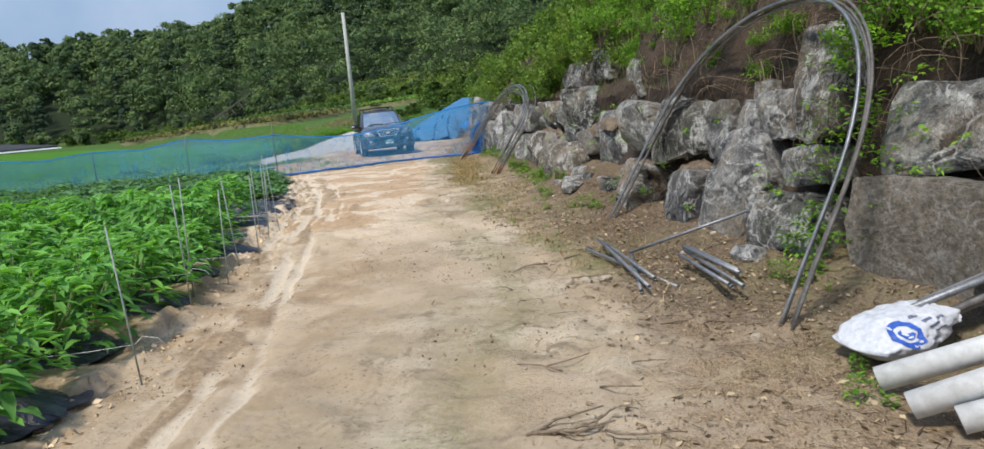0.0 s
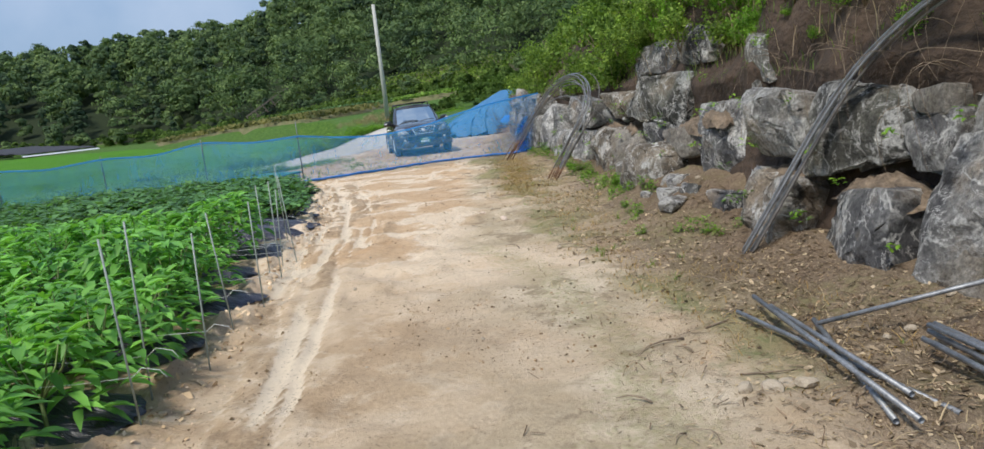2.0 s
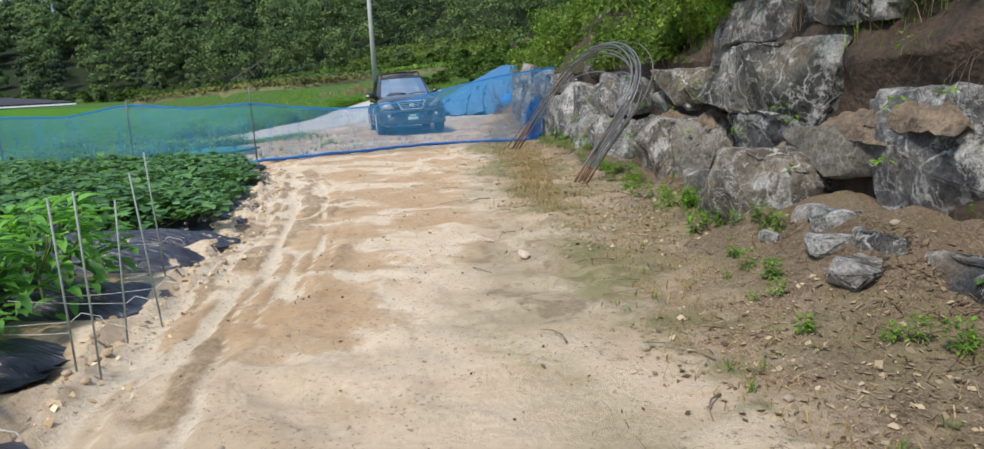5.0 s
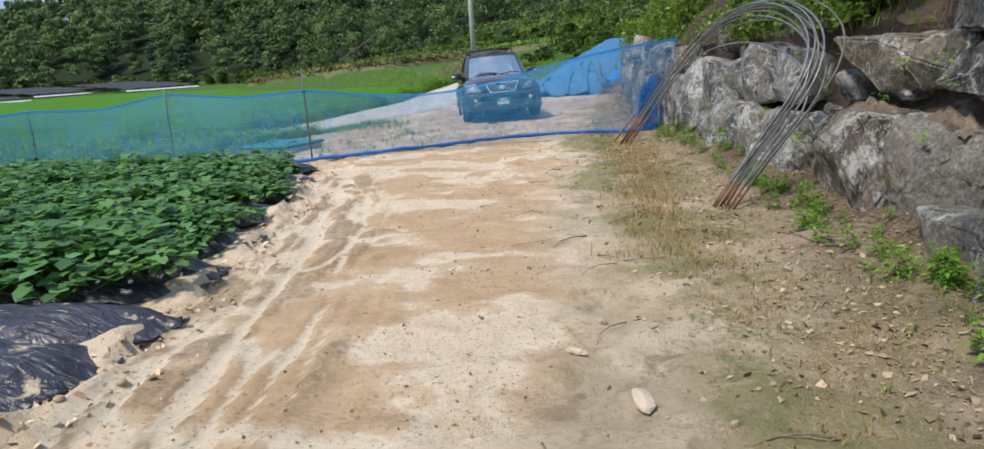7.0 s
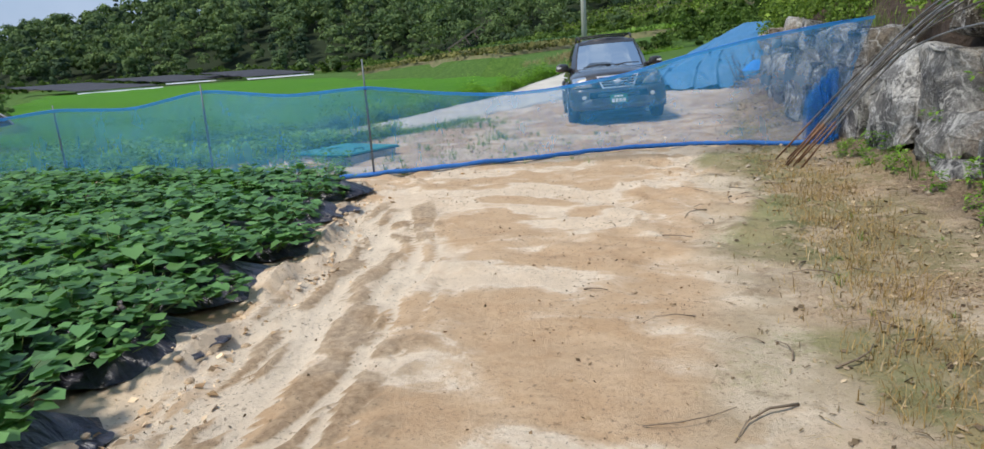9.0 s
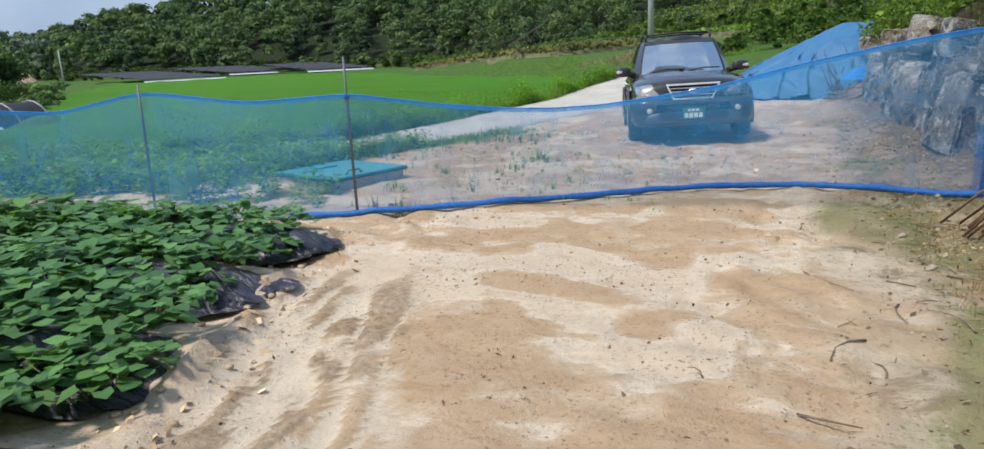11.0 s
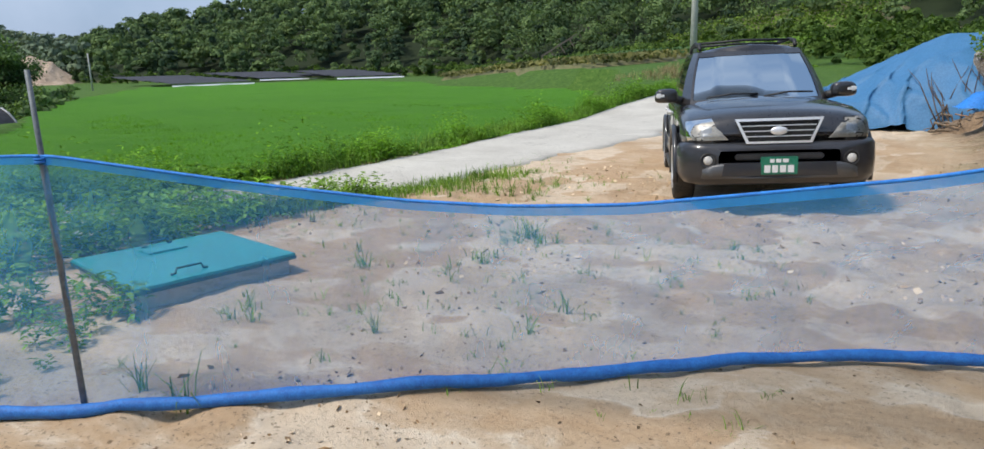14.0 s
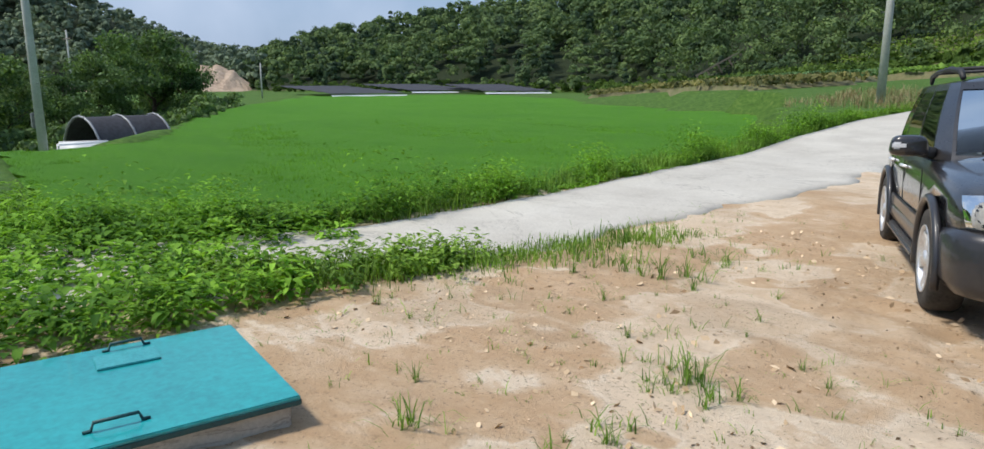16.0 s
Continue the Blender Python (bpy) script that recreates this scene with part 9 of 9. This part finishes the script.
def bushes():
    r = np.random.default_rng(101)
    bright = [bush_mesh(500 + k, 0.75, 1050, 0.056, M_BUSH) for k in range(4)]
    deep = [bush_mesh(520 + k, 0.6, 750, 0.048, M_WEED) for k in range(4)]
    pieces = []
    for k in range(7):
        a = k * 0.9
        pieces.append(tube([(0, 0, -0.35), (0.18 * math.cos(a), 0.18 * math.sin(a), 0.2), (0.45 * math.cos(a), 0.45 * math.sin(a), 0.55)], [0.014, 0.01, 0.004], 5))
    v, f = joined(pieces)
    stems = mesh_of("stems", v, f, M_TWIG, True)

    def put(y, u, s, kinds, label, z=None):
        x = float(wall_x(y)) + float(bank_back(y)) + u
        t = thing("bush", label, "bush", pose(x, y, float(hillside_z(x, y)) + 0.05 if z is None else z, 0, 0, float(r.uniform(0, 360))), "bushes on the bank")
        t.scale = (s, s, s * float(r.uniform(0.8, 1.1)))
        part("leaves", kinds[int(r.integers(len(kinds)))], t)
        part("branchwork", stems, t)
    for q in range(66):
        y = float(r.uniform(12.5, 36))
        put(y, float(0.75 + 4.5 * r.random() ** 1.3), float(r.uniform(0.6, 1.25)), bright, "bright green leafy bush spilling over the earth bank")
    for q in range(10):
        put(float(r.uniform(15, 30)), float(r.uniform(0.45, 0.9)), float(r.uniform(0.4, 0.7)), bright, "bright green leafy bush spilling over the earth bank")
    for q in range(14):
        put(float(r.uniform(32, 37.5)), float(r.uniform(-0.25, 0.9)), float(r.uniform(0.6, 1.0)), bright, "bright green leafy bush at the end of the wall")
    for q in range(58):
        y = float(r.uniform(3.5, 13.5))
        put(y, float(1.3 + 2.6 * r.random() ** 0.9), float(r.uniform(0.5, 1.0)), deep if r.random() < 0.65 else bright, "green shrub growing on the brown bank")
    for q in range(44):
        y = float(r.uniform(9.3, 14.0)) if q % 4 else float(r.uniform(4.0, 9.3))
        put(y, float(r.uniform(0.62, 1.1)), float(r.uniform(0.22, 0.52)), deep if r.random() < 0.8 else bright, "small green shrub rooted above the boulders")
    for q in range(34):
        put(float(r.uniform(4.6, 9.6)), float(r.uniform(0.45, 0.72)), float(r.uniform(0.12, 0.3)), deep, "small green shrub rooted in the earth bank")
    # shrubs hanging over the upper edge of the stones
    for q in range(6):
        z = float(r.uniform(1.9, 2.3))
        put(float(r.uniform(4.6, 8.0)), 0.05 + 0.5 * (z - 1.9), float(r.uniform(0.25, 0.42)), deep, "green shrub hanging over the boulders", z)
    for q in range(44):
        near = q % 2
        y = float(r.uniform(3.3, 4.9) if near else r.uniform(10.0, 14.5))
        z = float(r.uniform(1.55, 2.3) if near else r.uniform(1.9, 2.5))
        put(y, 0.30 + 0.25 * (z - 1.6) - 0.15 * float(r.random()), float(r.uniform(0.22, 0.42)), deep if q % 4 else bright, "green shrub hanging over the boulders", z)
    for y, u, s in ((9.6, 0.65, 0.3), (8.4, 0.7, 0.3), (10.9, 0.7, 0.35), (12.0, 0.7, 0.4), (4.1, 0.9, 0.5), (3.3, 0.9, 0.6), (2.5, 0.9, 0.6)):
        put(y, u, s, deep, "small green shrub rooted above the boulders")


bushes()


def vines_and_roots():
    """Dry roots and creepers hanging over the bank, green sprays on the stones."""
    r = np.random.default_rng(113)
    pieces = []
    for q in range(900):
        y = float(r.uniform(1.8, 14.5))
        u = float(r.uniform(0.35, 1.5))
        x0 = float(wall_x(y) + bank_back(y)) + u
        z0 = float(hillside_z(x0, y)) + 0.05
        L = float(r.uniform(0.2, 0.75))
        dy = float(r.normal(0, 0.25))
        pts = []
        for s in np.linspace(0, 1, 6):
            yy = y + dy * s + 0.05 * math.sin(5 * s + q)
            xx = x0 - L * 0.20 * s - 0.04 * math.sin(math.pi * s) + 0.02 * math.sin(7 * s + q)
            zz = z0 + 0.02 * math.sin(math.pi * s) - L * 0.80 * s
            zf = float(hillside_z(max(xx, float(wall_x(yy) + bank_back(yy)) + 0.41), yy))
            pts.append((xx, yy, max(zz, min(zf, z0) - 0.8)))
        pieces.append(tube(pts, [0.0026, 0.0023, 0.002, 0.0018, 0.0015, 0.001], 3, False))
    v, f = joined(pieces)
    thing("hanging_roots", "tangle of dry brown roots hanging over the bank", "roots", kind="stuff", me=mesh_of("hanging_roots", v, f, M_ROOT, True))
    n = 900
    y = r.uniform(1.8, 30, n)
    u = 0.45 + np.abs(r.normal(0, 0.6, n))
    x = wall_x(y) + bank_back(y) + u
    z = hillside_z(x, y)
    g = grass_cloud(x, y, z, r.uniform(0.06, 0.2, n), 9, r, (0.003, 0.007), 0.08)
    thing("bank_tufts", "grass hanging from the top of the boulder wall", "grass", kind="stuff", me=mesh_of("bank_tufts", g[0], g[1], M_GRASS))
    n = 260
    y = r.uniform(1.8, 14, n)
    x = wall_x(y) + bank_back(y) + 0.45 + np.abs(r.normal(0, 0.7, n))
    g = grass_cloud(x, y, hillside_z(x, y), r.uniform(0.15, 0.45, n), 8, r, (0.004, 0.008), 0.09)
    thing("dead_grass", "brown dead grass on the earth bank", "dry grass", kind="stuff", me=mesh_of("dead_grass", g[0], g[1], M_LITTER))
    # dry bramble stems trailing down over the near stones
    pieces = []
    for q in range(70):
        y = float(r.uniform(3.9, 8.4)) if q % 3 else float(r.uniform(3.9, 5.8))
        z1 = float(r.uniform(1.1, 2.0))
        L, dy = float(r.uniform(0.2, 0.6)), float(r.normal(0, 0.25))
        ph = float(r.uniform(0, 6))
        pts = []
        for s in np.linspace(0, 1, 8):
            yy = y + dy * s + 0.05 * math.sin(6 * s + ph)
            zz = z1 - L * s * s + 0.12 * math.sin(math.pi * s)
            pts.append((float(wall_x(yy)) + 0.2 * zz - 0.10 - 0.10 * math.sin(math.pi * s) + 0.25 * (1 - s) ** 2, yy, zz))
        pieces.append(tube(pts, [0.0028, 0.0026, 0.0024, 0.0022, 0.002, 0.0017, 0.0014, 0.001], 4, False))
    v, f = joined(pieces)
    thing("dry_brambles", "dry pale bramble stems trailing over the boulders", "brambles", kind="stuff", me=mesh_of("dry_brambles", v, f, M_TWIG, True))
    # creepers over the stones
    n = 170
    y = np.concatenate([r.normal(4.55, 0.2, 110), r.uniform(4, 18, 60)])
    zz = np.concatenate([r.uniform(0.2, 1.7, 110), r.uniform(0.3, 1.5, 60)])
    x = wall_x(y) + 0.2 * zz - 0.03 - 0.12 * r.random(n)
    v, f = weed_cloud(x, y, zz, np.full(n, 0.08), 9, r, (0.03, 0.07), 0.12)
    thing("creepers", "sparse green creepers between the boulders", "creepers", kind="stuff", me=mesh_of("creepers", v, f, M_WEED))


vines_and_roots()
